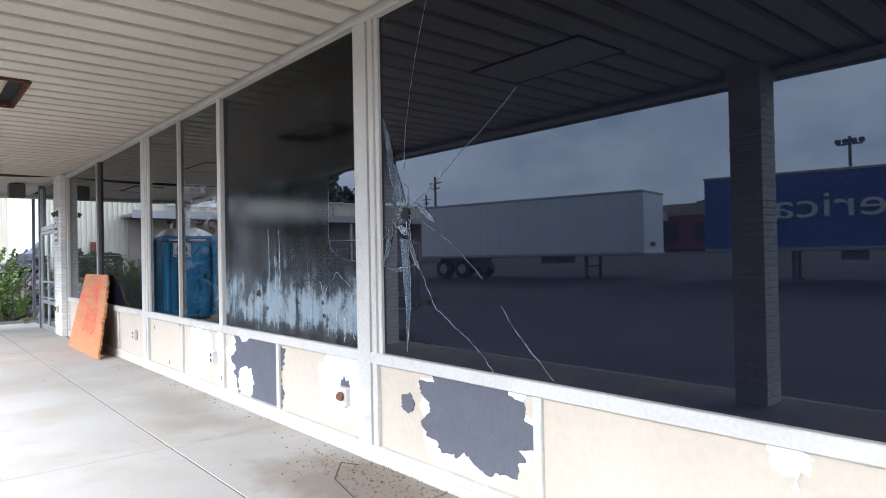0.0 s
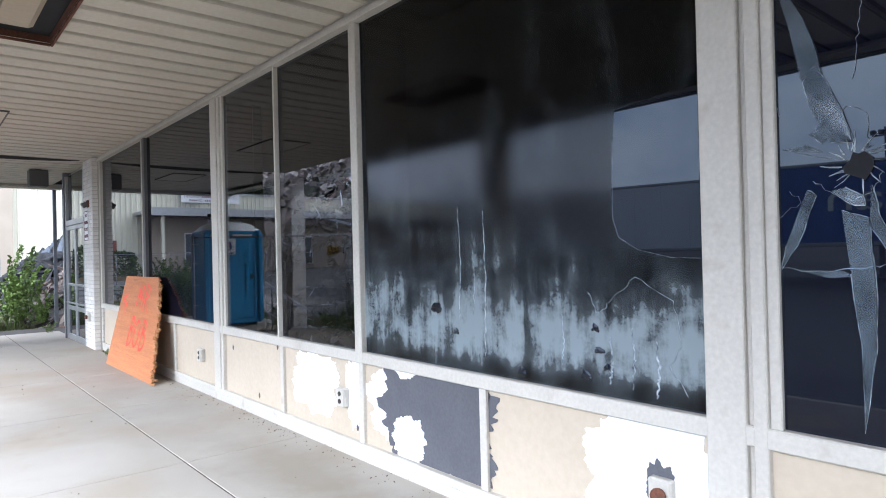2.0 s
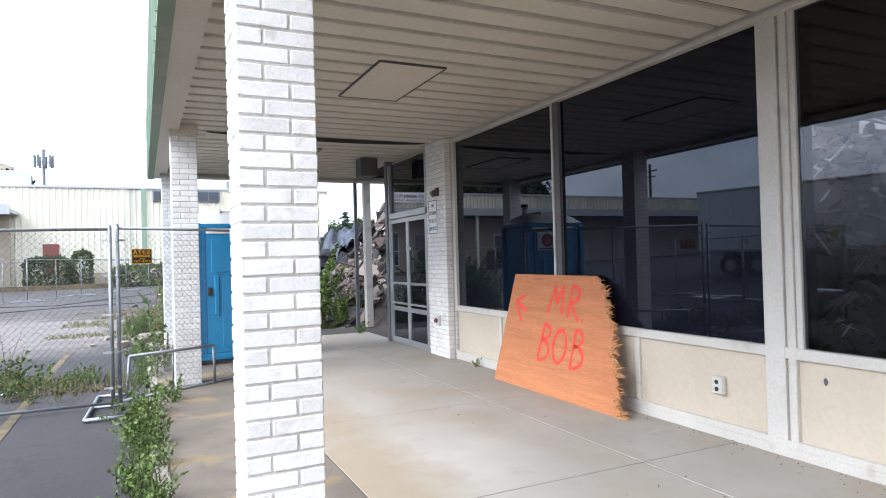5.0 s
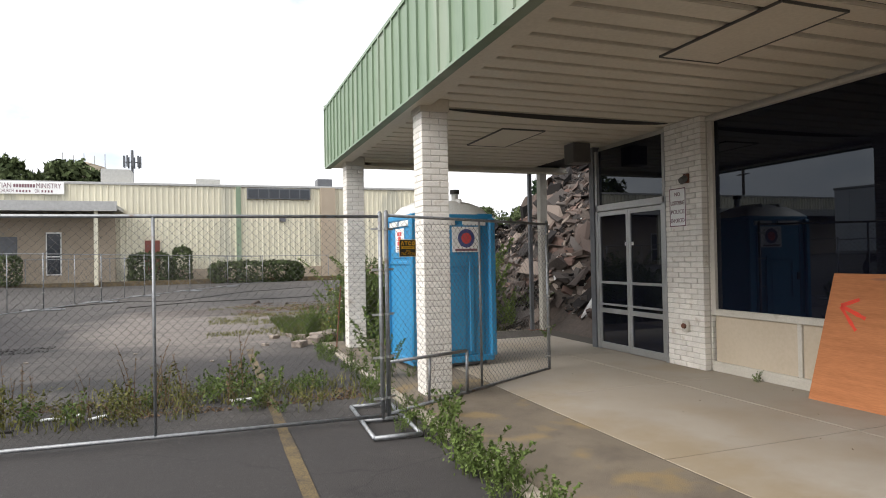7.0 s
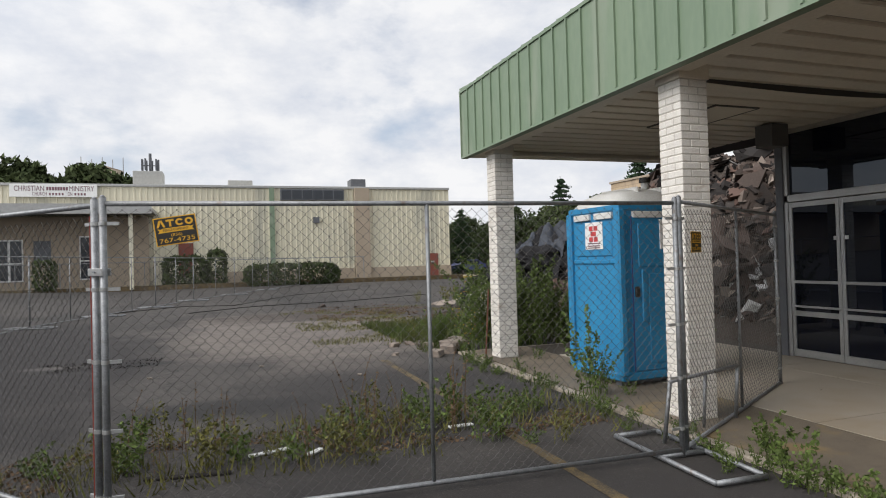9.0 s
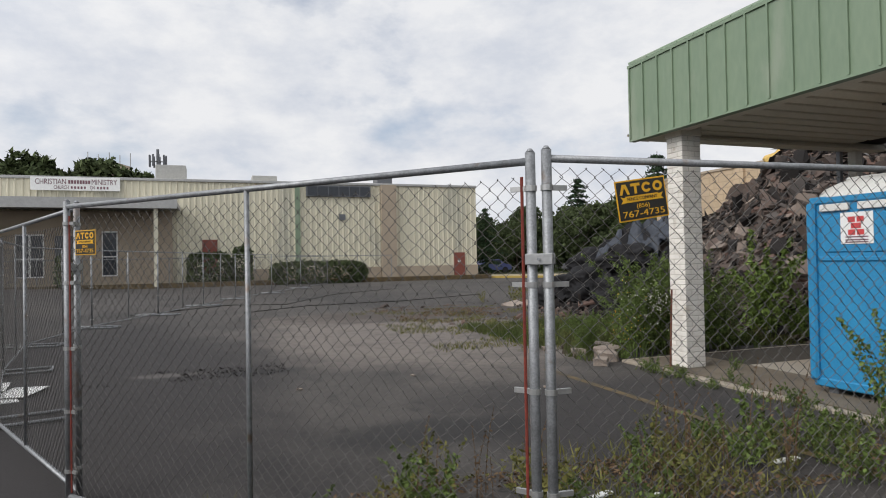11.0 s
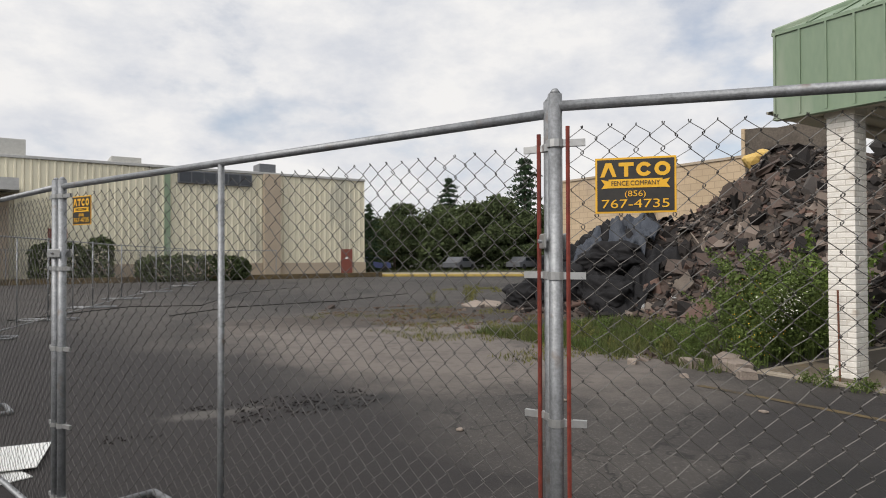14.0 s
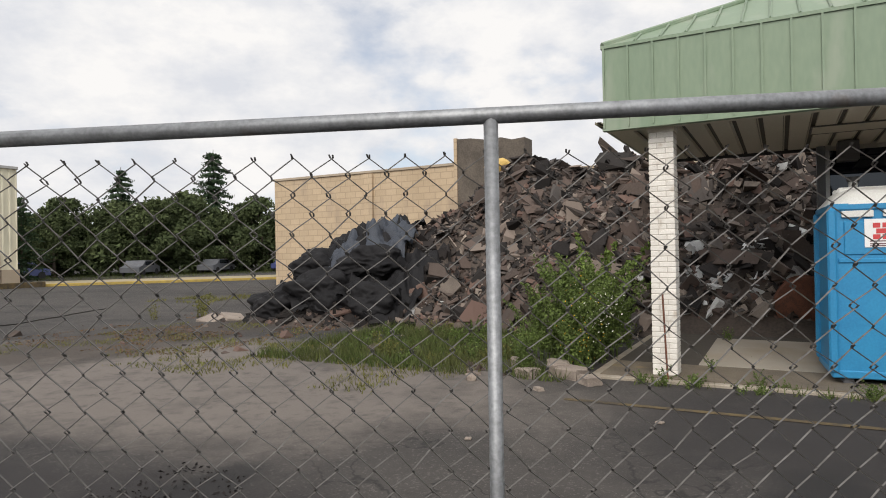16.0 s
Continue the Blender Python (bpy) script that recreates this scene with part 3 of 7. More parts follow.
# ---- canopy ----
CEIL = 3.34
P = 0.305
bm = bmesh.new()
prof = []
y = -14.0
while y < 20.3:
    prof += [(y, CEIL), (y + 0.215, CEIL), (y + 0.219, CEIL + 0.026), (y + 0.273, CEIL + 0.026), (y + 0.277, CEIL), (y + 0.287, CEIL), (y + 0.289, CEIL + 0.03), (y + 0.296, CEIL + 0.03), (y + 0.298, CEIL)]
    y += P
vs, fs, strip = [], [], []
for (yy, zz) in prof:
    vs += [(-3.93, yy, zz), (-2.185, yy, zz), (-1.575, yy, zz), (0.02, yy, zz)]
for k in range(len(prof) - 1):
    for c in range(3):
        if c == 1 and 8.26 < 0.5 * (prof[k][0] + prof[k + 1][0]) < 9.48:
            continue  # hole of the open light
        fs.append((4 * k + c, 4 * k + c + 1, 4 * k + c + 5, 4 * k + c + 4))
        # 1: perforated vent strips, and groove tops painted dark as recess shade
        strip.append(1 if k % 9 in (2, 6) else 0)
soffit = pydata("ceiling", vs, fs, M_SOFFIT)
soffit.data.materials.append(M_PERF_GROOVE)
soffit.data.polygons.foreach_set("material_index", strip)
structure(soffit, "cream ribbed metal canopy soffit with dirt stains", "ceiling")
# sagging sheet; its near-black first face paints the shade inside the seam
bm = bmesh.new()
rows = []
for k in range(25):
    u = k / 24
    d = 0.045 * math.sin(math.pi * u) ** 0.7 * (0.75 + 0.5 * u) + 0.004
    x = -3.3 + 3.1 * u
    rows.append([bm.verts.new(c) for c in ((x, 15.86, CEIL - 0.003), (x, 15.93, CEIL - d), (x, 15.935, CEIL - d - 0.006), (x, 16.20, CEIL - 0.004))])
for a, b in zip(rows, rows[1:]):
    for q in range(3):
        bm.faces.new((a[q], b[q], b[q + 1], a[q + 1])).material_index = 0 if q == 0 else 1
gap = finish("ceiling_gap", bm, M_SOFFIT_GAP)
gap.data.materials.append(M_SOFFIT)
structure(gap, "sagging soffit sheet with its seam's shade painted near-black", "ceiling gap")
FX, FY1, FZ0, FZ1 = -3.957, 20.34, 3.268, 4.282
canopy = thing("canopy", "pale green standing-seam metal canopy over the walkway", "canopy", kind="structure")
part("fascia", boxes((FX, FX + 0.03, -14, FY1, FZ0, FZ1), (FX + 0.03, 0.8, FY1 - 0.03, FY1, FZ0, FZ1)), M_GREEN, canopy)
part("fascia_lip", boxes((FX - 0.012, FX + 0.09, -14, FY1 + 0.012, FZ0 - 0.03, FZ0), (FX - 0.02, FX + 0.05, -14, FY1 + 0.02, FZ1, FZ1 + 0.04)), M_GREEN, canopy)
part("drip_edge", boxes((FX + 0.09, FX + 0.30, -14, FY1, FZ0 - 0.012, FZ0 + 0.02), (FX + 0.3, 0.8, FY1 - 0.3, FY1 - 0.03, FZ0 - 0.012, FZ0 + 0.02)), M_SOFFIT, canopy)
bm = box(bmesh.new(), FX - 0.022, FX, -0.012, 0.012, FZ0, FZ1)
seam = part("seam", bm, M_GREEN, canopy)
n = 0
y = FY1 - 0.0125
while y > -10:
    o = seam if n == 0 else new("seam", seam.data)
    o.parent = canopy
    o.location = (0, y, 0)
    n += 1
    y -= 0.300
# sloped metal roof above the fascia, hipped at the end
ROOF = [(FX, -14, FZ1 + 0.04), (FX, FY1, FZ1 + 0.04), (-1.6, FY1 - 2.0, 5.45), (-1.6, -14, 5.45), (0.9, FY1, FZ1 + 0.04), (0.9, FY1 - 2.0, 5.45), (0.9, -14, 5.45)]
pydata("roof", ROOF, [(0, 3, 2, 1), (1, 2, 5, 4), (2, 3, 6, 5)], M_GREEN, canopy)
bm = bmesh.new()
y = FY1 - 0.4
while y > 4:
    k = min(1.0, (FY1 - y) / 2.0)
    a, b = Vector((FX, y, FZ1 + 0.05)), Vector((FX + 2.357 * k, y, FZ1 + 0.05 + 1.17 * k))
    tube(bm, a, b, 0.016, 4)
    y -= 0.301
tube(bm, (FX, FY1, FZ1 + 0.05), (-1.6, FY1 - 2.0, 5.47), 0.04, 6)
tube(bm, (-1.6, FY1 - 2.0, 5.47), (-1.6, -13, 5.47), 0.05, 6)
part("roof_seams", bm, M_GREEN, canopy)
part("deck", boxes((-3.9, 0.9, -14, FY1 - 0.05, CEIL + 0.06, CEIL + 0.2)), M_DARKROOM, canopy)
part("end_beam", boxes((-3.2, 0.8, 20.1, 20.28, CEIL - 0.07, CEIL + 0.02)), M_SOFFIT, canopy)

# recessed canopy lights
def ceiling_light(y, opened=False, label=""):
    t = thing("ceiling_light", label or "square cream canopy light panel with a thin dark frame", "ceiling light", "canopy lights", at=(-1.88, y, CEIL))
    part("frame", boxes((-0.325, -0.308, -0.635, 0.635, -0.02, 0.004), (0.308, 0.325, -0.635, 0.635, -0.02, 0.004), (-0.308, 0.308, -0.635, -0.618, -0.02, 0.004), (-0.308, 0.308, 0.618, 0.635, -0.02, 0.004), bev=0.004), M_RUST if opened else M_FRAME_D, t)
    if opened:
        part("housing", boxes((-0.308, -0.30, -0.635, 0.635, 0.0, 0.15), (0.30, 0.308, -0.635, 0.635, 0.0, 0.15), (-0.30, 0.30, -0.635, -0.627, 0.0, 0.15), (-0.30, 0.30, 0.627, 0.635, 0.0, 0.15), (-0.308, 0.308, -0.635, 0.635, 0.15, 0.158)), M_RUST, t, "rusty brown open housing")
        bm = bmesh.new()
        bot = [bm.verts.new(c) for c in ((-0.07, -0.42, 0.03), (0.13, -0.42, 0.03), (0.13, 0.42, 0.03), (-0.07, 0.42, 0.03))]
        top = [bm.verts.new(c) for c in ((-0.1, -0.60, 0.149), (0.29, -0.60, 0.149), (0.29, 0.60, 0.149), (-0.1, 0.60, 0.149))]
        bm.faces.new(bot[::-1])
        for q in range(4):
            bm.faces.new((bot[q], bot[(q + 1) % 4], top[(q + 1) % 4], top[q]))
        part("reflector", bm, M_CREAM, t, "stained cream metal reflector")
    else:
        part("panel", boxes((-0.31, 0.31, -0.62, 0.62, -0.014, -0.003), bev=0.004), M_SOFFIT, t)
    return t


ceiling_light(12.93)
ceiling_light(8.87, True, "open canopy light with a rusty frame and missing lens")
ceiling_light(17.35)
ceiling_light(4.8)
ceiling_light(0.7)
sp = thing("hanging_box", "small dark brown box hung from the canopy soffit", "speaker", at=(-0.6, 17.45, CEIL))
part("body", boxes((-0.15, 0.15, -0.14, 0.14, -0.32, -0.02), bev=0.01), M_FRAME_D, sp)
part("bracket", boxes((-0.05, 0.05, -0.05, 0.05, -0.02, 0.0)), M_FRAME_D, sp)

# ---- brick columns ----
CH = 0.0677
brick_me = box(bmesh.new(), -0.0985, 0.0985, -0.0475, 0.0475, 0.004, CH - 0.004, bev=0.005)
me_brick = bpy.data.meshes.new("brick")
brick_me.to_mesh(me_brick)
brick_me.free()
me_brick.materials.append(M_BRICK)


def brick_column(x, y, label):
    t = thing("brick_column", label, "column", "white brick canopy columns", at=(x, y, SLAB - 0.004))
    part("core", boxes((-0.1455, 0.1455, -0.1455, 0.1455, 0, CEIL - SLAB)), M_MORTAR, t)
    part("cap", boxes((-0.165, 0.165, -0.165, 0.165, 45 * CH + 0.002, CEIL - SLAB), bev=0.004), M_SOFFIT, t)
    rnd = random.Random(int(y * 10))
    for c in range(45):
        for k in range(4):
            o = new("brick", me_brick)
            o.parent = t
            s = 1 if c % 2 else -1
            ang = 90 * k
            px, py = s * 0.0515, 0.1025
            j = rnd.uniform(-0.002, 0.002)
            m = pose(0, 0, 0, 0, 0, ang) @ pose(px, py + j, c * CH)
            o.matrix_local = m
    return t


COLX = -3.605
for y in (19.68, 15.63, 9.76, 3.71, -2.2):
    brick_column(COLX, y, "square white-painted brick column holding up the canopy")


# ---- shop front ----
front = thing("wall_front", "cream-panelled shop front below the windows with flaking paint", "wall", kind="structure")
SILL, BASE, HEAD = 0.90, 0.27, 3.26
DIV = [-8.0, -5.0, -2.0, 0.3, 3.28, 4.88, 6.28, 7.53, 8.78, 10.24, 11.66, 12.85, 14.12, 15.36]
for a, b in zip(DIV, DIV[1:]):
    part("panel", boxes((0.015, 0.06, a + 0.025, b - 0.025, BASE, SILL - 0.06)), M_CREAM, front)
part("sill_rail", boxes((-0.02, 0.06, -8, 15.36, SILL - 0.06, SILL + 0.02), bev=0.006), M_FRAME, front, "grey painted sill rail")
part("base_rail", boxes((-0.02, 0.06, -8, 15.36, SLAB - 0.002, BASE - 0.05), (-0.021, 0.06, -8, 15.36, BASE - 0.05, BASE), bev=0.004), M_FRAME, front, "grey painted base rail")
part("head_rail", boxes((-0.05, 0.06, -8, 17.78, HEAD, HEAD + 0.045), (-0.02, 0.06, -8, 17.78, HEAD + 0.045, CEIL + 0.03), bev=0.004), M_FRAME, front, "grey painted head rail")
for d in DIV[1:-1]:
    if d in (4.88, 10.24):
        continue
    part("divider", boxes((-0.012, 0.06, d - 0.028, d + 0.028, BASE, SILL - 0.06), bev=0.004), M_FRAME, front)
for yc in (4.88, 10.24):
    part("mullion", boxes((-0.024, 0.06, yc - 0.075, yc + 0.085, SLAB - 0.003, HEAD + 0.01), (0.0, 0.06, yc - 0.10, yc - 0.075, SLAB - 0.002, HEAD), (-0.022, 0.06, yc - 0.155, yc - 0.10, SLAB - 0.003, HEAD + 0.005), (-0.004, 0.06, yc - 0.20, yc - 0.155, SILL - 0.06, HEAD), bev=0.005), M_FRAME, front, "wide grey metal mullion")
for yc, w in ((7.535, 0.043), (0.3, 0.05), (-2.0, 0.1), (15.33, 0.035)):
    part("mullion", boxes((-0.025, 0.06, yc - w, yc + w, SILL - 0.06, HEAD), bev=0.005), M_FRAME, front, "grey metal mullion")
part("mullion", boxes((-0.02, 0.03, 8.805, 8.83, SILL, HEAD), bev=0.003), M_FRAME, front, "thin white metal glazing bar")
part("mullion", boxes((-0.02, 0.06, 12.76, 12.86, SILL, HEAD), bev=0.004), M_FRAME_D, front, "dark bronze glazing bar")
part("mullion", boxes((-0.028, 0.0, 12.862, 12.89, SILL, HEAD)), M_FRAME, front)


def window(i, y0, y1, label, material=None, back=True, z0=SILL, z1=HEAD, x=0.02):
    w = thing("window_%d" % i, label, "window", kind="structure")
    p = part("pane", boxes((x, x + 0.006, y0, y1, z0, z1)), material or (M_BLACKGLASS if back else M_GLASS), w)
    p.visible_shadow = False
    # black sheets added behind the pane stand in for the unlit room
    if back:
        part("backing_side", boxes((x + 0.045, x + 0.42, y0 - 0.03, y0 - 0.01, z0, z1), (x + 0.045, x + 0.42, y1 + 0.01, y1 + 0.03, z0, z1)), M_DARKROOM, w, "added black side sheet closing the view behind the glass")
        part("backing", boxes((x + 0.42, x + 0.46, y0 - 0.05, y1 + 0.05, z0 - 0.5, z1 + 0.3)), M_DARKROOM, w, "added black sheet standing in for the unlit room behind the glass")
    return w


window(1, 12.88, 15.30, "tall dark shop window reflecting the car park")
window(2, 10.33, 12.765, "wide dark shop window reflecting the car park")
window(3, 8.83, 10.16, "shop window with rubble showing through the glass", back=False)
window(4, 7.57, 8.805, "shop window with rubble showing through the glass", back=False)
W5 = window(5, 4.97, 7.495, "shop window fogged with white streaked bloom", M_BLOOM)
W6 = window(6, 0.35, 4.72, "large dark shop window, smashed, with long cracks")
window(7, -1.9, 0.25, "large dark shop window reflecting the canopy and trailers")
window(8, -7.95, -2.1, "dark shop window reflecting the car park")
# room behind the two clear panes: painted near-black, walls added to block daylight
room = thing("room_shell", "near-black roof of the gutted shop with added walls that keep it dark", "room shell", kind="structure")
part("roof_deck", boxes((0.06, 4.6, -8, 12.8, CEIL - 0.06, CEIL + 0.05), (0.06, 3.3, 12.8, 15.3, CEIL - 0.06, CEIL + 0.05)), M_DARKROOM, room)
part("added_partition", boxes((0.06, 4.6, 4.9, 5.0, SLAB - 0.02, CEIL - 0.06)), M_DARKROOM, room)
part("added_partition", boxes((0.45, 0.55, 10.3, 17.7, SLAB - 0.02, CEIL - 0.06)), M_DARKROOM, room)
part("added_back_wall", boxes((4.6, 4.7, -8, 6.2, SLAB - 0.02, CEIL - 0.06)), M_DARKROOM, room)
part("added_end_wall", boxes((0.06, 4.6, -8.1, -8.0, SLAB - 0.02, CEIL)), M_DARKROOM, room)

# smashed glass: loosened slivers and long cracks round a hole
rnd = random.Random(11)
cy, cz = 4.42, 1.88


def crack(name, pts, w, label, material=M_PEEL_W, parent=None, fine=5, rough=0.006):
    """A thin ragged ridge over the glass along pts (across, up), as wide as w at each of them."""
    path = []
    for k in range(len(pts) - 1):
        for q in range(fine):
            t = q / fine
            path.append((pts[k][0] + (pts[k + 1][0] - pts[k][0]) * t, pts[k][1] + (pts[k + 1][1] - pts[k][1]) * t, w[k] + (w[k + 1] - w[k]) * t))
    path.append((*pts[-1], w[-1]))
    path = [(a + (rnd.uniform(-rough, rough) if 0 < k < len(path) - 1 else 0), b + (rnd.uniform(-rough, rough) if 0 < k < len(path) - 1 else 0), c * rnd.uniform(0.6, 1.4)) for k, (a, b, c) in enumerate(path)]
    bm = bmesh.new()
    rows = []
    for k, (a, b, c) in enumerate(path):
        e, g = path[min(k + 1, len(path) - 1)], path[max(k - 1, 0)]
        u = Vector((0, e[0] - g[0], e[1] - g[1])).normalized()
        nrm = Vector((0, -u.z, u.y)) * (c / 2)
        m = Vector((0.0175, a, b))
        rows.append([bm.verts.new(v) for v in (m + nrm, m - nrm, m + Vector((-0.003, 0, 0)))])
    for a, b in zip(rows, rows[1:]):
        for q in range(3):
            bm.faces.new((a[q], b[q], b[(q + 1) % 3], a[(q + 1) % 3]))
    return part(name, bm, material, parent or W6, label)


def shard(pts, push, label="", material=None, parent=None, lines=True):
    """A loosened piece of glass, pushed out of the pane at its first corners; pts are (across, up)."""
    bm = bmesh.new()
    n = len(pts)
    front = [bm.verts.new((0.0155 - push * max(0.0, 1 - 2.0 * k / n), a, b)) for k, (a, b) in enumerate(pts)]
    back = [bm.verts.new((v.co.x + 0.003, v.co.y, v.co.z)) for v in front]
    bm.faces.new(front)
    bm.faces.new(back[::-1])
    for k in range(n):
        bm.faces.new((front[k], back[k], back[(k + 1) % n], front[(k + 1) % n]))
    bmesh.ops.recalc_face_normals(bm, faces=bm.faces)
    o = part("shard", bm, material or M_CRACK, parent or W6, label)
    if lines:
        crack("crack", pts, [0.003] * n, "", M_LINE, parent, 3, 0.003)
    return o


# blue-grey base colour imitates sky reflected in the loosened slivers
M_CRACK = mat("sliver_sky_sheen", (0.20, 0.25, 0.30), (0.05, 0.068, 0.09), 0.06, scale=3, fine=8, bump=0.03)
M_CRACK.node_tree.nodes["Principled BSDF"].inputs["Alpha"].default_value = 0.42
M_LINE = mat("crack_line", (0.52, 0.58, 0.62), (0.06, 0.07, 0.08), 0.25, scale=9, fine=40, bump=0)
shard([(4.50, 1.96), (4.43, 1.95), (4.46, 2.06), (4.51, 2.18), (4.55, 2.24), (4.59, 2.19), (4.55, 2.06)], 0.02, "tilted glass sliver painted pale for reflected sky")
shard([(4.59, 2.20), (4.52, 2.19), (4.54, 2.30), (4.58, 2.42), (4.69, 2.64), (4.63, 2.40)], 0.012, lines=False)
shard([(4.47, 1.72), (4.39, 1.69), (4.375, 1.42), (4.38, 1.25), (4.42, 0.96), (4.425, 1.25), (4.45, 1.50)], 0.01)
shard([(4.58, 1.80), (4.55, 1.78), (4.62, 1.60), (4.68, 1.51), (4.66, 1.60)], 0.008)
shard([(4.38, 1.80), (4.36, 1.70), (4.31, 1.58), (4.26, 1.49), (4.31, 1.53), (4.39, 1.66)], 0.012)
shard([(4.63, 1.515), (4.47, 1.51), (4.44, 1.49), (4.52, 1.485)], 0.004, lines=False)
shard([(4.30, 1.94), (4.24, 1.87), (4.12, 1.80), (4.13, 1.83), (4.22, 1.90)], 0.006)
shard([(4.50, 1.99), (4.52, 2.02), (4.57, 2.0), (4.53, 1.96)], 0.01)
shard([(4.50, 1.79), (4.45, 1.74), (4.40, 1.73), (4.41, 1.77), (4.46, 1.80)], 0.012)
shard([(4.66, 1.955), (4.53, 1.93), (4.58, 1.965)], 0.004)
for pts, w in (([(4.33, 1.93), (4.22, 1.99), (4.12, 2.04), (3.98, 2.13), (3.87, 2.205), (3.66, 2.32), (3.40, 2.50)], 0.003),
               ([(4.29, 1.83), (4.11, 1.75), (3.96, 1.66), (3.83, 1.57), (3.69, 1.45)], 0.004),
               ([(4.26, 1.49), (4.18, 1.35), (4.11, 1.25), (3.98, 1.18), (3.86, 1.11), (3.71, 1.01), (3.62, 0.92)], 0.005),
               ([(3.55, 1.30), (3.45, 1.18), (3.32, 1.06), (3.18, 0.93)], 0.003),
               ([(4.43, 2.17), (4.41, 2.30), (4.40, 2.42), (4.36, 2.60), (4.30, 2.82), (4.22, 3.05), (4.15, 3.24)], 0.003),
               ([(4.68, 1.52), (4.60, 1.51), (4.51, 1.51), (4.40, 1.525), (4.32, 1.53)], 0.004),
               ([(4.55, 2.01), (4.50, 2.06), (4.44, 2.08), (4.39, 2.05), (4.385, 1.95)], 0.003),
               ([(4.66, 1.96), (4.52, 1.91), (4.47, 1.90)], 0.003), ([(4.70, 2.22), (4.67, 2.08)], 0.002),
               ([(4.56, 1.83), (4.51, 1.79), (4.44, 1.75), (4.38, 1.78), (4.35, 1.84)], 0.003),
               ([(4.64, 1.80), (4.60, 1.76), (4.69, 1.70)], 0.002)):
    crack("crack", pts, [w * 0.6] * len(pts), "", M_LINE)
for k in range(22):
    a, r0 = rnd.uniform(0, 6.3), rnd.uniform(0.03, 0.06)
    r1 = r0 + rnd.uniform(0.02, 0.075)
    crack("crack", [(cy + r0 * math.cos(a), cz + r0 * math.sin(a)), (cy + r1 * math.cos(a + 0.2), cz + r1 * math.sin(a + 0.2))], [0.006, 0.002], "", M_LINE, None, 2, 0.004)
# flat near-black face paints the darkness behind the broken-out spot
bm = bmesh.new()
vs = [bm.verts.new((0.0125, cy - 0.005 + 0.042 * rnd.uniform(0.7, 1.25) * math.cos(radians(a)), cz - 0.01 + 0.05 * rnd.uniform(0.7, 1.25) * math.sin(radians(a)))) for a in range(0, 360, 30)]
bm.faces.new(vs)
part("hole", bm, M_DARKROOM, W6, "jagged near-black face painted as the dark inside the glass hole")
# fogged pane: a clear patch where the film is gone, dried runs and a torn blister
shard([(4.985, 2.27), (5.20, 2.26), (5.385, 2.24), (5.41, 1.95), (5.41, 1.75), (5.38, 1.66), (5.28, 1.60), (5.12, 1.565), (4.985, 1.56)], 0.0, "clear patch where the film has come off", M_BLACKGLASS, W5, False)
crack("film_edge", [(5.40, 2.1), (5.41, 1.75), (5.38, 1.66), (5.28, 1.60), (5.12, 1.565), (4.99, 1.56)], [0.003] * 6, "", M_LINE, W5, 5, 0.002)
crack("film_edge", [(5.56, 1.40), (5.50, 1.30), (5.44, 1.36), (5.30, 1.48), (5.12, 1.38), (5.08, 1.20), (5.14, 1.10), (5.06, 0.98)], [0.0022] * 8, "", M_LINE, W5, 6, 0.008)
for y, z1, z0, w in ((6.48, 1.87, 1.22, 0.010), (6.27, 1.84, 1.02, 0.016), (6.36, 1.62, 1.25, 0.005), (5.32, 1.25, 0.97, 0.012), (5.20, 1.2, 0.95, 0.02), (5.72, 1.3, 1.02, 0.01), (5.44, 1.2, 0.98, 0.022)):
    crack("dried_run", [(y, z1), (y - 0.01, (z0 + z1) / 2), (y + 0.005, z0)], [w * 0.25, w * 0.5, w * 0.4], "", M_LINE, W5, 14, 0.007)
for y, z, w in ((6.70, 1.26, 0.05), (6.52, 1.13, 0.025), (5.52, 1.22, 0.02), (5.50, 1.12, 0.025), (5.46, 1.04, 0.02), (6.0, 0.96, 0.03), (5.58, 0.99, 0.03)):
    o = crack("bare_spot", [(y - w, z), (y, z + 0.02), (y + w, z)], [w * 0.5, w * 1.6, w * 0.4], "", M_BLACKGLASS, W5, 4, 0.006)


# flaked paint patches: ragged outlines standing on the panels
def flake(y, z, w, h, material, seed, label, x=0.0145, squareness=2.6, name="flaked_patch"):
    bm = bmesh.new()
    n = 170
    ring = []
    for k in range(n):
        a = 2 * math.pi * k / n
        c, s = math.cos(a), math.sin(a)
        r = (abs(c) ** squareness + abs(s) ** squareness) ** (-1 / squareness)
        q = Vector((c * 1.6 + seed * 7.3, s * 1.6, seed))
        r *= 1 + 0.26 * noise.noise(q) + 0.24 * noise.noise(q * 2.7) + 0.05 * noise.noise(q * 19) + 0.09 * noise.noise(q * 8)
        zz = min(SILL - 0.065, max(BASE + 0.005, z + s * r * h / 2))
        ring.append(bm.verts.new((x, y + c * r * w / 2, zz)))
    f = bm.faces.new(ring)
    f.normal_update()
    r = bmesh.ops.extrude_face_region(bm, geom=[f])
    bmesh.ops.translate(bm, verts=[v for v in r["geom"] if isinstance(v, bmesh.types.BMVert)], vec=(-0.0025, 0, 0))
    bmesh.ops.recalc_face_normals(bm, faces=bm.faces)
    return part(name, bm, material, front, label)


flake(3.80, 0.60, 1.02, 0.66, M_PEEL_W, 6, "bare white board where paint has flaked", 0.0145)
flake(3.80, 0.63, 0.84, 0.52, M_PEEL_G, 1, "dark grey patch where cream paint has flaked off", 0.0115)
flake(4.42, 0.62, 0.13, 0.12, M_PEEL_G, 7, "", 0.0115)
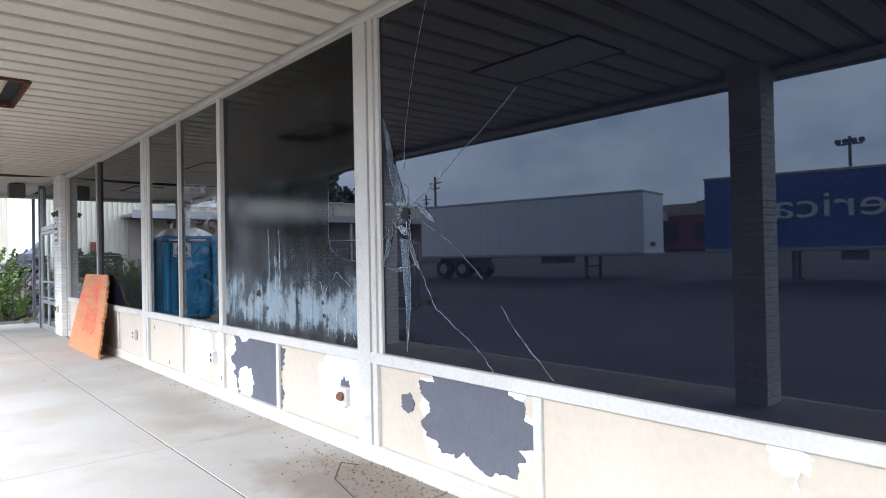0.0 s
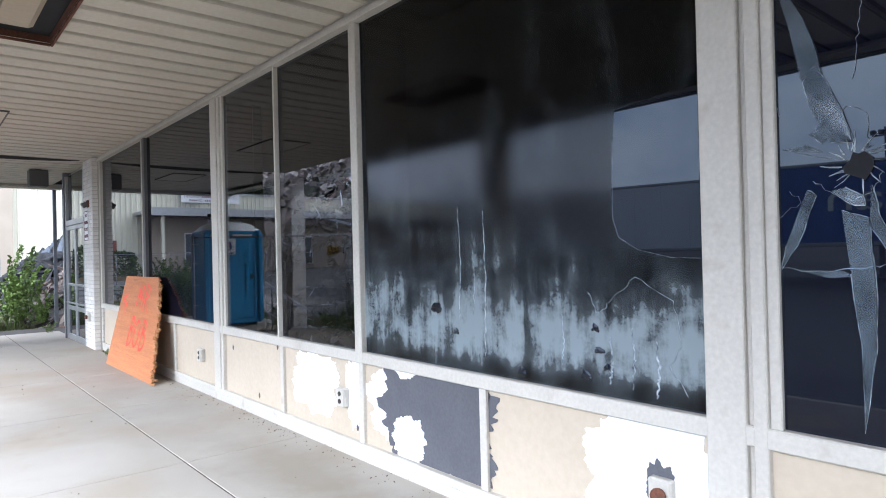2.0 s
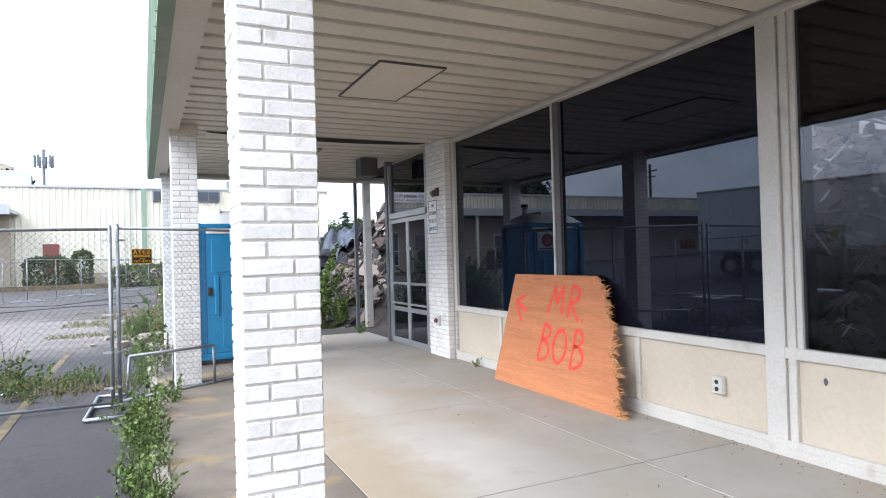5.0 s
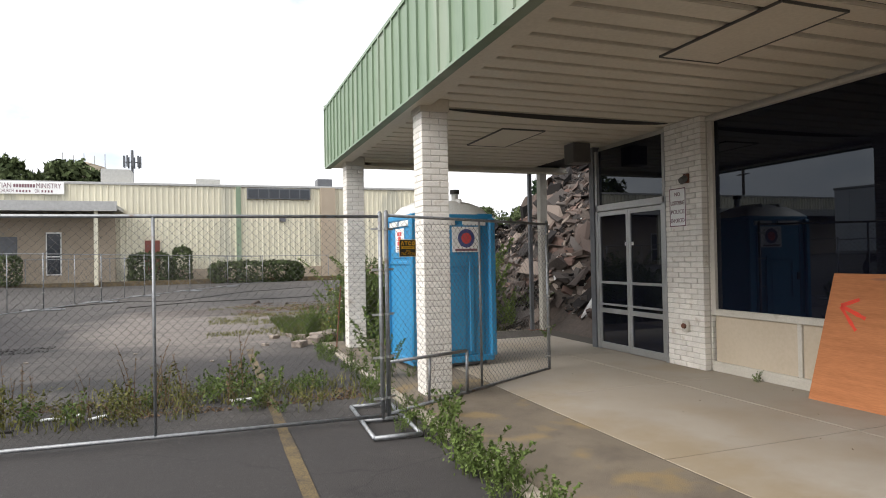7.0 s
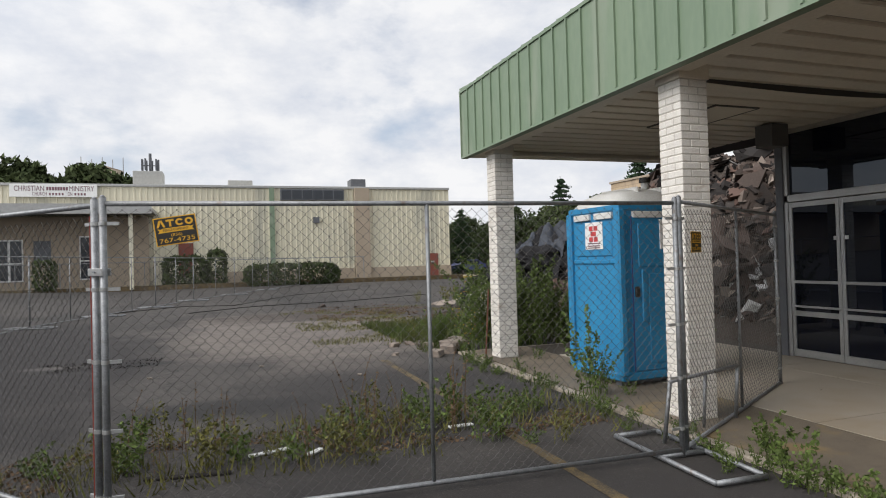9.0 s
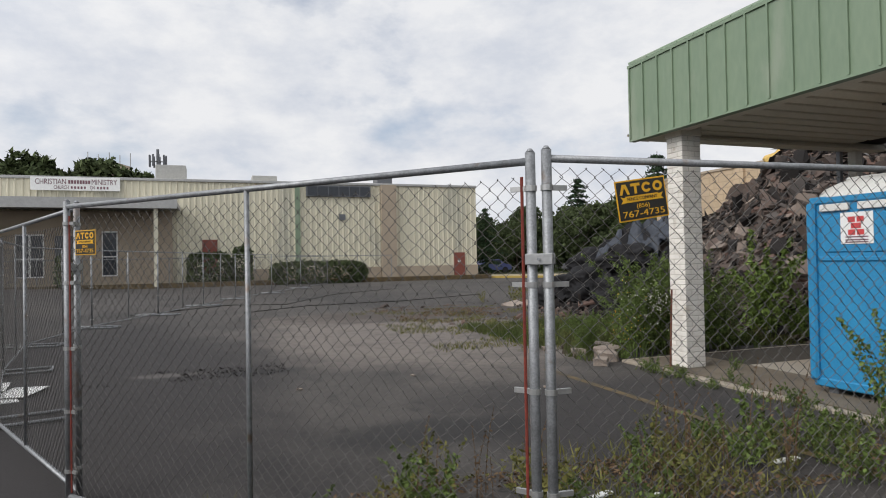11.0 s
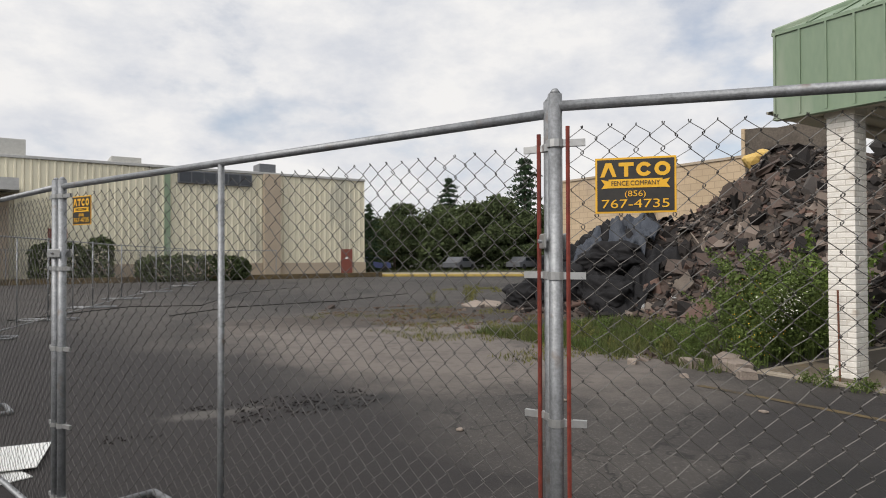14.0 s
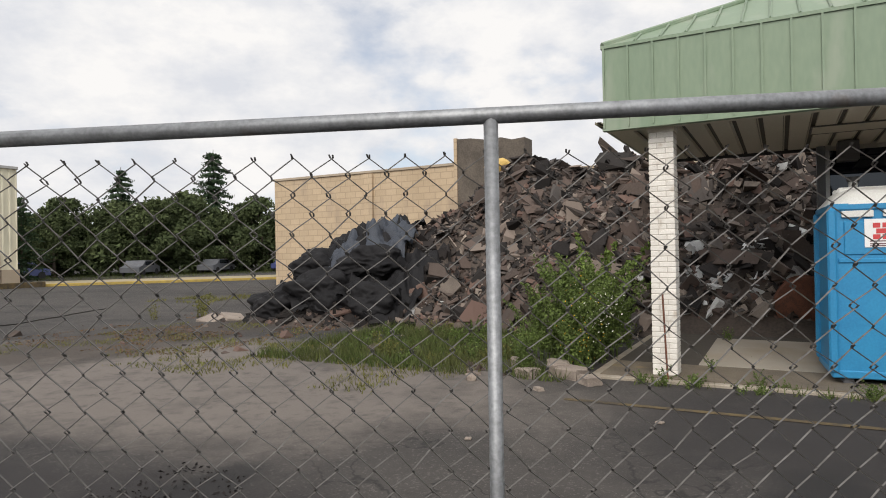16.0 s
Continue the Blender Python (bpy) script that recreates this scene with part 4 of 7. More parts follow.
flake(6.88, 0.57, 1.12, 0.66, M_PEEL_W, 12, "bare white board where paint has flaked", 0.0145)
flake(6.77, 0.57, 1.0, 0.62, M_PEEL_G, 3, "dark grey patch where cream paint has flaked off", 0.0115, 6.0)
flake(7.0, 0.40, 0.34, 0.30, M_PEEL_W, 14, "", 0.0085, 2.2)
flake(7.02, 0.84, 0.20, 0.09, M_PEEL_W, 15, "", 0.0085, 2.2)
flake(5.27, 0.62, 0.66, 0.60, M_PEEL_W, 4, "bare white board where paint has flaked", 0.0145, 2.4)
flake(5.2, 0.57, 0.13, 0.2, M_PEEL_G, 9, "", 0.0115)
flake(8.25, 0.60, 0.72, 0.50, M_PEEL_W, 5, "bare white board where paint has flaked", 0.0145, 2.2)
flake(7.66, 0.62, 0.22, 0.55, M_PEEL_W, 8, "", 0.0145)
flake(2.05, 0.80, 0.16, 0.14, M_PEEL_W, 10, "", 0.0145)
for (y, z, s) in ((8.9, 0.82, 21), (9.9, 0.72, 22), (9.3, 0.33, 23), (6.25, 0.8, 24), (7.62, 0.36, 25)):
    flake(y, z, 0.03, 0.05, M_PEEL_G, s, "", 0.0115, 1.3)
# curled flake hanging off
bm = bmesh.new()
for k in range(6):
    a = k * 0.45
    bm.verts.new((0.012 - 0.03 * math.sin(a), 1.98 + 0.01 * k, 0.80 - 0.022 * k))
    bm.verts.new((0.012 - 0.03 * math.sin(a), 2.03 - 0.006 * k, 0.80 - 0.022 * k))
bm.verts.ensure_lookup_table()
for k in range(5):
    bm.faces.new([bm.verts[2 * k], bm.verts[2 * k + 1], bm.verts[2 * k + 3], bm.verts[2 * k + 2]])
part("curled_flake", bm, M_PEEL_W, front)


def outlet(x, y, z, label, broken=False):
    t = thing("power_outlet", label, "power outlet", "outlets on the shop front", at=(x, y, z))
    part("box", boxes((-0.045, 0.0, -0.055, 0.055, -0.07, 0.07), bev=0.008), M_FRAME, t)
    if not broken:
        part("cover", boxes((-0.055, -0.045, -0.05, 0.05, -0.065, 0.065), bev=0.004), M_FRAME, t)
        for zz in (-0.028, 0.028):
            part("socket", tubes(((-0.055, 0, zz), (-0.060, 0, zz), 0.018), n=12), M_BLACK, t, "dark socket face")
    else:
        bm = bmesh.new()
        tube(bm, (-0.045, 0, 0), (-0.075, -0.01, 0.01), 0.032, 12)
        part("socket", bm, M_RUST, t, "bare rusty socket")
    return t


outlet(0.015, 7.78, 0.56, "grey metal power outlet on the cream panel")
outlet(0.015, 10.75, 0.555, "grey metal power outlet on the cream panel")
outlet(0.015, 5.18, 0.55, "broken open power outlet with a rusty socket", True)

# brick pilaster beside the doors
PX0, PX1, PY0, PY1 = -0.13, 0.3, 15.37, 16.05
pil = thing("brick_pilaster", "white-painted brick pilaster beside the glass doors", "wall", kind="structure")
part("core", boxes((PX0 + 0.012, PX1, PY0 + 0.012, PY1 - 0.005, SLAB - 0.003, CEIL)), M_MORTAR, pil)
L3 = (PY1 - PY0) / 3.0
mb = bpy.data.meshes.new("brick")
b2 = box(bmesh.new(), -0.045, 0.045, -L3 / 2 + 0.004, L3 / 2 - 0.004, 0.004, CH - 0.004, bev=0.005)
b2.to_mesh(mb)
b2.free()
mb.materials.append(M_BRICK)
mh = bpy.data.meshes.new("brick")
b2 = box(bmesh.new(), -0.045, 0.045, -L3 / 4 + 0.004, L3 / 4 - 0.004, 0.004, CH - 0.004, bev=0.005)
b2.to_mesh(mh)
b2.free()
mh.materials.append(M_BRICK)
rnd = random.Random(5)
for c in range(47):
    cells = [(mb, PY0 + L3 * (k + 0.5)) for k in range(3)] if c % 2 else [(mh, PY0 + L3 / 4)] + [(mb, PY0 + L3 * (k + 1)) for k in range(2)] + [(mh, PY1 - L3 / 4)]
    for me, y in cells:
        o = new("brick", me)
        o.parent = pil
        o.location = (PX0 + 0.045 + rnd.uniform(-0.003, 0.003), y, SLAB + c * CH)
    o = new("brick", mb)
    o.parent = pil
    o.matrix_local = pose(PX0 + 0.095 + 0.13, PY0 + 0.043, SLAB + c * CH, 0, 0, 90)
outlet(PX0, 15.68, 0.68, "broken outlet box on the white brick pilaster", True)
lamp = thing("wall_lamp", "small dark wall lamp on the brick pilaster", "wall lamp", at=(PX0, 15.62, 2.58))
part("base", boxes((-0.03, 0.0, -0.05, 0.05, -0.06, 0.06), bev=0.008), M_RUST, lamp)
part("head", tubes(((-0.03, 0, 0.0), (-0.10, 0.0, -0.04), 0.045)), M_FRAME_D, lamp)
sg = thing("wall_sign", "white vertical warning sign on the brick pilaster", "sign", at=(PX0 - 0.003, 15.80, 2.22))
part("plate", boxes((-0.006, 0.0, -0.15, 0.15, -0.25, 0.25), bev=0.002), M_WHITE, sg)
part("border", boxes((-0.0075, -0.006, -0.15, 0.15, 0.238, 0.25), (-0.0075, -0.006, -0.15, 0.15, -0.25, -0.238), (-0.0075, -0.006, -0.15, -0.138, -0.238, 0.238), (-0.0075, -0.006, 0.138, 0.15, -0.238, 0.238)), M_GREYINK, sg, "dark border")
SGM = Matrix(((0, 0, -1, 0), (-1, 0, 0, 0), (0, 1, 0, 0), (0, 0, 0, 1)))
for k, word in enumerate(("NO", "LOITERING", "POLICE", "ENFORCED")):
    text_mesh("lettering", word, 0.075, M_GREYINK, sg, Matrix.Translation((-0.0075, 0, 0.17 - 0.115 * k)) @ SGM, width=0.1 if k == 0 else 0.25)

# glass double door with transom
DY0, DY1, DX = 16.06, 17.72, -0.10
door = thing("door_1", "closed aluminium double glass door with dark panes", "door", kind="structure")
part("door_frame", boxes((DX - 0.03, DX + 0.08, DY0, DY0 + 0.05, SLAB, HEAD), (DX - 0.03, DX + 0.08, DY1 - 0.06, DY1, SLAB, HEAD), (DX - 0.03, DX + 0.08, DY0, DY1, 2.30, 2.40), bev=0.004), M_ALU, door)
part("corner_post", boxes((DX - 0.05, DX + 0.2, DY1, DY1 + 0.12, SLAB - 0.003, CEIL), bev=0.004), M_DKMETAL, door)
mid = (DY0 + DY1) / 2
for a, b in ((DY0 + 0.055, mid - 0.004), (mid + 0.004, DY1 - 0.065)):
    lf = part("door_leaf", boxes((DX - 0.02, DX + 0.03, a, a + 0.05, SLAB + 0.01, 2.29), (DX - 0.02, DX + 0.03, b - 0.05, b, SLAB + 0.01, 2.29), (DX - 0.02, DX + 0.03, a + 0.05, b - 0.05, SLAB + 0.01, SLAB + 0.11), (DX - 0.02, DX + 0.03, a + 0.05, b - 0.05, 2.22, 2.29), (DX - 0.02, DX + 0.03, a + 0.05, b - 0.05, 0.72, 0.79), (DX - 0.02, DX + 0.03, a + 0.05, b - 0.05, 1.17, 1.21), bev=0.003), M_ALU, door)
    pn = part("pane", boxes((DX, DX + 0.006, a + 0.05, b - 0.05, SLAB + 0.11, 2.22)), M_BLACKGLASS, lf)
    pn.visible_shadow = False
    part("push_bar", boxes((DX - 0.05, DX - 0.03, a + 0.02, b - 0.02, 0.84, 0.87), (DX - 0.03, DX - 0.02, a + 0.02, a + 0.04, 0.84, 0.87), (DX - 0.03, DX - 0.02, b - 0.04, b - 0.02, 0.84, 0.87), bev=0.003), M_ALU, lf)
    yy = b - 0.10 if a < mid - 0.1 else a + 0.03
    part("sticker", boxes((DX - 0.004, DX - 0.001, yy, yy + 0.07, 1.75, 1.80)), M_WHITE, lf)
# sheet added so the doors look onto darkness
part("door_backing", boxes((DX + 0.14, DX + 0.18, DY0 - 0.02, DY1 + 0.1, SLAB, CEIL)), M_DARKROOM, door, "added black sheet standing in for the dark inside behind the doors")
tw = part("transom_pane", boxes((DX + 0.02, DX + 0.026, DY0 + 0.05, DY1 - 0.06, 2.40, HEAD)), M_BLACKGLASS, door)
tw.visible_shadow = False

# steel posts at the end of the canopy
pt = thing("steel_post", "pale grey square steel post under the canopy end", "post", "posts at the canopy end", at=(0.32, 20.25, SLAB - 0.004))
part("shaft", boxes((-0.075, 0.075, -0.075, 0.075, 0, CEIL - SLAB), bev=0.01), M_FRAME, pt)
part("base_plate", boxes((-0.12, 0.12, -0.12, 0.12, 0, 0.012)), M_RUST, pt)
pt = thing("steel_post", "thin dark steel post under the canopy end", "post", "posts at the canopy end", at=(0.1, 20.35, SLAB - 0.004))
part("shaft", boxes((-0.035, 0.035, -0.035, 0.035, 0, CEIL - SLAB), bev=0.005), M_DKMETAL, pt)
part("base_plate", boxes((-0.07, 0.07, -0.07, 0.07, 0, 0.012)), M_RUST, pt)

# ---- plywood board leaning on the shop front ----
bd = thing("plywood_board", "orange plywood board with red graffiti leaning on the shop front", "board", at=(-0.30, 12.72, SLAB))
bd.matrix_world = pose(-0.31, 12.72, SLAB, 0, 12.5, 0)
rnd = random.Random(3)
HB = 1.27
left = lambda z: 0.96 + 0.10 * (1 - z / HB)
edge = lambda z: -0.55 - 0.60 * (1 - z / HB) ** 0.62 + 0.09 * noise.noise(Vector((z * 7, 2, 1))) + 0.05 * noise.noise(Vector((z * 26, 2, 1)))
n = 60
zs = [HB * k / n for k in range(n + 1)]
bm = bmesh.new()
ring = [bm.verts.new((0, left(0), 0)), bm.verts.new((0, left(HB), HB))] + [bm.verts.new((0, edge(z), z)) for z in reversed(zs)]
f = bm.faces.new(ring)
r = bmesh.ops.extrude_face_region(bm, geom=[f])
bmesh.ops.translate(bm, verts=[v for v in r["geom"] if isinstance(v, bmesh.types.BMVert)], vec=(0.02, 0, 0))
bmesh.ops.recalc_face_normals(bm, faces=bm.faces)
part("sheet", bm, M_PLY, bd)
bm = bmesh.new()
for k in range(300):
    z = rnd.uniform(0.0, HB * 0.97)
    ln = rnd.uniform(0.015, 0.08) * (2.0 if 0.35 < z < 0.5 or z < 0.06 else 1)
    y = edge(z) + rnd.uniform(-0.005, 0.06)
    p = Vector((rnd.uniform(-0.008, 0.02), y, z))
    q = p + Vector((rnd.uniform(-0.02, 0.02), -ln, rnd.uniform(-0.02, 0.03)))
    q.z = max(q.z, 0.004)
    tube(bm, p, q, rnd.uniform(0.003, 0.011), 4, 0.001)
part("torn_edge", bm, M_PLYEDGE, bd, "torn pale wood splinters")


def stroke(pts, w=0.023):
    """A sprayed line on the board; pts are (across, up) from the board's middle, across to the reader's right."""
    bm = bmesh.new()
    fine = []
    for k in range(len(pts) - 1):
        for j in range(6):
            t = j / 6
            fine.append((pts[k][0] + (pts[k + 1][0] - pts[k][0]) * t, pts[k][1] + (pts[k + 1][1] - pts[k][1]) * t))
    fine.append(pts[-1])
    vs = []
    for k, (a, b) in enumerate(fine):
        c, d = fine[min(k + 1, len(fine) - 1)]
        e, g = fine[max(k - 1, 0)]
        u = Vector((c - e, d - g, 0)).normalized()
        ww = w * (0.8 + 0.5 * noise.noise(Vector((a * 20, b * 20, 3))))
        vs.append((bm.verts.new((-0.0025, -(a - u.y * ww), b + u.x * ww)), bm.verts.new((-0.0025, -(a + u.y * ww), b - u.x * ww))))
    for (a, b), (c, d) in zip(vs, vs[1:]):
        bm.faces.new((a, b, d, c))
    return part("graffiti_stroke", bm, M_SPRAY, bd)


def arc(cx, cz, rx, rz, a0, a1, n=10):
    return [(cx + rx * math.cos(radians(a0 + (a1 - a0) * k / n)), cz + rz * math.sin(radians(a0 + (a1 - a0) * k / n))) for k in range(n + 1)]


stroke([(-0.18, 0.85), (-0.10, 1.16)])
stroke([(-0.10, 1.16), (-0.04, 0.95), (0.04, 1.16), (0.08, 0.85)])
stroke([(0.18, 0.82), (0.20, 1.16)])
stroke(arc(0.20, 1.07, 0.13, 0.09, 90, -90) + [(0.36, 0.80)])
stroke([(0.42, 0.82), (0.44, 0.81)], 0.02)
stroke([(-0.24, 0.36), (-0.19, 0.74)])
stroke(arc(-0.20, 0.65, 0.13, 0.085, 90, -90) + arc(-0.22, 0.45, 0.16, 0.11, 80, -100))
stroke(arc(0.12, 0.52, 0.11, 0.17, 90, 455, 16))
stroke([(0.34, 0.34), (0.36, 0.72)])
stroke(arc(0.36, 0.63, 0.12, 0.085, 90, -90) + arc(0.36, 0.44, 0.16, 0.11, 80, -100))
stroke([(-0.84, 0.95), (-0.66, 1.02)])
stroke([(-0.84, 0.95), (-0.58, 0.84)], 0.022)
stroke([(-0.84, 0.94), (-0.66, 0.72)], 0.02)


# ---- chain-link fence panels ----
def wire_mesh(name, length, z0, z1, step, r, parent):
    """Woven diamond wire: each wire zigzags upwards and hooks its neighbours."""
    nw = int(length / step)
    ns = int((z1 - z0) / step)
    knot = step < 0.05
    i = np.arange(nw)[:, None]
    k = np.arange(ns + 1)[None, :]
    side = (i + k) % 2
    x = step * (i + side) + 0.5 * (length - nw * step)
    z = z0 + k * step + 0 * i
    rng = np.random.default_rng(nw)
    sag = 0.012 * np.sin(x * 2.1) * np.sin(z * 3.0) + rng.normal(size=x.shape) * 0.002
    x = x + rng.normal(size=x.shape) * 0.0022 + 0.004 * np.sin(z * 9 + i * 0.4)
    z = z + rng.normal(size=z.shape) * 0.0016
    if knot:
        out = np.where(side == 1, 0.0022, -0.0022)
        lo = np.stack([x + out * 0.6, sag - 0.003, z - 0.0026], -1)
        hi = np.stack([x + out, sag + 0.003, z + 0.0026], -1)
        c = np.stack([lo, hi], 2).reshape(nw, -1, 3)
    else:
        c = np.stack([x, sag + np.where(side == 0, 0.003, -0.003), z], -1)
    m = c.shape[1]
    offs = np.array([(r, 0, 0), (-r * 0.5, r * 0.87, 0), (-r * 0.5, -r * 0.87, 0)])
    v = (c[:, :, None, :] + offs[None, None]).reshape(-1, 3)
    base = (np.arange(nw)[:, None] * m + np.arange(m - 1)[None, :]).reshape(-1) * 3
    f = np.concatenate([np.stack([base + a, base + b, base + 3 + b, base + 3 + a], 1) for a, b in ((0, 1), (1, 2), (2, 0))])
    ob = pydata(name, v.tolist(), f.tolist(), M_WIRE, parent, "woven galvanised diamond wire mesh")
    ob["kind"] = "stuff"
    return ob


def fence_panel(a, b, label, top=1.90, rods=(), mid_post=0.5, step=0.036, wire_r=0.0021, stand=(), lift=0.06, rise=0.0):
    a, b = Vector(a), Vector(b)
    L = (b - a).length
    zg = ground_z(*a)
    ang = math.degrees(math.atan2(b.y - a.y, b.x - a.x))
    t = thing("chain_link_fence", label, "fence", "temporary chain-link fence panels", at=(a.x, a.y, zg), rz=ang)
    R = 0.0205
    for x in (0.0, L):
        e = top + (rise if x else 0.0)
        bm = tubes(((x, 0, lift - 0.05), (x, 0, e + 0.035), R), n=12)
        tube(bm, (x, 0, e + 0.035), (x, 0, e + 0.05), R * 0.9, 12, R * 0.4)
        part("post", bm, M_GALV, t, "", True)
    part("top_rail", tubes(((0, 0, top), (L, 0, top + rise), 0.0155), n=12), M_GALV, t, "", True)
    part("bottom_rail", tubes(((0, 0, lift), (L, 0, lift), 0.0175), n=10), M_GALV, t, "", True)
    if mid_post:
        part("mid_post", tubes(((L * mid_post, 0, lift), (L * mid_post, 0, top + rise * mid_post), 0.0138), n=10), M_GALV, t, "", True)
    wire_mesh("wire_mesh", L - 0.06, lift + 0.02, top + min(0.0, rise) - 0.03, step, wire_r, t).location.x = 0.03
    for s in rods:
        x = 0.036 if s == 0 else L - 0.036
        part("tension_rod", tubes(((x, 0.004, lift + 0.03), (x, 0.004, top - 0.06), 0.0065), n=6), M_REDROD, t, "dark red tension rod")
    for x, sg in ((0.0, 1), (L, -1)):
        for z in (0.22, 0.60, 1.0, 1.42, 1.80):
            bm = tubes(((x, 0, z - 0.011), (x, 0, z + 0.011), R + 0.004), n=12)
            box(bm, min(x, x + sg * 0.085), max(x, x + sg * 0.085), -0.007, 0.007, z - 0.010, z + 0.010)
            part("band_clamp", bm, M_ALU, t, "bright metal band clamp")
    for s in stand:
        x = 0 if s == 0 else L
        st = thing("fence_stand", "grey tubular steel fence stand flat on the asphalt", "fence stand", "fence stands", at=(a.x + (b.x - a.x) * s, a.y + (b.y - a.y) * s, zg), rz=ang + 90)
        part("frame", tubes(((-0.6, -0.2, 0.03), (0.6, -0.2, 0.03), 0.02), ((-0.6, 0.2, 0.03), (0.6, 0.2, 0.03), 0.02), ((-0.6, -0.2, 0.03), (-0.6, 0.2, 0.03), 0.02), ((0.6, -0.2, 0.03), (0.6, 0.2, 0.03), 0.02), n=8), M_GALV, st, "", True)
        part("socket", tubes(((0, -0.2, 0.03), (0, 0.2, 0.03), 0.02), ((0.0, 0, 0.03), (0.0, 0, 0.20), 0.015), n=8), M_GALV, st, "", True)
    return t


def fence_sign(p, ang, roll, label, w=0.235, h=0.165):
    """A small fence maker's plate; p: its middle, ang: the heading of its face's right-hand side."""
    t = thing("fence_sign", label, "sign", "yellow and black fence signs")
    t.matrix_world = Matrix.Translation(p) @ pose(0, 0, 0, 0, 0, ang) @ pose(0, 0, 0, 90, 0, 0) @ pose(0, 0, 0.018, 0, 0, roll) @ Matrix.Diagonal((w / 0.235, h / 0.165, 1, 1))
    w, h = 0.235, 0.165
    part("plate", boxes((-w / 2, w / 2, -h / 2, h / 2, -0.002, 0.0), bev=0.0006), M_SIGNY, t, "yellow plate edge")
    part("field", boxes((-w / 2 + 0.006, w / 2 - 0.006, -h / 2 + 0.006, h / 2 - 0.006, 0.0, 0.0015)), M_BLACK, t, "black field")
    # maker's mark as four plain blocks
    for k in range(4):
        x = -0.078 + 0.052 * k
        bm = bmesh.new()
        if k == 0:
            vs = [(-0.024, -0.021), (-0.009, 0.021), (0.009, 0.021), (0.024, -0.021), (0.012, -0.021), (0, 0.008), (-0.012, -0.021)]
        elif k == 1:
            vs = [(-0.022, 0.021), (0.022, 0.021), (0.022, 0.010), (0.006, 0.010), (0.006, -0.021), (-0.006, -0.021), (-0.006, 0.010), (-0.022, 0.010)]
        else:
            vs = None
        if vs:
            bm.faces.new([bm.verts.new((x + a, 0.046 + b, 0.003)) for a, b in vs])
        else:
            n, span = 14, (300 if k == 2 else 360)
            ring = [(math.cos(radians(30 + span * j / n)), math.sin(radians(30 + span * j / n))) for j in range(n + 1)]
            vv = [(bm.verts.new((x + 0.023 * c, 0.046 + 0.021 * s, 0.003)), bm.verts.new((x + 0.011 * c, 0.046 + 0.010 * s, 0.003))) for c, s in ring]
            for (a, b), (c, d) in zip(vv, vv[1:]):
                bm.faces.new((a, c, d, b))
        part("mark", bm, M_SIGNY, t)
    bm = bmesh.new()
    bm.faces.new([bm.verts.new((a, b, 0.003)) for a, b in ((-0.1, 0.018), (-0.078, 0.013), (-0.078, 0.018), (0.078, 0.018), (0.078, 0.013), (0.1, 0.018), (0.09, 0.003), (0.1, -0.010), (0.078, -0.008), (-0.078, -0.008), (-0.1, -0.010), (-0.09, 0.003))])
    part("ribbon", bm, M_SIGNY, t)
    text_mesh("lettering", "FENCE COMPANY", 0.02, M_BLACK, t, pose(0, 0.005, 0.0038), width=0.14, depth=0.0005)
    text_mesh("lettering", "(856)", 0.024, M_SIGNY, t, pose(0, -0.026, 0.003), width=0.06, depth=0.0005)
    text_mesh("lettering", "767-4735", 0.036, M_SIGNY, t, pose(0, -0.056, 0.003), width=0.195, depth=0.0005)
    return t


GAL = "galvanised chain-link fence panel on the asphalt"
fence_panel((-8.28, 14.99), (-4.40, 14.82), GAL + " between post pairs", top=1.915, stand=(1,))
fence_panel((-4.33, 14.86), (-1.78, 16.35), GAL + " running in under the canopy", top=1.93)
fence_panel((-8.33, 15.03), (-10.412, 17.43), GAL + " with red tension rods", top=1.908, rods=(0, 1), mid_post=0.493)
fence_panel((-10.368, 17.496), (-11.519, 19.962), GAL + " with red tension rods", top=1.905, rods=(0,), mid_post=0.543, rise=-0.055)
chain = [(-11.545, 20.015), (-12.4, 23.4), (-12.95, 26.8), (-12.4, 30.2), (-11.2, 33.6), (-10.0, 37.2), (-8.8, 41.0), (-7.0, 45.2), (-5.0, 50.0), (-2.5, 56.0)]
for k, (p, q) in enumerate(zip(chain, chain[1:])):
    fence_panel(p, q, top=1.90 if k else 1.85, label=GAL + " further along the line" if k else GAL + " next to the corner post", step=0.036 if k == 0 else 0.06 if k < 3 else 0.12, wire_r=0.0015 if k == 0 else 0.002 if k < 3 else 0.003, stand=(0,))
for x, y, z, r in ((-10.39, 17.463, 1.62, 56), (-11.53, 19.99, 1.60, 118), (-8.305, 15.01, 1.62, 142)):
    cl = thing("fence_clamp", "bright bolted saddle clamp joining two fence posts", "clamp", "clamps on the fence posts", at=(x, y, z), rz=r)
    part("plate", boxes((-0.055, 0.055, -0.034, -0.028, -0.022, 0.022), (-0.055, 0.055, 0.028, 0.034, -0.022, 0.022), bev=0.003), M_ALU, cl)
    part("bolt", tubes(((0, -0.045, 0), (0, 0.045, 0), 0.006), n=8), M_GALV, cl)
SLB = "small yellow and black fence maker's sign wired to the fence"
fence_sign((-7.885, 14.94, 1.855), -2.5, 8, SLB + ", tilted")
fence_sign((-10.264, 17.267, 1.7725), -49.7, 0, SLB, 0.215, 0.155)
fence_sign((-11.427, 19.77, 1.815), -65.7, 0, SLB, 0.17, 0.146)
fence_sign((-4.10, 14.97, 1.72), 30.3, 0, SLB)
st = thing("tube_stand", "tipped tubular fence stand leaning at the brick column", "fence stand", at=(-4.28, 15.18, 0.1), rz=14)
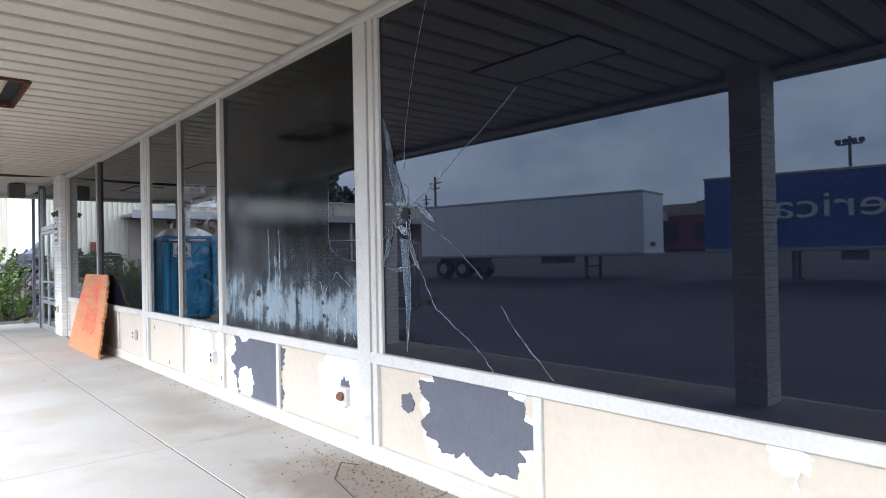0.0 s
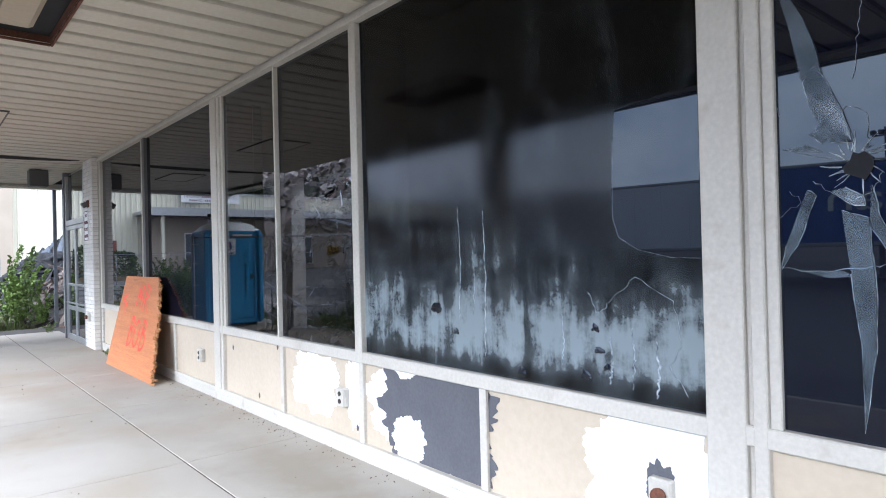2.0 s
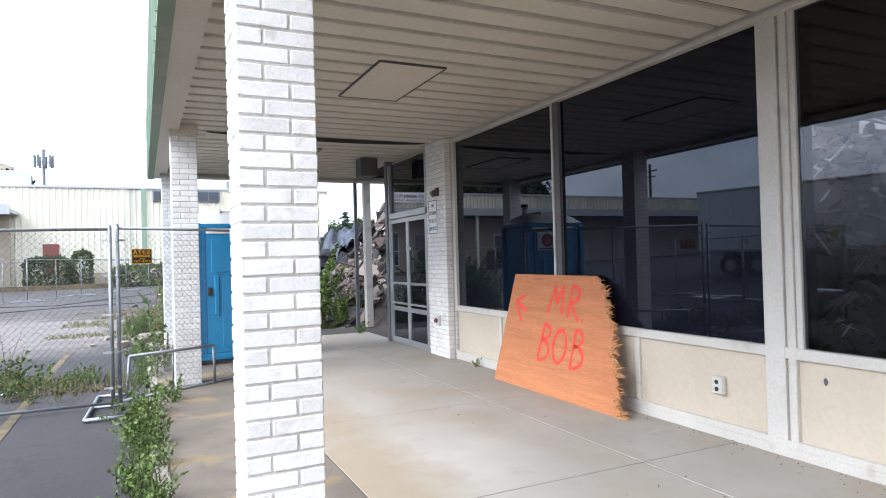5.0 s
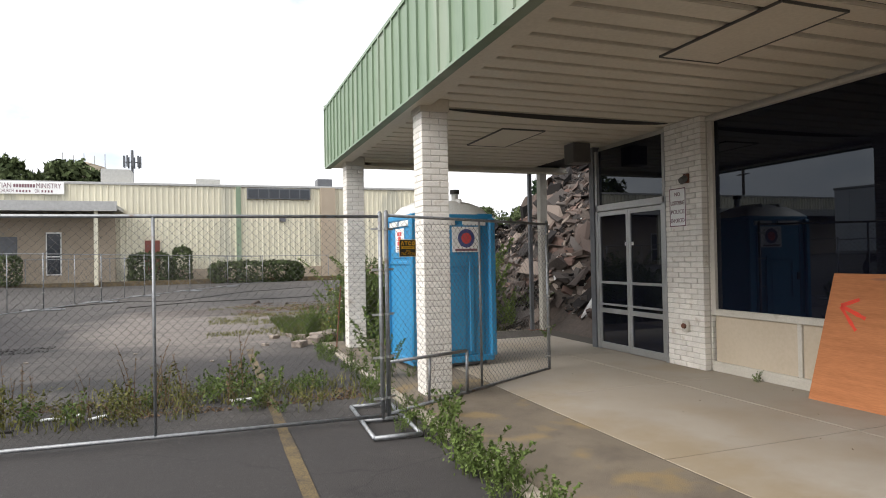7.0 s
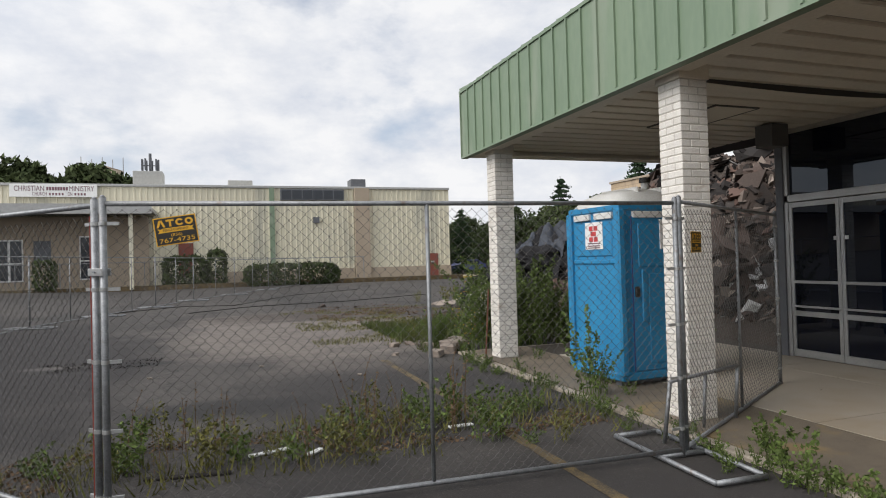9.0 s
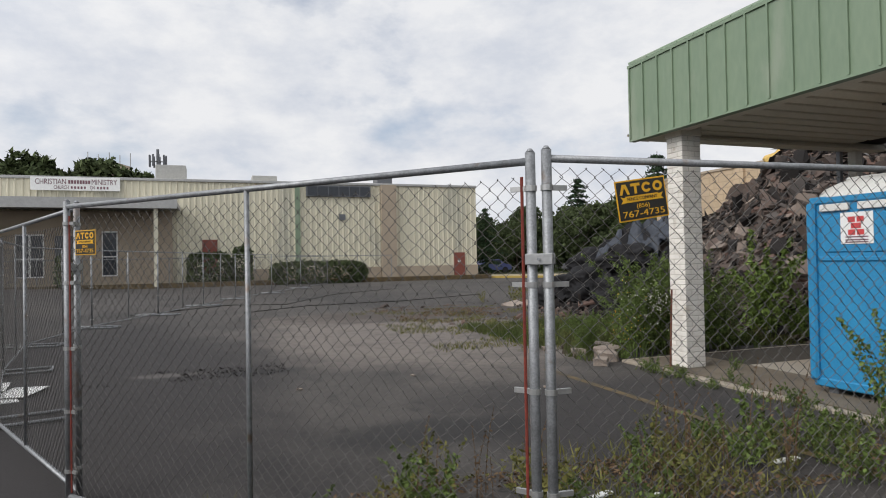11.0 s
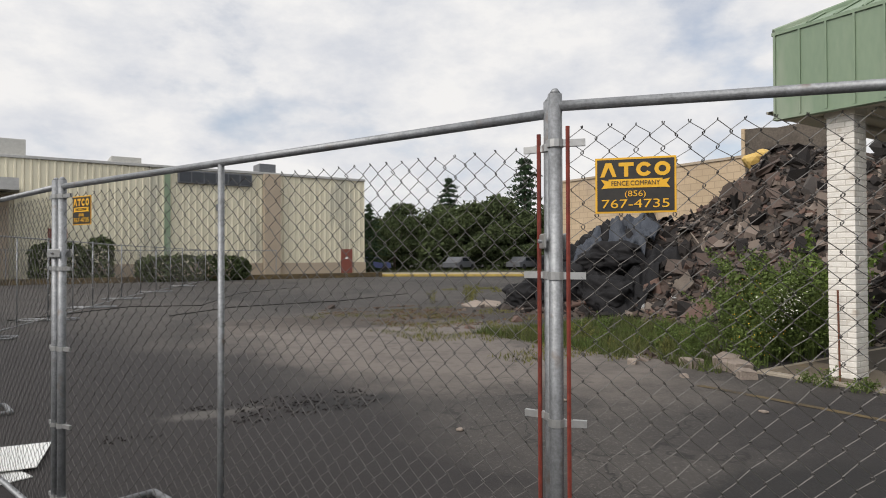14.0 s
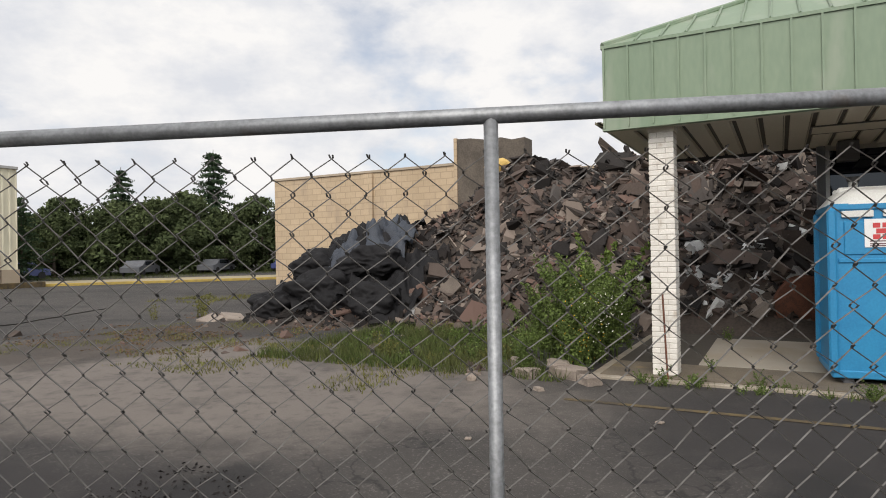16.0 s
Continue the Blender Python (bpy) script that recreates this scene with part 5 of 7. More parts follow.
part("frame", tubes(((0, 0, 0.0), (0.03, -0.05, 0.50), 0.017), ((1.0, 0, 0.05), (0.97, -0.05, 0.52), 0.017), ((0.03, -0.05, 0.50), (0.97, -0.05, 0.52), 0.017), ((0.5, -0.02, 0.05), (0.5, -0.05, 0.51), 0.014), n=8), M_GALV, st, "", True)

# ---- portable toilet ----
TX0, TX1, TY0, TY1 = -3.452, -2.302, 16.98, 17.90
toi = thing("portable_toilet", "blue plastic portable toilet with a milky white roof", "portable toilet", at=((TX0 + TX1) / 2, (TY0 + TY1) / 2, SLAB), rz=4)
W, D = (TX1 - TX0) / 2, (TY1 - TY0) / 2
part("skid", boxes((-W + 0.05, W - 0.05, -D + 0.1, -D + 0.2, -0.004, 0.08), (-W + 0.05, W - 0.05, D - 0.2, D - 0.1, -0.004, 0.08)), M_DKMETAL, toi)
part("body", boxes((-W, W, -D, D, 0.07, 2.02), bev=0.03), M_TOIL, toi)
part("floor_rim", boxes((-W - 0.02, W + 0.02, -D - 0.02, D + 0.02, 0.06, 0.15), bev=0.012), M_TOIL, toi)
part("roof_rim", boxes((-W - 0.025, W + 0.025, -D - 0.025, D + 0.025, 1.98, 2.06), bev=0.015), M_TOIL, toi)
for sx in (-1, 1):
    for sy in (-1, 1):
        part("corner_trim", boxes((sx * W - 0.05, sx * W + 0.05, sy * D - 0.05, sy * D + 0.05, 0.12, 2.0), bev=0.02), M_TOIL, toi)
# side wall: raised upper frame, ledge and vertical flutes
part("side_ledge", boxes((-W - 0.02, -W + 0.01, -D + 0.06, D - 0.06, 1.38, 1.43), bev=0.01), M_TOIL, toi)
part("side_panel", boxes((-W - 0.015, -W + 0.01, -D + 0.12, D - 0.12, 1.47, 1.86), bev=0.012), M_TOIL, toi)
dr = part("door", boxes((-0.42, 0.44, -D - 0.02, -D + 0.01, 0.16, 1.92), bev=0.012), M_TOIL, toi)
part("door_panel", boxes((-0.34, 0.36, -D - 0.034, -D - 0.018, 1.34, 1.84), bev=0.012), M_TOIL, dr)
for x, z0, z1 in ((-0.27, 0.72, 1.31), (0.25, 0.2, 1.42)):
    part("flute", boxes((x - 0.035, x + 0.035, -D - 0.042, -D - 0.018, z0, z1), bev=0.012), M_TOIL, dr)
part("door_inset", boxes((-0.20, 0.16, -D - 0.03, -D - 0.018, 0.24, 1.26), bev=0.008), M_TOIL, dr)
# thin dark blue strip paints the shade between door and frame
part("door_seam", boxes((-0.425, -0.415, -D - 0.022, -D - 0.012, 0.16, 1.92)), M_BLUEINK, dr, "dark strip painted for the shade in the door gap")
part("latch", boxes((-0.40, -0.34, -D - 0.05, -D - 0.02, 1.0, 1.12), bev=0.008), M_BLACK, dr)
for y0, y1 in ((-D + 0.10, -0.04), (0.05, D - 0.10)):
    part("vent_strip", boxes((-W - 0.034, -W + 0.01, y0, y1, 1.90, 1.975), bev=0.006), M_TOILROOF, toi, "torn white vent strip")
for x0, x1 in ((-0.40, 0.02), (0.14, 0.48)):
    part("vent_strip", boxes((x0, x1, -D - 0.034, -D + 0.01, 1.90, 1.975), bev=0.006), M_TOILROOF, toi, "torn white vent strip")
for x in (-0.18, 0.18):
    part("roof_rib", boxes((x - 0.03, x + 0.03, -D + 0.12, D - 0.12, 2.17, 2.275), bev=0.02), M_TOILROOF, toi)
bm = bmesh.new()
n = 10
rows = []
for i in range(n + 1):
    u = -1 + 2 * i / n
    row = []
    for j in range(n + 1):
        v = -1 + 2 * j / n
        hgt = 0.22 * (1 - abs(u) ** 3) ** 0.6 * (1 - 0.35 * v * v) * (1 - abs(v) ** 8)
        row.append(bm.verts.new((v * (W + 0.02), u * (D + 0.02), 2.05 + hgt)))
    rows.append(row)
for i in range(n):
    for j in range(n):
        bm.faces.new((rows[i][j], rows[i][j + 1], rows[i + 1][j + 1], rows[i + 1][j]))
part("roof", bm, M_TOILROOF, toi, "milky white domed roof", True)
bm = tubes(((0.30, 0.1, 2.15), (0.30, 0.1, 2.38), 0.05), n=14)
vp = part("vent_pipe", bm, M_TOILROOF, toi, "", True)
part("vent_cap", tubes(((0.30, 0.1, 2.38), (0.30, 0.1, 2.44), 0.07), n=14), M_BLACK, vp)
nt = part("notice", boxes((-W - 0.024, -W - 0.018, -0.19, 0.14, 1.555, 1.875)), M_WHITE, toi, "white notice with red print")
for k, zz in enumerate((1.80, 1.735, 1.67)):
    for q in range(2 if k != 1 else 1):
        y0 = -0.10 + 0.09 * q if k != 1 else -0.07
        part("print", boxes((-W - 0.027, -W - 0.024, y0, y0 + (0.07 if k != 1 else 0.1), zz - 0.025, zz + 0.03)), M_REDINK, nt)
for z in (1.625, 1.595, 1.573):
    part("print", boxes((-W - 0.027, -W - 0.024, -0.14, 0.09, z - 0.006, z + 0.006)), M_GREYINK, nt)
nt = part("notice", boxes((-0.03, 0.38, -D - 0.046, -D - 0.030, 1.54, 1.88)), M_WHITE, toi, "white label with a round blue and red badge")
bm = bmesh.new()
bmesh.ops.create_circle(bm, cap_ends=True, segments=28, radius=0.125, matrix=Matrix.Translation((0.175, -D - 0.049, 1.725)) @ pose(0, 0, 0, 90, 0, 0))
part("badge", bm, M_BLUEINK, nt)
bm = bmesh.new()
bmesh.ops.create_circle(bm, cap_ends=True, segments=28, radius=0.075, matrix=Matrix.Translation((0.175, -D - 0.052, 1.725)) @ pose(0, 0, 0, 90, 0, 0))
part("badge_core", bm, M_REDINK, nt)
part("print", boxes((0.01, 0.34, -D - 0.050, -D - 0.046, 1.555, 1.585)), M_GREYINK, nt)


# ---- rubble heap ----
def smooth(a, b, x):
    t = max(0.0, min(1.0, (x - a) / (b - a)))
    return t * t * (3 - 2 * t)


def heap(x, y):
    toe = 0.0 + 0.25 * math.sin(y * 1.3) * smooth(20.5, 22, y) + 0.85 * smooth(21.2, 20.2, y) + 1.0 * smooth(18.0, 16.5, y) + 1.6 * smooth(15, 10, y)
    top = 3.75 * smooth(30.4, 24.4, y) ** 0.85
    top = top * (1 - 0.22 * smooth(15, 9, y))
    w = 4.2
    h = top * smooth(-0.15, 1.0, (x - toe) / w) ** 0.8 * (1 - smooth(9.5, 13.6, x) * 0.5)
    n = noise.noise(Vector((x * 0.55, y * 0.55, 3))) * 0.55 + noise.noise(Vector((x * 1.5, y * 1.5, 8))) * 0.28 + noise.noise(Vector((x * 4, y * 4, 8))) * 0.12
    h += 1.1 * math.exp(-((x - 1.5) ** 2 + (y - 28.6) ** 2) / 1.7)
    return 0.06 + max(0.0, h + n * min(1.0, h * 0.8))


gx, gy = np.arange(-1.2, 13.6, 0.22), np.arange(5.5, 32.5, 0.22)
vs = [(x, y, heap(x, y)) for y in gy for x in gx]
w = len(gx)
fs = [(j * w + i, j * w + i + 1, (j + 1) * w + i + 1, (j + 1) * w + i) for j in range(len(gy) - 1) for i in range(w - 1)]
tagged(pydata("rubble_heap", vs, fs, M_SOIL), "high heap of demolition rubble and dark earth", "rubble", "", "stuff")


def scatter(name, label, n, material, seed, size, ylim=(8.0, 31.2), xlim=(-0.6, 9.0), thin=0.14, long=1.0, cond=None, tilt=0.55, lift=0.3):
    rng = np.random.default_rng(seed)
    V, F = [], []
    corners = np.array([(sx, sy, sz) for sx in (-1, 1) for sy in (-1, 1) for sz in (-1, 1)], float)
    quad = np.array([(0, 1, 3, 2), (4, 6, 7, 5), (0, 4, 5, 1), (2, 3, 7, 6), (0, 2, 6, 4), (1, 5, 7, 3)])
    k = 0
    while k < n:
        x, y = rng.uniform(*xlim), rng.uniform(*ylim)
        if y < 20.7 and x < 0.85 + 1.0 * smooth(17.8, 16.5, y):
            continue
        if cond and not cond(x, y):
            continue
        z = heap(x, y)
        if z < 0.10 and rng.random() > 0.12:
            continue
        e = 0.3
        nx, ny = heap(x - e, y) - heap(x + e, y), heap(x, y - e) - heap(x, y + e)
        up = Vector((nx, ny, 2 * e)).normalized() + Vector(rng.normal(size=3)) * tilt
        q = up.to_track_quat("Z", "Y") @ Euler((0, 0, rng.uniform(0, 6.3))).to_quaternion()
        s = size * math.exp(rng.normal() * 0.5) * (0.6 if y < 16.5 else 1.0)
        sc = np.array([s * long * rng.uniform(0.6, 1.3), s * rng.uniform(0.35, 1.0) / long ** 0.6, s * thin * rng.uniform(0.5, 1.8)])
        c = corners.copy()
        c[:, :2] *= rng.uniform(0.3, 1.2, (8, 2))
        m = np.array(q.to_matrix())
        V.append((c * sc) @ m.T + np.array((x, y, z + s * lift * rng.uniform(-0.2, 0.6))))
        F.append(quad + 8 * k)
        k += 1
    v, f = np.concatenate(V), np.concatenate(F)
    return tagged(pydata(name, v.tolist(), f.tolist(), material), label, "rubble", "", "stuff")


sheeted = lambda x, y: not (y > 26.0 + 0.5 * math.sin(x * 3) and x < 2.7 - 0.35 * (y - 26.0))
scatter("rubble_boards", "brown broken boards and panels over the heap", 7500, M_RUB, 1, 0.125, thin=0.1, cond=sheeted, tilt=0.34)
scatter("rubble_panels", "large broken brown roof boards tumbled over the heap", 420, M_RUB, 21, 0.15, ylim=(20.5, 31.0), thin=0.1, cond=sheeted, tilt=0.5)
scatter("rubble_chunks", "small brown rubble fragments over the heap", 11000, M_RUB, 2, 0.055, thin=0.4, cond=sheeted)
scatter("rubble_slabs", "pale broken plasterboard and concrete slabs", 1500, M_RUBL, 3, 0.105, thin=0.13, cond=lambda x, y: sheeted(x, y) and (y < 21.5 or math.sin(x * 37 + y * 53) > 0.45), tilt=0.5)
scatter("rubble_dark", "near-black scraps over the heap", 5200, M_RUBD, 4, 0.09, tilt=0.9)
scatter("rubble_sheets", "white bent metal and plastic scraps", 160, M_RUBW, 5, 0.07, thin=0.05, tilt=0.7, cond=lambda x, y: sheeted(x, y) and y > 16.5)
scatter("rubble_timbers", "splintered timbers sticking out of the heap", 320, M_RUB, 6, 0.06, long=4.0, thin=0.22, tilt=0.8)
scatter("rubble_rods", "pale bent metal studs sticking out of the heap", 110, M_RUBL, 7, 0.035, long=5.0, thin=0.12, tilt=0.9)
scatter("rubble_plaster", "pale broken plaster and ceiling boards inside the gutted shop", 1500, M_RUB, 31, 0.17, ylim=(8.0, 16.4), xlim=(1.2, 9.0), thin=0.1, tilt=0.6)
scatter("rubble_studs", "white bent metal studs and ducts inside the gutted shop", 330, M_RUBW, 32, 0.065, ylim=(8.0, 16.4), xlim=(1.2, 9.0), long=6.0, thin=0.14, tilt=0.9)
scatter("rubble_fringe", "small rubble crumbs strewn over the lot", 900, M_RUB, 8, 0.05, ylim=(21, 33.5), xlim=(-4.5, 1.0), thin=0.5, cond=lambda x, y: True)


def sheet(name, cx, cy, sx, sy, material, seed, label, amp=0.35, off=0.16):
    """A crumpled membrane draped over the heap."""
    n = 64
    vs, fs = [], []
    for j in range(n + 1):
        for i in range(n + 1):
            u, v = i / n - 0.5, j / n - 0.5
            x = cx + u * sx + 0.25 * noise.noise(Vector((u * 4, v * 4, seed)))
            y = cy + v * sy + 0.25 * noise.noise(Vector((u * 4, v * 4, seed + 5)))
            q = Vector((x * 1.7, y * 1.7, seed))
            z = heap(x, y) + off + amp * (abs(noise.noise(q)) * 1.3 - 0.2) + 0.55 * amp * (0.35 - abs(noise.noise(q * 2.2))) + 0.22 * amp * abs(noise.noise(q * 5.3)) - 0.25 * max(0, (u * u + v * v) * 4 - 0.6)
            vs.append((x, y, z))
    for j in range(n):
        for i in range(n):
            fs.append((j * (n + 1) + i, j * (n + 1) + i + 1, (j + 1) * (n + 1) + i + 1, (j + 1) * (n + 1) + i))
    ob = pydata(name, vs, fs, material, smooth=True)
    return tagged(ob, label, "roofing sheet", "torn roofing sheets on the heap")


def mound(cx, cy, rx, ry, h, seed):
    """A rounded, folded bundle of black membrane on the heap."""
    bm = bmesh.new()
    bmesh.ops.create_icosphere(bm, subdivisions=5, radius=1.0)
    for v in bm.verts:
        p = v.co.copy()
        q = p * 1.6 + Vector((seed * 3.1, 0, 0))
        f = 1 + 0.38 * noise.noise(q) + 0.22 * (0.3 - abs(noise.noise(q * 2.1))) + 0.12 * (0.3 - abs(noise.noise(q * 4.7)))
        v.co = Vector((p.x * rx, p.y * ry, p.z * h)) * f
    o = tagged(finish("roofing_sheet", bm, M_TARP), BLK, "roofing sheet", "torn roofing sheets on the heap")
    for f in o.data.polygons:
        f.use_smooth = True
    o.location = (cx, cy, heap(cx, cy) + 0.05)


BLK = "crumpled black roofing membrane draped on the rubble heap"
sheet("roofing_sheet", 0.9, 29.0, 2.4, 3.0, M_TARP, 1, BLK, 0.5, 0.25)
sheet("roofing_sheet", 0.7, 26.9, 2.0, 2.4, M_TARP, 2, BLK, 0.5, 0.22)
sheet("roofing_sheet", 2.0, 28.0, 2.2, 2.2, M_TARP, 3, BLK, 0.5, 0.25)
for k, (x, y, rx, ry, h) in enumerate(((0.3, 29.6, 0.7, 0.8, 0.5), (0.2, 28.2, 0.7, 0.9, 0.55), (1.1, 28.9, 0.8, 0.9, 0.5), (0.3, 26.9, 0.6, 0.8, 0.5), (1.2, 27.5, 0.8, 0.9, 0.45), (1.9, 28.4, 0.8, 0.8, 0.4))):
    mound(x, y, rx, ry, h, k)
sheet("roofing_sheet", 1.7, 27.3, 1.1, 1.2, M_TARPB, 4, "crumpled blue-grey membrane sheet on the rubble heap", 0.45, 0.42)
sheet("roofing_sheet", 0.9, 28.0, 0.8, 0.7, M_TARPB, 6, "crumpled blue-grey membrane sheet on the rubble heap", 0.4, 0.45)
scatter("rubble_tar", "torn black tar-paper scraps over the membranes", 500, M_RUBD, 12, 0.075, ylim=(25.5, 31.0), xlim=(-0.4, 3.0), thin=0.25, tilt=0.9, cond=lambda x, y: not sheeted(x, y))
scatter("rubble_white", "white plastic and plaster scraps below the canopy end", 45, M_RUBW, 13, 0.14, ylim=(17.9, 20.3), xlim=(0.9, 2.6), thin=0.15, tilt=0.5)
for x, y, r, sx, sy in ((0.35, 26.6, 20, 0.5, 0.25), (-0.2, 27.4, -30, 0.3, 0.2), (-0.1, 30.9, 60, 0.45, 0.25), (-0.6, 31.2, 10, 0.3, 0.22)):
    bm = box(bmesh.new(), -sx, sx, -sy, sy, 0, 0.07, bev=0.01)
    for v in bm.verts:
        v.co += Vector((0.08 * noise.noise(v.co * 3 + Vector((x, 0, 0))), 0.1 * noise.noise(v.co * 3 + Vector((0, y, 0))), 0.05 * noise.noise(v.co * 2)))
    o = tagged(finish("broken_slab", bm, M_RUB if y < 28 else M_RUBL), "flat broken board slab lying at the foot of the heap", "slab", "slabs at the heap's foot")
    o.matrix_world = pose(x, y, heap(x, y) + 0.05, 8, -9, r)
bl = thing("rusty_drum", "large rusty steel drum lying in the rubble", "drum", at=(1.35, 18.0, 0.66), rz=4)
bm = tubes(((-0.45, 0, 0), (0.45, 0, 0), 0.52), n=28)
for x in (-0.15, 0.15):
    tube(bm, (x - 0.02, 0, 0), (x + 0.02, 0, 0), 0.54, 28)
part("shell", bm, M_RUST, bl, "", True)
yd = thing("yellow_foam_lump", "yellow foam insulation lump on top of the heap", "insulation", at=(4.3, 25.2, heap(4.3, 25.2) + 0.2))
bm = bmesh.new()
bmesh.ops.create_icosphere(bm, subdivisions=3, radius=0.42)
for v in bm.verts:
    v.co *= 1 + 0.5 * noise.noise(v.co * 3)
    v.co.z *= 0.7
part("lump", bm, M_YELP, yd)

# broken concrete blocks at the kerb
blk_rng = random.Random(9)
for k, (x, y, s) in enumerate(((-4.15, 20.75, 0.17), (-4.3, 21.3, 0.14), (-3.95, 21.0, 0.2), (-4.45, 20.45, 0.13), (-3.7, 21.6, 0.16), (-4.75, 21.9, 0.09), (-5.0, 20.9, 0.06))):
    bm = bmesh.new()
    box(bm, -s, s, -s * 0.7, s * 0.7, 0, s * 0.9, bev=s * 0.12)
    for v in bm.verts:
        v.co += Vector((blk_rng.uniform(-1, 1), blk_rng.uniform(-1, 1), blk_rng.uniform(-0.5, 0.5))) * s * 0.13
        v.co.z = max(v.co.z, 0)
    o = tagged(finish("concrete_block", bm, M_RUBL), "broken pale concrete block lying beside the kerb", "concrete block", "broken blocks by the kerb")
    o.matrix_world = pose(x, y, ground_z(x, y) - 0.01, 0, 0, blk_rng.uniform(0, 90))


# ---- plants ----
def weed_mesh(name, seed, h, leaves, size, spread, stems, material):
    rng = np.random.default_rng(seed)
    V, F = [], []
    pos = []
    nv = 0
    for s in range(stems):
        lean = rng.normal(size=2) * spread
        base = rng.normal(size=2) * spread * 0.35
        hh = h * rng.uniform(0.55, 1.0)
        prev = None
        for k in range(6):
            t = k / 5
            c = np.array((base[0] + lean[0] * t * t, base[1] + lean[1] * t * t, hh * t))
            r = 0.006 * (1 - 0.7 * t) * (0.6 + h * 0.5)
            ring = np.array([c + (r, 0, 0), c + (-r * 0.5, r * 0.87, 0), c + (-r * 0.5, -r * 0.87, 0)])
            V.append(ring)
            if prev is not None:
                for a, b in ((0, 1), (1, 2), (2, 0)):
                    F.append((prev + a, prev + b, nv + b, nv + a))
            prev = nv
            nv += 3
        m = leaves // stems
        t = rng.uniform(0.12, 1.0, m) ** 0.8
        off = rng.normal(size=(m, 3)) * spread * 0.28 * (1.15 - t)[:, None]
        off[:, 2] *= 0.5
        pos.append(np.stack([base[0] + lean[0] * t * t, base[1] + lean[1] * t * t, hh * t], 1) + off)
    pos = np.concatenate(pos)
    pos[:, 2] = np.maximum(pos[:, 2], 0.02)
    v, f = quads(rng, pos, size, 0.3)
    v[:, 2] = np.maximum(v[:, 2], 0.0)
    V = np.concatenate(V + [v])
    F = F + (f + nv).tolist()
    me = bpy.data.meshes.new(name)
    me.from_pydata(V.tolist(), [], F)
    me.materials.append(material)
    me.update()
    return me


WEEDS = {
    "low": weed_mesh("weed", 1, 0.34, 170, 0.024, 0.16, 7, M_LEAF),
    "mid": weed_mesh("weed", 2, 0.55, 300, 0.026, 0.17, 7, M_LEAF),
    "yellow": weed_mesh("weed", 3, 0.5, 170, 0.022, 0.17, 9, M_LEAFY),
    "tall": weed_mesh("weed", 4, 1.05, 620, 0.026, 0.2, 7, M_LEAF),
    "bush": weed_mesh("bush", 5, 1.9, 5600, 0.030, 0.46, 26, M_LEAF),
    "sapling": weed_mesh("bush", 8, 1.9, 2400, 0.045, 0.36, 12, M_LEAFB),
    "stalk": weed_mesh("weed", 6, 0.85, 60, 0.014, 0.08, 3, M_DRY),
}


def weed(kind, x, y, s, r, label, z=None, group="weeds in the asphalt"):
    o = new("bush" if kind in ("bush", "sapling") else "weed", WEEDS[kind])
    o.matrix_world = pose(x, y, (ground_z(x, y) if z is None else z) - 0.005, 0, 0, r) @ Matrix.Scale(s, 4)
    return tagged(o, label, "bush" if kind in ("bush", "sapling") else "weed", group)


pr = random.Random(21)
GW = "leafy green weed growing from the seam beside the walkway"
for k in range(46):
    y = 9.8 + 5.2 * k / 46 + pr.uniform(-0.1, 0.1)
    if 11.6 < y < 12.6 and k % 2:
        continue
    weed("low" if pr.random() < 0.5 else "mid", -4.08 + pr.gauss(0, 0.1), y, pr.uniform(0.3, 0.8), pr.uniform(0, 360), GW)
for k in range(30):
    weed("low", -4.12 + pr.gauss(0, 0.12), pr.uniform(15.2, 20.2), pr.uniform(0.25, 0.55), pr.uniform(0, 360), GW)
for k in range(40):
    t = pr.random()
    x, y = -8.4 + 4.0 * t + pr.gauss(0, 0.1), 16.4 - 0.3 * t + pr.gauss(0, 0.28)
    kind = pr.choice(["yellow", "yellow", "mid", "low", "stalk"])
    weed(kind, x, y, pr.uniform(0.5, 1.0), pr.uniform(0, 360), {"yellow": "yellowing weed clump growing through cracked asphalt", "stalk": "dry brown weed stalk in the cracked asphalt"}.get(kind, "green weed clump growing through cracked asphalt"))
for k in range(16):
    weed("yellow" if k % 3 else "low", -9.9 + pr.uniform(0, 1.6), 16.0 + pr.gauss(0, 0.15) + 0.3 * pr.random(), pr.uniform(0.4, 0.8), pr.uniform(0, 360), "yellowing weed clump growing through cracked asphalt")
for k in range(5):
    weed("stalk", -7.6 + 0.6 * k * pr.uniform(0.7, 1.2), 16.4 + pr.gauss(0, 0.2), pr.uniform(0.7, 1.05), pr.uniform(0, 360), "dry brown weed stalk in the cracked asphalt")
GB = "dense green bush of tall weeds beside the brick column"
for x, y, s in ((-3.55, 20.85, 0.66), (-3.1, 21.0, 0.84), (-2.5, 20.8, 0.85), (-3.0, 21.5, 0.62), (-1.9, 21.0, 0.62), (-4.1, 21.4, 0.36), (0.55, 21.2, 0.5)):
    weed("bush", x, y, s, pr.uniform(0, 360), GB, group="bushes by the canopy end")
weed("sapling", -0.55, 21.3, 1.05, 70, "bright green leafy sapling at the canopy end", group="bushes by the canopy end")
weed("sapling", -0.1, 21.0, 0.5, 190, "low bright green shrub at the canopy end", group="bushes by the canopy end")
for k in range(70):
    x, y = pr.uniform(-4.6, -0.6), pr.uniform(20.6, 25.0)
    if x < -4.6 + (y - 20.6) * 0.15:
        continue
    weed(pr.choice(["low", "low", "mid", "yellow"]), x, y, pr.uniform(0.35, 0.85), pr.uniform(0, 360), "green weed in the overgrown strip before the heap")
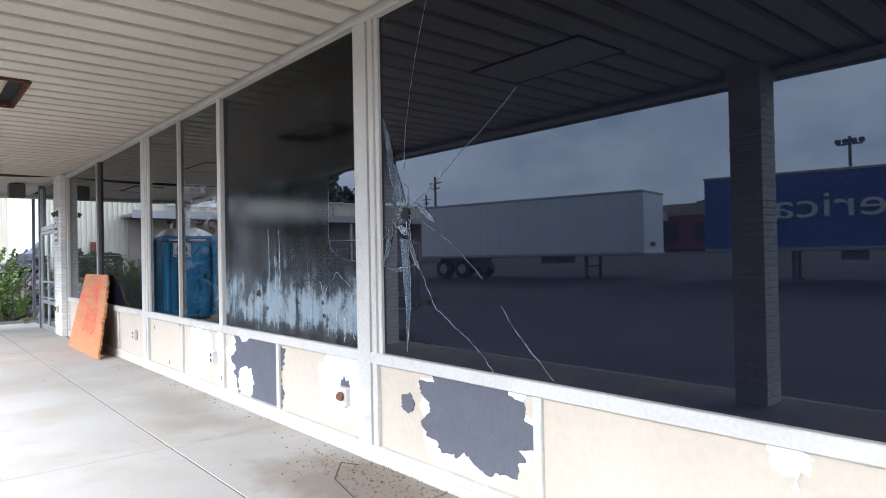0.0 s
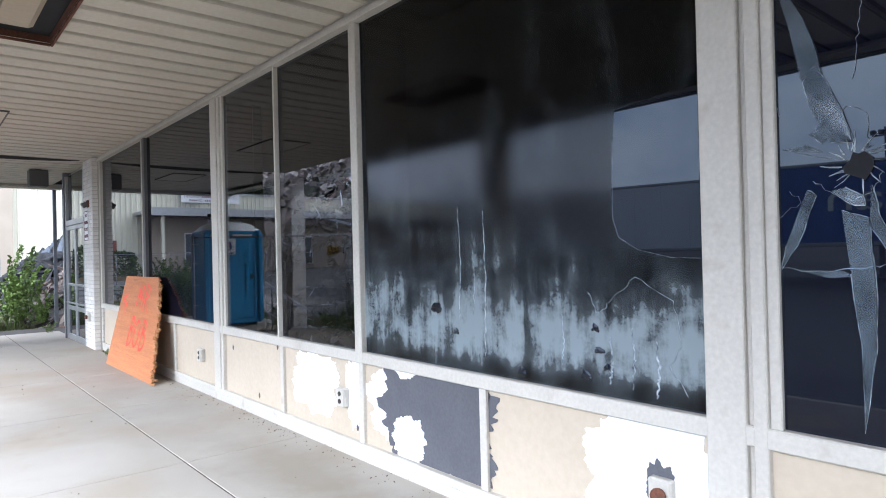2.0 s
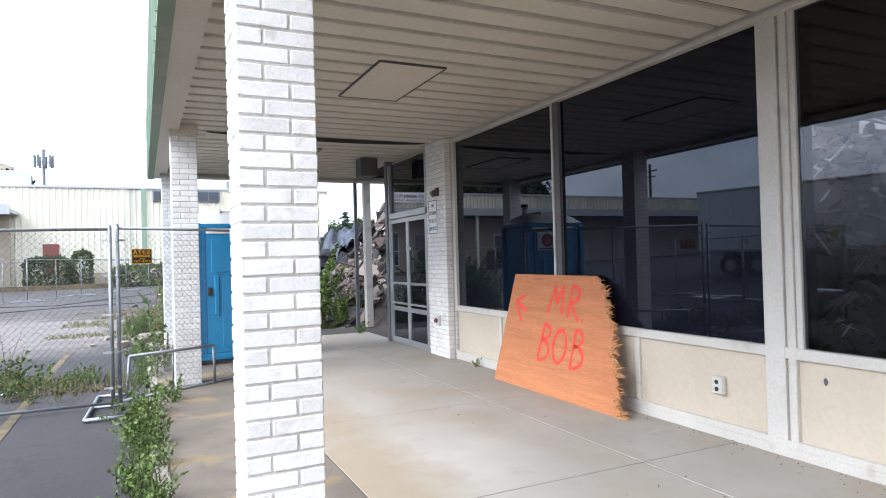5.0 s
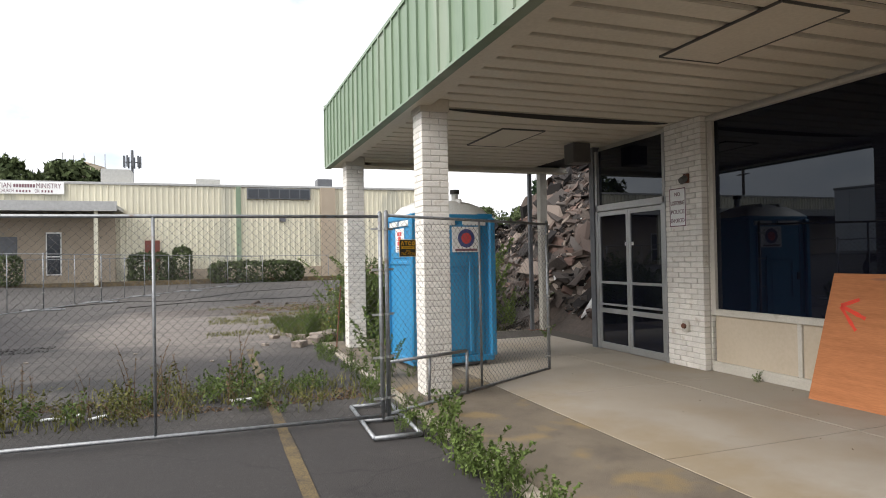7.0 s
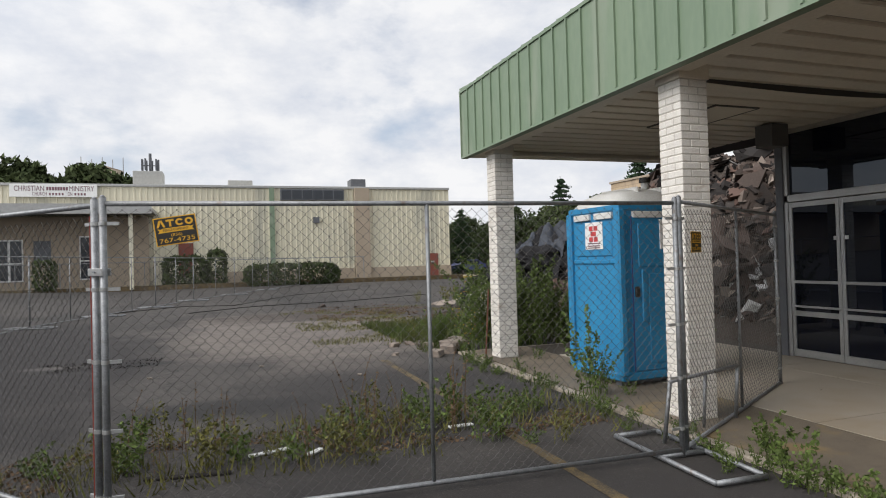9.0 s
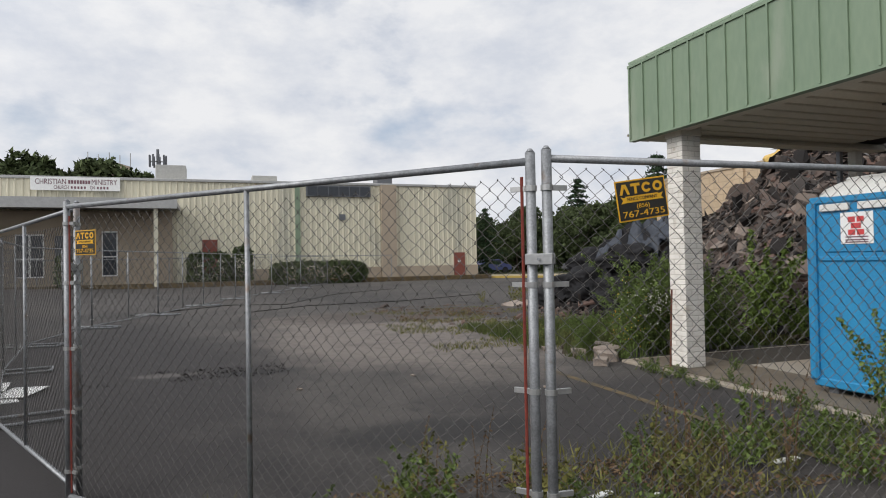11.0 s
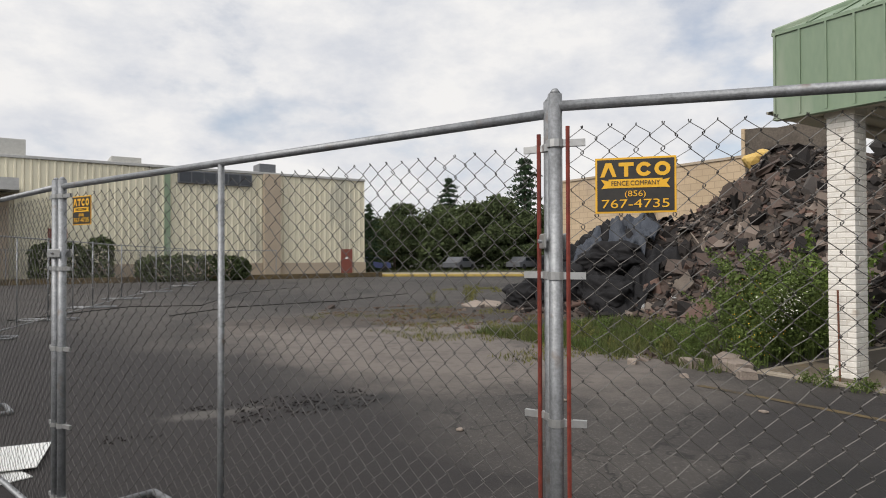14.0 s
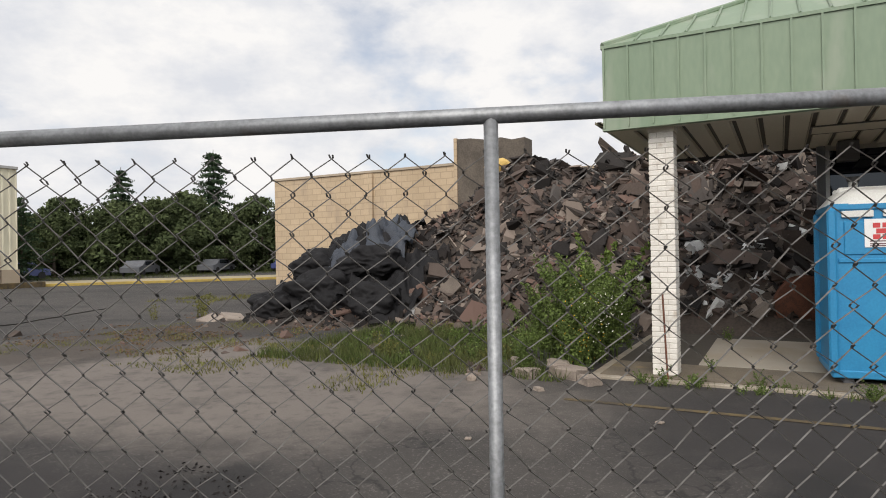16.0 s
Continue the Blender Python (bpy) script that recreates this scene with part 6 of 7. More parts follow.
for x, y, s in ((-0.2, 32.0, 0.6), (0.4, 32.6, 0.6), (-0.9, 33, 0.4)):
    weed("yellow", x, y, s * 2.4, pr.uniform(0, 360), "tall yellow-green weed at the end of the heap")
for x, y in ((-4.2, 19.6), (-3.3, 19.2), (-3.9, 18.6), (-4.15, 17.6), (-4.1, 16.6), (-3.6, 16.6)):
    weed("mid", x, y, pr.uniform(0.3, 0.55), pr.uniform(0, 360), "leafy weed growing against the walkway edge", z=0.14 if x > -3.93 else None)
for x, y, s, r in ((-3.98, 16.72, 0.95, 40), (-3.8, 16.80, 0.55, 250)):
    weed("tall", x, y, s, r, "tall leafy weed growing up before the blue toilet", z=0.12)
for k in range(9):
    weed("mid", -6.6 + 1.9 * pr.random(), 16.5 + pr.gauss(0, 0.2), pr.uniform(0.4, 0.7), pr.uniform(0, 360), "green weed clump growing through cracked asphalt")
weed("low", -0.1, 14.6, 0.4, 30, "small weed tuft at the foot of the shop front", z=SLAB)
weed("low", -0.2, 19.2, 0.7, 30, "small weed tuft at the canopy end", z=SLAB)


for nm, lab, mt, cx, cy, cz, sx, sz, n, q in (("flowers", "small white wild flowers in the bush by the column", M_FLOWER, -3.5, 20.55, 0.95, 0.16, 0.16, 260, 0.014),
                                              ("flowers", "small yellow wild flowers on tall stems by the column", M_SIGNY, -3.75, 20.75, 0.75, 0.14, 0.3, 120, 0.010)):
    rng = np.random.default_rng(n)
    v, f = quads(rng, np.array((cx, cy, cz)) + rng.normal(size=(n, 3)) * np.array((sx, sx, sz)), q, 0.2)
    tagged(pydata(nm, v.tolist(), f.tolist(), mt), lab, "flowers", "", "stuff")


def grass(name, n, lim, h, material, label, seed, mask=None):
    rng = np.random.default_rng(seed)
    x, y = rng.uniform(lim[0], lim[1], n * 3), rng.uniform(lim[2], lim[3], n * 3)
    keep = np.array([noise.noise(Vector((a * 0.8, b * 0.8, seed))) + 0.5 * noise.noise(Vector((a * 2.5, b * 2.5, seed))) > (mask or -0.1) for a, b in zip(x, y)])
    x, y = x[keep][:n], y[keep][:n]
    n = len(x)
    z = np.array([ground_z(a, b) for a, b in zip(x, y)])
    a = rng.uniform(0, 6.3, n)
    hh = h * rng.uniform(0.4, 1.2, n)
    lx, ly = rng.normal(size=n) * hh * 0.4, rng.normal(size=n) * hh * 0.4
    wv = 0.006 + 0.004 * rng.random(n)
    p0 = np.stack([x - np.cos(a) * wv, y - np.sin(a) * wv, z], 1)
    p1 = np.stack([x + np.cos(a) * wv, y + np.sin(a) * wv, z], 1)
    p2 = np.stack([x + lx, y + ly, z + hh], 1)
    v = np.stack([p0, p1, p2], 1).reshape(-1, 3)
    f = np.arange(3 * n).reshape(-1, 3)
    return tagged(pydata(name, v.tolist(), f.tolist(), material), label, "grass", "", "stuff")


grass("grass", 14000, (-4.5, 0.2, 20.8, 26.0), 0.18, M_GRASS, "rough green grass in front of the rubble heap", 31, 0.0)
grass("grass", 2600, (-6.0, -3.0, 21.6, 28.0), 0.07, M_LEAFY, "thin yellowed grass fringe before the heap", 37, 0.05)
grass("grass", 3600, (-6.0, 0.5, 25.5, 31.5), 0.05, M_LEAFY, "thin yellowed grass over the dirt strip", 32, 0.08)
grass("grass", 400, (-4.22, -3.94, 9.4, 15.3), 0.15, M_GRASS, "long green grass along the walkway seam", 35, 0.0)
grass("grass", 1100, (-9.6, -4.2, 15.6, 17.2), 0.13, M_LEAFY, "thin yellowed grass in the asphalt cracks", 33, 0.0)
grass("grass", 550, (-4.25, -3.95, 9.0, 20.0), 0.12, M_GRASS, "grass in the seam beside the walkway", 34, -0.4)
grass("grass", 1500, (3.5, 7.5, 36.5, 39.5), 0.12, M_LEAFY, "yellowed grass patch on the far lot", 36, -0.1)
grass("grass", 9000, (12, 60, 61, 74), 0.3, M_GRASS, "far grass verge before the trees", 35, -0.6)
# dirt strip across the lot before the heap
rng = np.random.default_rng(8)
for nm, lab, n, lim, mt, s in (("dirt_litter", "brown dirt and leaf litter spread over the asphalt", 3200, (-5.2, 1.0, 27.0, 32.5), M_DRY, 0.024),
                               ("dirt_litter", "brown leaf litter below the weeds", 2200, (-9.4, -4.3, 15.9, 16.9), M_DRY, 0.02),
                               ("dirt_litter", "loose black grit patch on the asphalt", 420, (-11.2, -8.6, 21.7, 22.6), M_RUBD, 0.018)):
    x, y = rng.uniform(lim[0], lim[1], n * 2), rng.uniform(lim[2], lim[3], n * 2)
    keep = np.array([noise.noise(Vector((a * 0.5, b * 0.9, 4))) > 0.0 for a, b in zip(x, y)])
    x, y = x[keep][:n], y[keep][:n]
    z = np.array([ground_z(a, b) for a, b in zip(x, y)]) + 0.01
    v, f = quads(rng, np.stack([x, y, z], 1), s, 0.5)
    v[:, 2] = np.clip(v[:, 2], np.repeat(z, 4) - 0.006, np.repeat(z, 4) + 0.02)
    tagged(pydata(nm, v.tolist(), f.tolist(), mt), lab, "litter", "", "stuff")
# pale sheets of board lying by the fence corner
for k, (x, y, r) in enumerate(((-12.0, 21.25, 20), (-12.35, 21.7, 55), (-11.75, 21.65, 80), (-12.5, 21.3, 10), (-12.15, 21.95, 100))):
    bm = box(bmesh.new(), -0.32, 0.32, -0.2, 0.2, 0.004 + 0.012 * k, 0.012 + 0.012 * k, bev=0.002)
    for v in bm.verts:
        v.co.z += 0.006 * max(0, noise.noise(v.co * 3 + Vector((k, 0, 0))))
    o = tagged(finish("board_scrap", bm, M_WHITE), "pale broken board sheet lying on the asphalt", "board", "board scraps by the fence")
    o.matrix_world = pose(x, y, ground_z(x, y), 0, 0, r)
for k, (x, y, r, s) in enumerate(((-7.3, 16.25, 12, 0.17), (-6.95, 16.1, 40, 0.09), (-5.6, 16.35, 5, 0.12), (-7.9, 15.9, -8, 0.3), (-8.6, 20.5, 30, 0.03), (-5.9, 19.4, 70, 0.035), (-7.1, 20.8, 20, 0.025))):
    bm = box(bmesh.new(), -s, s, -0.028, 0.028, 0.003, 0.022, bev=0.005)
    for v in bm.verts:
        v.co.y += 0.03 * noise.noise(Vector((v.co.x * 4, k, 0)))
    o = tagged(finish("litter_scrap", bm, M_WHITE if k < 3 else M_RUBD if k == 3 else M_RUBL), "white plastic scrap lying on the asphalt" if k < 3 else "small pale grey scrap lying on the asphalt" if k > 3 else "dark timber offcut lying on the asphalt", "litter", "scraps on the lot")
    o.matrix_world = pose(x, y, ground_z(x, y), 0, 0, r)

rb = thing("rebar_rod", "thin rusty rod leaning against the brick column", "rod", at=(-3.95, 19.62, 0.12))
part("rod", tubes(((0, 0, 0), (0.10, 0.06, 1.05), 0.012), n=6), M_RUST, rb)


def cable(pts, r, label):
    """A cable lying slack on the ground."""
    fine = []
    for (a, b), (c, d) in zip(pts, pts[1:]):
        for k in range(8):
            t = k / 8
            x, y = a + (c - a) * t, b + (d - b) * t
            x += 0.12 * noise.noise(Vector((x, y, 2)))
            y += 0.22 * noise.noise(Vector((x * 0.9, y * 0.9, 7)))
            fine.append((x, y, ground_z(x, y) + r))
    cu = bpy.data.curves.new("cable", "CURVE")
    cu.dimensions, cu.bevel_depth, cu.bevel_resolution = "3D", r, 1
    sp = cu.splines.new("POLY")
    sp.points.add(len(fine) - 1)
    for q, p in zip(sp.points, fine):
        q.co = (*p, 1)
    cu.materials.append(M_BLACK)
    return tagged(new("cable", cu), label, "cable", "cables on the lot")


CBL = "black cable lying slack across the asphalt"
cable([(-12.0, 34.0), (-9.0, 37.0), (-7.2, 36.2), (-4.5, 42.0), (0.0, 46.0)], 0.016, CBL)
cable([(-8.6, 33.0), (-6.6, 35.0), (-3.0, 35.5), (1.5, 38.0)], 0.016, CBL)
cable([(-0.55, 4.2), (-0.42, 4.7), (-0.2, 4.95), (-0.12, 4.8)], 0.003, "thin grey cable end lying at the mullion foot").location.z = 0.05


# ---- cream hall across the lot ----
YB = 60.3
hall = thing("hall_building", "long cream metal-sided hall across the car park", "building")
vs, fs = [], []
x = -60.0
prof = []
while x < 10.3:
    prof += [(x, YB), (x + 0.20, YB), (x + 0.24, YB - 0.06), (x + 0.32, YB - 0.06), (x + 0.36, YB)]
    x += 0.40
prof = [p for p in prof if p[0] <= 10.3] + [(10.3, YB)]
for px, py in prof:
    vs += [(px, py, 0.1), (px, py, 7.4)]
fs = [(2 * k, 2 * k + 2, 2 * k + 3, 2 * k + 1) for k in range(len(prof) - 1)]
pydata("siding", vs, fs, M_SIDING, hall, "cream ribbed metal siding")
part("body", boxes((-60, 10.28, YB + 0.05, YB + 30, 0, 7.38)), M_SIDING, hall)
part("roof_edge", boxes((-60, 10.32, YB - 0.15, YB + 0.3, 7.36, 7.54), bev=0.02), M_ROOFUNIT, hall)
part("base_wall", boxes((-9.5, 2.3, YB - 0.16, YB, 0, 1.15), (3.5, 8.2, YB - 0.16, YB, 0, 1.15), (9.3, 10.32, YB - 0.16, YB, 0, 1.15)), M_TANBASE, hall, "tan stucco base wall")
part("pilaster", boxes((2.35, 3.5, YB - 0.45, YB, 0, 7.4)), M_TANBASE, hall, "tan stucco pilaster")
part("downspout", boxes((-4.1, -3.75, YB - 0.2, YB - 0.06, 0.2, 7.4)), M_GREEN, hall, "pale green downspout")
d = part("side_door", boxes((8.3, 9.22, YB - 0.12, YB - 0.05, 0.05, 2.15), bev=0.01), M_REDDOOR, hall, "brick red steel door")
part("door_notice", boxes((8.6, 8.85, YB - 0.14, YB - 0.122, 1.4, 1.55)), M_WHITE, d)
d = part("side_door", boxes((-10.5, -9.5, YB - 0.12, YB - 0.05, 0.9, 3.3), bev=0.01), M_REDDOOR, hall, "dark red door")
part("window_strip", boxes((-3.3, 1.55, YB - 0.22, YB - 0.05, 6.45, 7.3), bev=0.02), M_DKMETAL, hall, "dark grey window strip")
for k in range(6):
    part("pane", boxes((-3.2 + 0.79 * k, -2.49 + 0.79 * k, YB - 0.24, YB - 0.22, 6.53, 7.2)), M_DKWIN, hall)
part("wall_vent", boxes((-0.85, -0.4, YB - 0.2, YB - 0.05, 4.7, 5.15), bev=0.01), M_DKMETAL, hall, "small dark wall vent")
for nm, lim, mt in (("roof_unit", (-7.0, -5.2, 62, 64, 7.4, 8.15), M_ROOFUNIT), ("roof_unit", (-13.6, -11.6, 62, 64, 7.4, 8.75), M_ROOFUNIT), ("roof_unit", (2.2, 3.4, 60.6, 62, 7.4, 8.2), M_DKMETAL)):
    part(nm, boxes(lim, bev=0.03), mt, hall)
# porch on the older end
part("porch_wall", boxes((-60, -12.4, YB - 0.5, YB - 0.2, 0.2, 5.2)), M_TANBASE, hall, "brown stucco wall below the porch")
part("porch_roof", boxes((-60, -11.9, YB - 3.4, YB, 5.35, 5.6), (-60, -11.9, YB - 3.55, YB - 3.4, 5.2, 5.85)), M_ROOFUNIT, hall, "pale flat porch roof")
for x in (-13.2, -23.0, -33.0):
    part("porch_column", boxes((x - 0.12, x + 0.12, YB - 3.3, YB - 3.06, 0.2, 5.35)), M_SIDING, hall)
for x, z0, z1, wd in ((-21.6, 0.9, 3.7, 1.6), (-16.7, 0.9, 3.9, 0.95), (-28, 0.9, 3.6, 1.8), (-36, 0.9, 3.6, 1.8)):
    wdw = part("window", boxes((x, x + wd, YB - 0.58, YB - 0.5, z0, z1), bev=0.01), M_WHITE, hall, "white-framed glass door or window")
    nn = 2 if wd > 1 else 1
    for k in range(nn):
        part("pane", boxes((x + 0.08 + k * wd / nn, x + (k + 1) * wd / nn - 0.08, YB - 0.61, YB - 0.58, z0 + (z1 - z0) * 0.45, z1 - 0.1)), M_DKWIN, wdw)
        part("pane", boxes((x + 0.08 + k * wd / nn, x + (k + 1) * wd / nn - 0.08, YB - 0.61, YB - 0.58, z0 + 0.1, z0 + (z1 - z0) * 0.42)), M_DKWIN, wdw)
part("notice_frame", boxes((-19.4, -18.4, YB - 0.56, YB - 0.5, 2.2, 3.6)), M_DKMETAL, hall)
cs = thing("church_sign", "long white sign board with faded purple lettering on the hall", "sign", at=(-18.2, YB - 0.25, 7.0))
part("board", boxes((-2.6, 2.6, -0.06, 0.0, -0.42, 0.45), bev=0.02), M_WHITE, cs)
FACE = pose(0, 0, 0, 90, 0, 0)
text_mesh("lettering", "CHRISTIAN", 0.5, M_GREYINK, cs, Matrix.Translation((-1.45, -0.07, 0.14)) @ FACE, width=1.75)
text_mesh("lettering", "MINISTRY", 0.5, M_GREYINK, cs, Matrix.Translation((1.65, -0.07, 0.14)) @ FACE, width=1.5)
for k in range(8):
    part("print", boxes((-0.45 + 0.165 * k, -0.33 + 0.165 * k, -0.075, -0.06, 0.03, 0.26)), M_GREYINK, cs)
text_mesh("lettering", "CHURCH", 0.34, M_GREYINK, cs, Matrix.Translation((-0.85, -0.07, -0.22)) @ FACE, width=0.85)
text_mesh("lettering", "ON", 0.34, M_GREYINK, cs, Matrix.Translation((0.95, -0.07, -0.22)) @ FACE, width=0.26)
for k in (0, 1, 2, 3, 4, 8, 9, 10, 11):
    part("print", boxes((-0.3 + 0.19 * k, -0.2 + 0.19 * k, -0.075, -0.06, -0.3, -0.14)), M_GREYINK, cs)
# low fence, kerb and hedges in front of the hall
structure(finish("kerb_far", boxes((-60, 10.2, 57.2, 57.45, 0.05, 0.42), bev=0.02), M_YEL), "worn yellow-painted kerb before the hall", "kerb")
for (x0, y0), (x1, y1) in (((10.4, 57.6), (30.0, 42.0)),):
    o = finish("kerb_far", boxes((0, math.hypot(x1 - x0, y1 - y0), -0.12, 0.12, 0, 0.18), bev=0.02), M_KERBY)
    o.matrix_world = pose(x0, y0, 0.09, 0, 0, math.degrees(math.atan2(y1 - y0, x1 - x0)))
    structure(o, "worn yellow-painted kerb at the lot's edge", "kerb")
    o = finish("pavement_far", boxes((-1.5, math.hypot(x1 - x0, y1 - y0) + 14, 0.12, 5.5, 0, 0.17)), M_PALEDIRT)
    o.matrix_world = pose(x0, y0, 0.09, 0, 0, math.degrees(math.atan2(y1 - y0, x1 - x0)))
    structure(o, "pale dusty strip of ground beyond the yellow kerb", "pavement")
ff = thing("rail_fence", "thin grey rail fence in front of the hall", "fence")
for z in (0.25, 2.0):
    part("rail", tubes(((-40, 57.9, z), (2.5, 57.9, z), 0.025), n=6), M_GALV, ff)
pm = None
for k in range(18):
    x = -40 + 2.5 * k
    o = part("post", tubes(((0, 0, 0.1), (0, 0, 2.05), 0.03), n=6), M_GALV, ff) if pm is None else new("post", pm)
    pm = o.data
    o.parent = ff
    o.location = (x, 57.9, 0)
wire_mesh("wire_mesh", 42.5, 0.3, 1.98, 0.17, 0.003, ff).location = (-40, 57.9, 0)


def leaf_block(name, label, lim, n, size, material, cat, seed, top=0.15):
    rng = np.random.default_rng(seed)
    x0, x1, y0, y1, z0, z1 = lim
    u = rng.uniform(-1, 1, (n, 3))
    k = np.maximum(np.abs(u).max(1), 1e-6)
    u = u / k[:, None] * (1 - 0.25 * rng.random(n) ** 2)[:, None]
    r = (np.abs(u) ** 4).sum(1) ** 0.25
    u = u / np.maximum(r, 1e-6)[:, None] * np.minimum(r, 1.0)[:, None]
    p = np.array((x0 + x1, y0 + y1, z0 + z1)) / 2 + u * np.array((x1 - x0, y1 - y0, z1 - z0)) / 2
    p += rng.normal(size=p.shape) * top * 0.4
    p[:, 2] = np.maximum(p[:, 2], z0)
    v, f = quads(rng, p, size)
    v[:, 2] = np.maximum(v[:, 2], z0 - 0.02)
    return tagged(pydata(name, v.tolist(), f.tolist(), material), label, cat)


leaf_block("hedge", "clipped dark green hedge before the hall", (-6.1, 0.5, 56.6, 58.2, 0.1, 1.6), 5000, 0.13, M_TREE, "hedge", 1)
leaf_block("shrub", "rounded dark green shrub before the hall", (-11.4, -8.6, 57.6, 59.2, 0.1, 2.3), 2600, 0.13, M_TREE, "shrub", 2)
leaf_block("shrub", "upright dark green shrub before the hall", (-8.5, -7.3, 57.6, 58.8, 0.1, 2.7), 1300, 0.13, M_TREE, "shrub", 3)
leaf_block("shrub", "small dark green shrub before the porch", (-18.8, -17.6, 56.6, 57.8, 0.3, 2.2), 900, 0.12, M_TREE, "shrub", 4)
leaf_block("shrub", "small dark green shrub before the porch", (-25.6, -24.2, 56.6, 57.8, 0.4, 2.0), 900, 0.12, M_TREE, "shrub", 5)


# ---- tan block building ----
def block_mat():
    m = mat("tan_block_wall", (0.52, 0.40, 0.27), (0.46, 0.35, 0.23), 0.9, scale=0.7, fine=18, bump=0.2, spot=(0.40, 0.31, 0.22), spot_scale=0.5, stretch=(1, 1, 0.4))
    n, l = m.node_tree.nodes, m.node_tree.links
    geo = n.new("ShaderNodeNewGeometry")
    sep = n.new("ShaderNodeSeparateXYZ")
    cmb = n.new("ShaderNodeCombineXYZ")
    l.new(geo.outputs["Position"], sep.inputs[0])
    l.new(sep.outputs["Y"], cmb.inputs["X"])
    l.new(sep.outputs["Z"], cmb.inputs["Y"])
    b = n.new("ShaderNodeTexBrick")
    b.inputs["Scale"].default_value = 1.0
    b.inputs["Brick Width"].default_value, b.inputs["Row Height"].default_value, b.inputs["Mortar Size"].default_value = 0.61, 0.305, 0.02
    b.inputs["Color1"].default_value, b.inputs["Color2"].default_value, b.inputs["Mortar"].default_value = (1, 1, 1, 1), (0.9, 0.9, 0.9, 1), (0.74, 0.74, 0.74, 1)
    l.new(cmb.outputs[0], b.inputs["Vector"])
    p = n["Principled BSDF"]
    src = p.inputs["Base Color"].links[0].from_socket
    mx = n.new("ShaderNodeMix")
    mx.data_type, mx.blend_type = "RGBA", "MULTIPLY"
    mx.inputs["Factor"].default_value = 1
    l.new(src, mx.inputs["A"])
    l.new(b.outputs["Color"], mx.inputs["B"])
    l.new(mx.outputs["Result"], p.inputs["Base Color"])
    return m


M_BLOCK = block_mat()
M_DARKBLK = mat("dark_brown_block", (0.13, 0.108, 0.086), (0.075, 0.062, 0.05), 0.92, scale=1.5, fine=14, bump=0.3)
tan = thing("block_building", "tan concrete-block building half torn down behind the heap", "building")
part("wall", boxes((14.0, 14.4, 31.4, 42.55, 0, 5.75), (14.4, 34, 42.15, 42.55, 0, 5.75)), M_BLOCK, tan)
part("coping", boxes((13.93, 14.45, 31.4, 42.63, 5.75, 5.86), (14.45, 34, 42.1, 42.63, 5.75, 5.86)), M_TANBASE, tan)
part("pier", boxes((13.85, 14.6, 36.1, 36.6, 0, 5.7)), M_BLOCK, tan)
bm = bmesh.new()
ring = [bm.verts.new((13.62, y, z)) for y, z in ((28.0, 0), (31.25, 0), (31.25, 6.86), (30.6, 6.84), (29.9, 6.72), (29.1, 6.74), (28.6, 6.6), (28.0, 6.64))]
f = bm.faces.new(ring)
r = bmesh.ops.extrude_face_region(bm, geom=[f])
bmesh.ops.translate(bm, verts=[v for v in r["geom"] if isinstance(v, bmesh.types.BMVert)], vec=(0.9, 0, 0))
bmesh.ops.recalc_face_normals(bm, faces=bm.faces)
part("stub_wall", bm, M_DARKBLK, tan, "taller broken stub wall, dark grey-brown")
part("stub_end", boxes((13.56, 14.55, 31.25, 31.4, 0, 6.9)), M_BLOCK, tan, "pale end strip of the stub wall")
part("rear_wall", boxes((14.6, 15.0, 6.0, 28.0, 0, 5.2), (14.5, 15.1, 6.0, 28.0, 5.2, 5.3)), M_BLOCK, tan)
for y, z in ((20.8, 5.6), (18.5, 5.9), (17.0, 6.2)):
    part("broken_slab", boxes((13.9, 15.2, y - 0.9, y + 0.7, 3.2, z - 0.5)), M_TANBASE, tan)
part("leaning_beam", tubes(((9.4, 19.0, 4.2), (11.0, 18.3, 7.2), 0.12), n=6), M_DKMETAL, tan)


# ---- trees ----
def tree_meshes(seed, h, r, leaves, size, base):
    rng = np.random.default_rng(seed)
    bm = bmesh.new()
    tube(bm, (0, 0, -0.1), (0.1, 0.05, h * 0.55), 0.028 * h, 8, 0.014 * h)
    cl = []
    for k in range(60):
        a = rng.uniform(0, 6.3)
        t = rng.uniform(base, 1.0)
        rad = r * math.sin(math.pi * min(0.96, 0.18 + 0.80 * (t - base) / (1 - base))) ** 0.7 * rng.uniform(0.45, 1.0)
        c = np.array((math.cos(a) * rad, math.sin(a) * rad, h * t * 0.95))
        cl.append((c, r * rng.uniform(0.12, 0.32)))
        if k < 12:
            z0 = h * rng.uniform(0.22, 0.5)
            tube(bm, (0, 0, z0), tuple(c), 0.008 * h, 5, 0.003 * h)
    n = leaves // len(cl)
    P = []
    for c, s in cl:
        d = rng.normal(size=(n, 3))
        d /= np.linalg.norm(d, axis=1)[:, None]
        P.append(c + d * (s * rng.uniform(0.2, 1.15, n) ** 0.5)[:, None] * np.array((1, 1, 0.75)))
    v, f = quads(rng, np.concatenate(P), size)
    me = bpy.data.meshes.new("crown")
    me.from_pydata(v.tolist(), [], f.tolist())
    me.materials.append(M_TREE)
    tm = bpy.data.meshes.new("trunk")
    bm.to_mesh(tm)
    bm.free()
    tm.materials.append(M_BARK)
    return tm, me


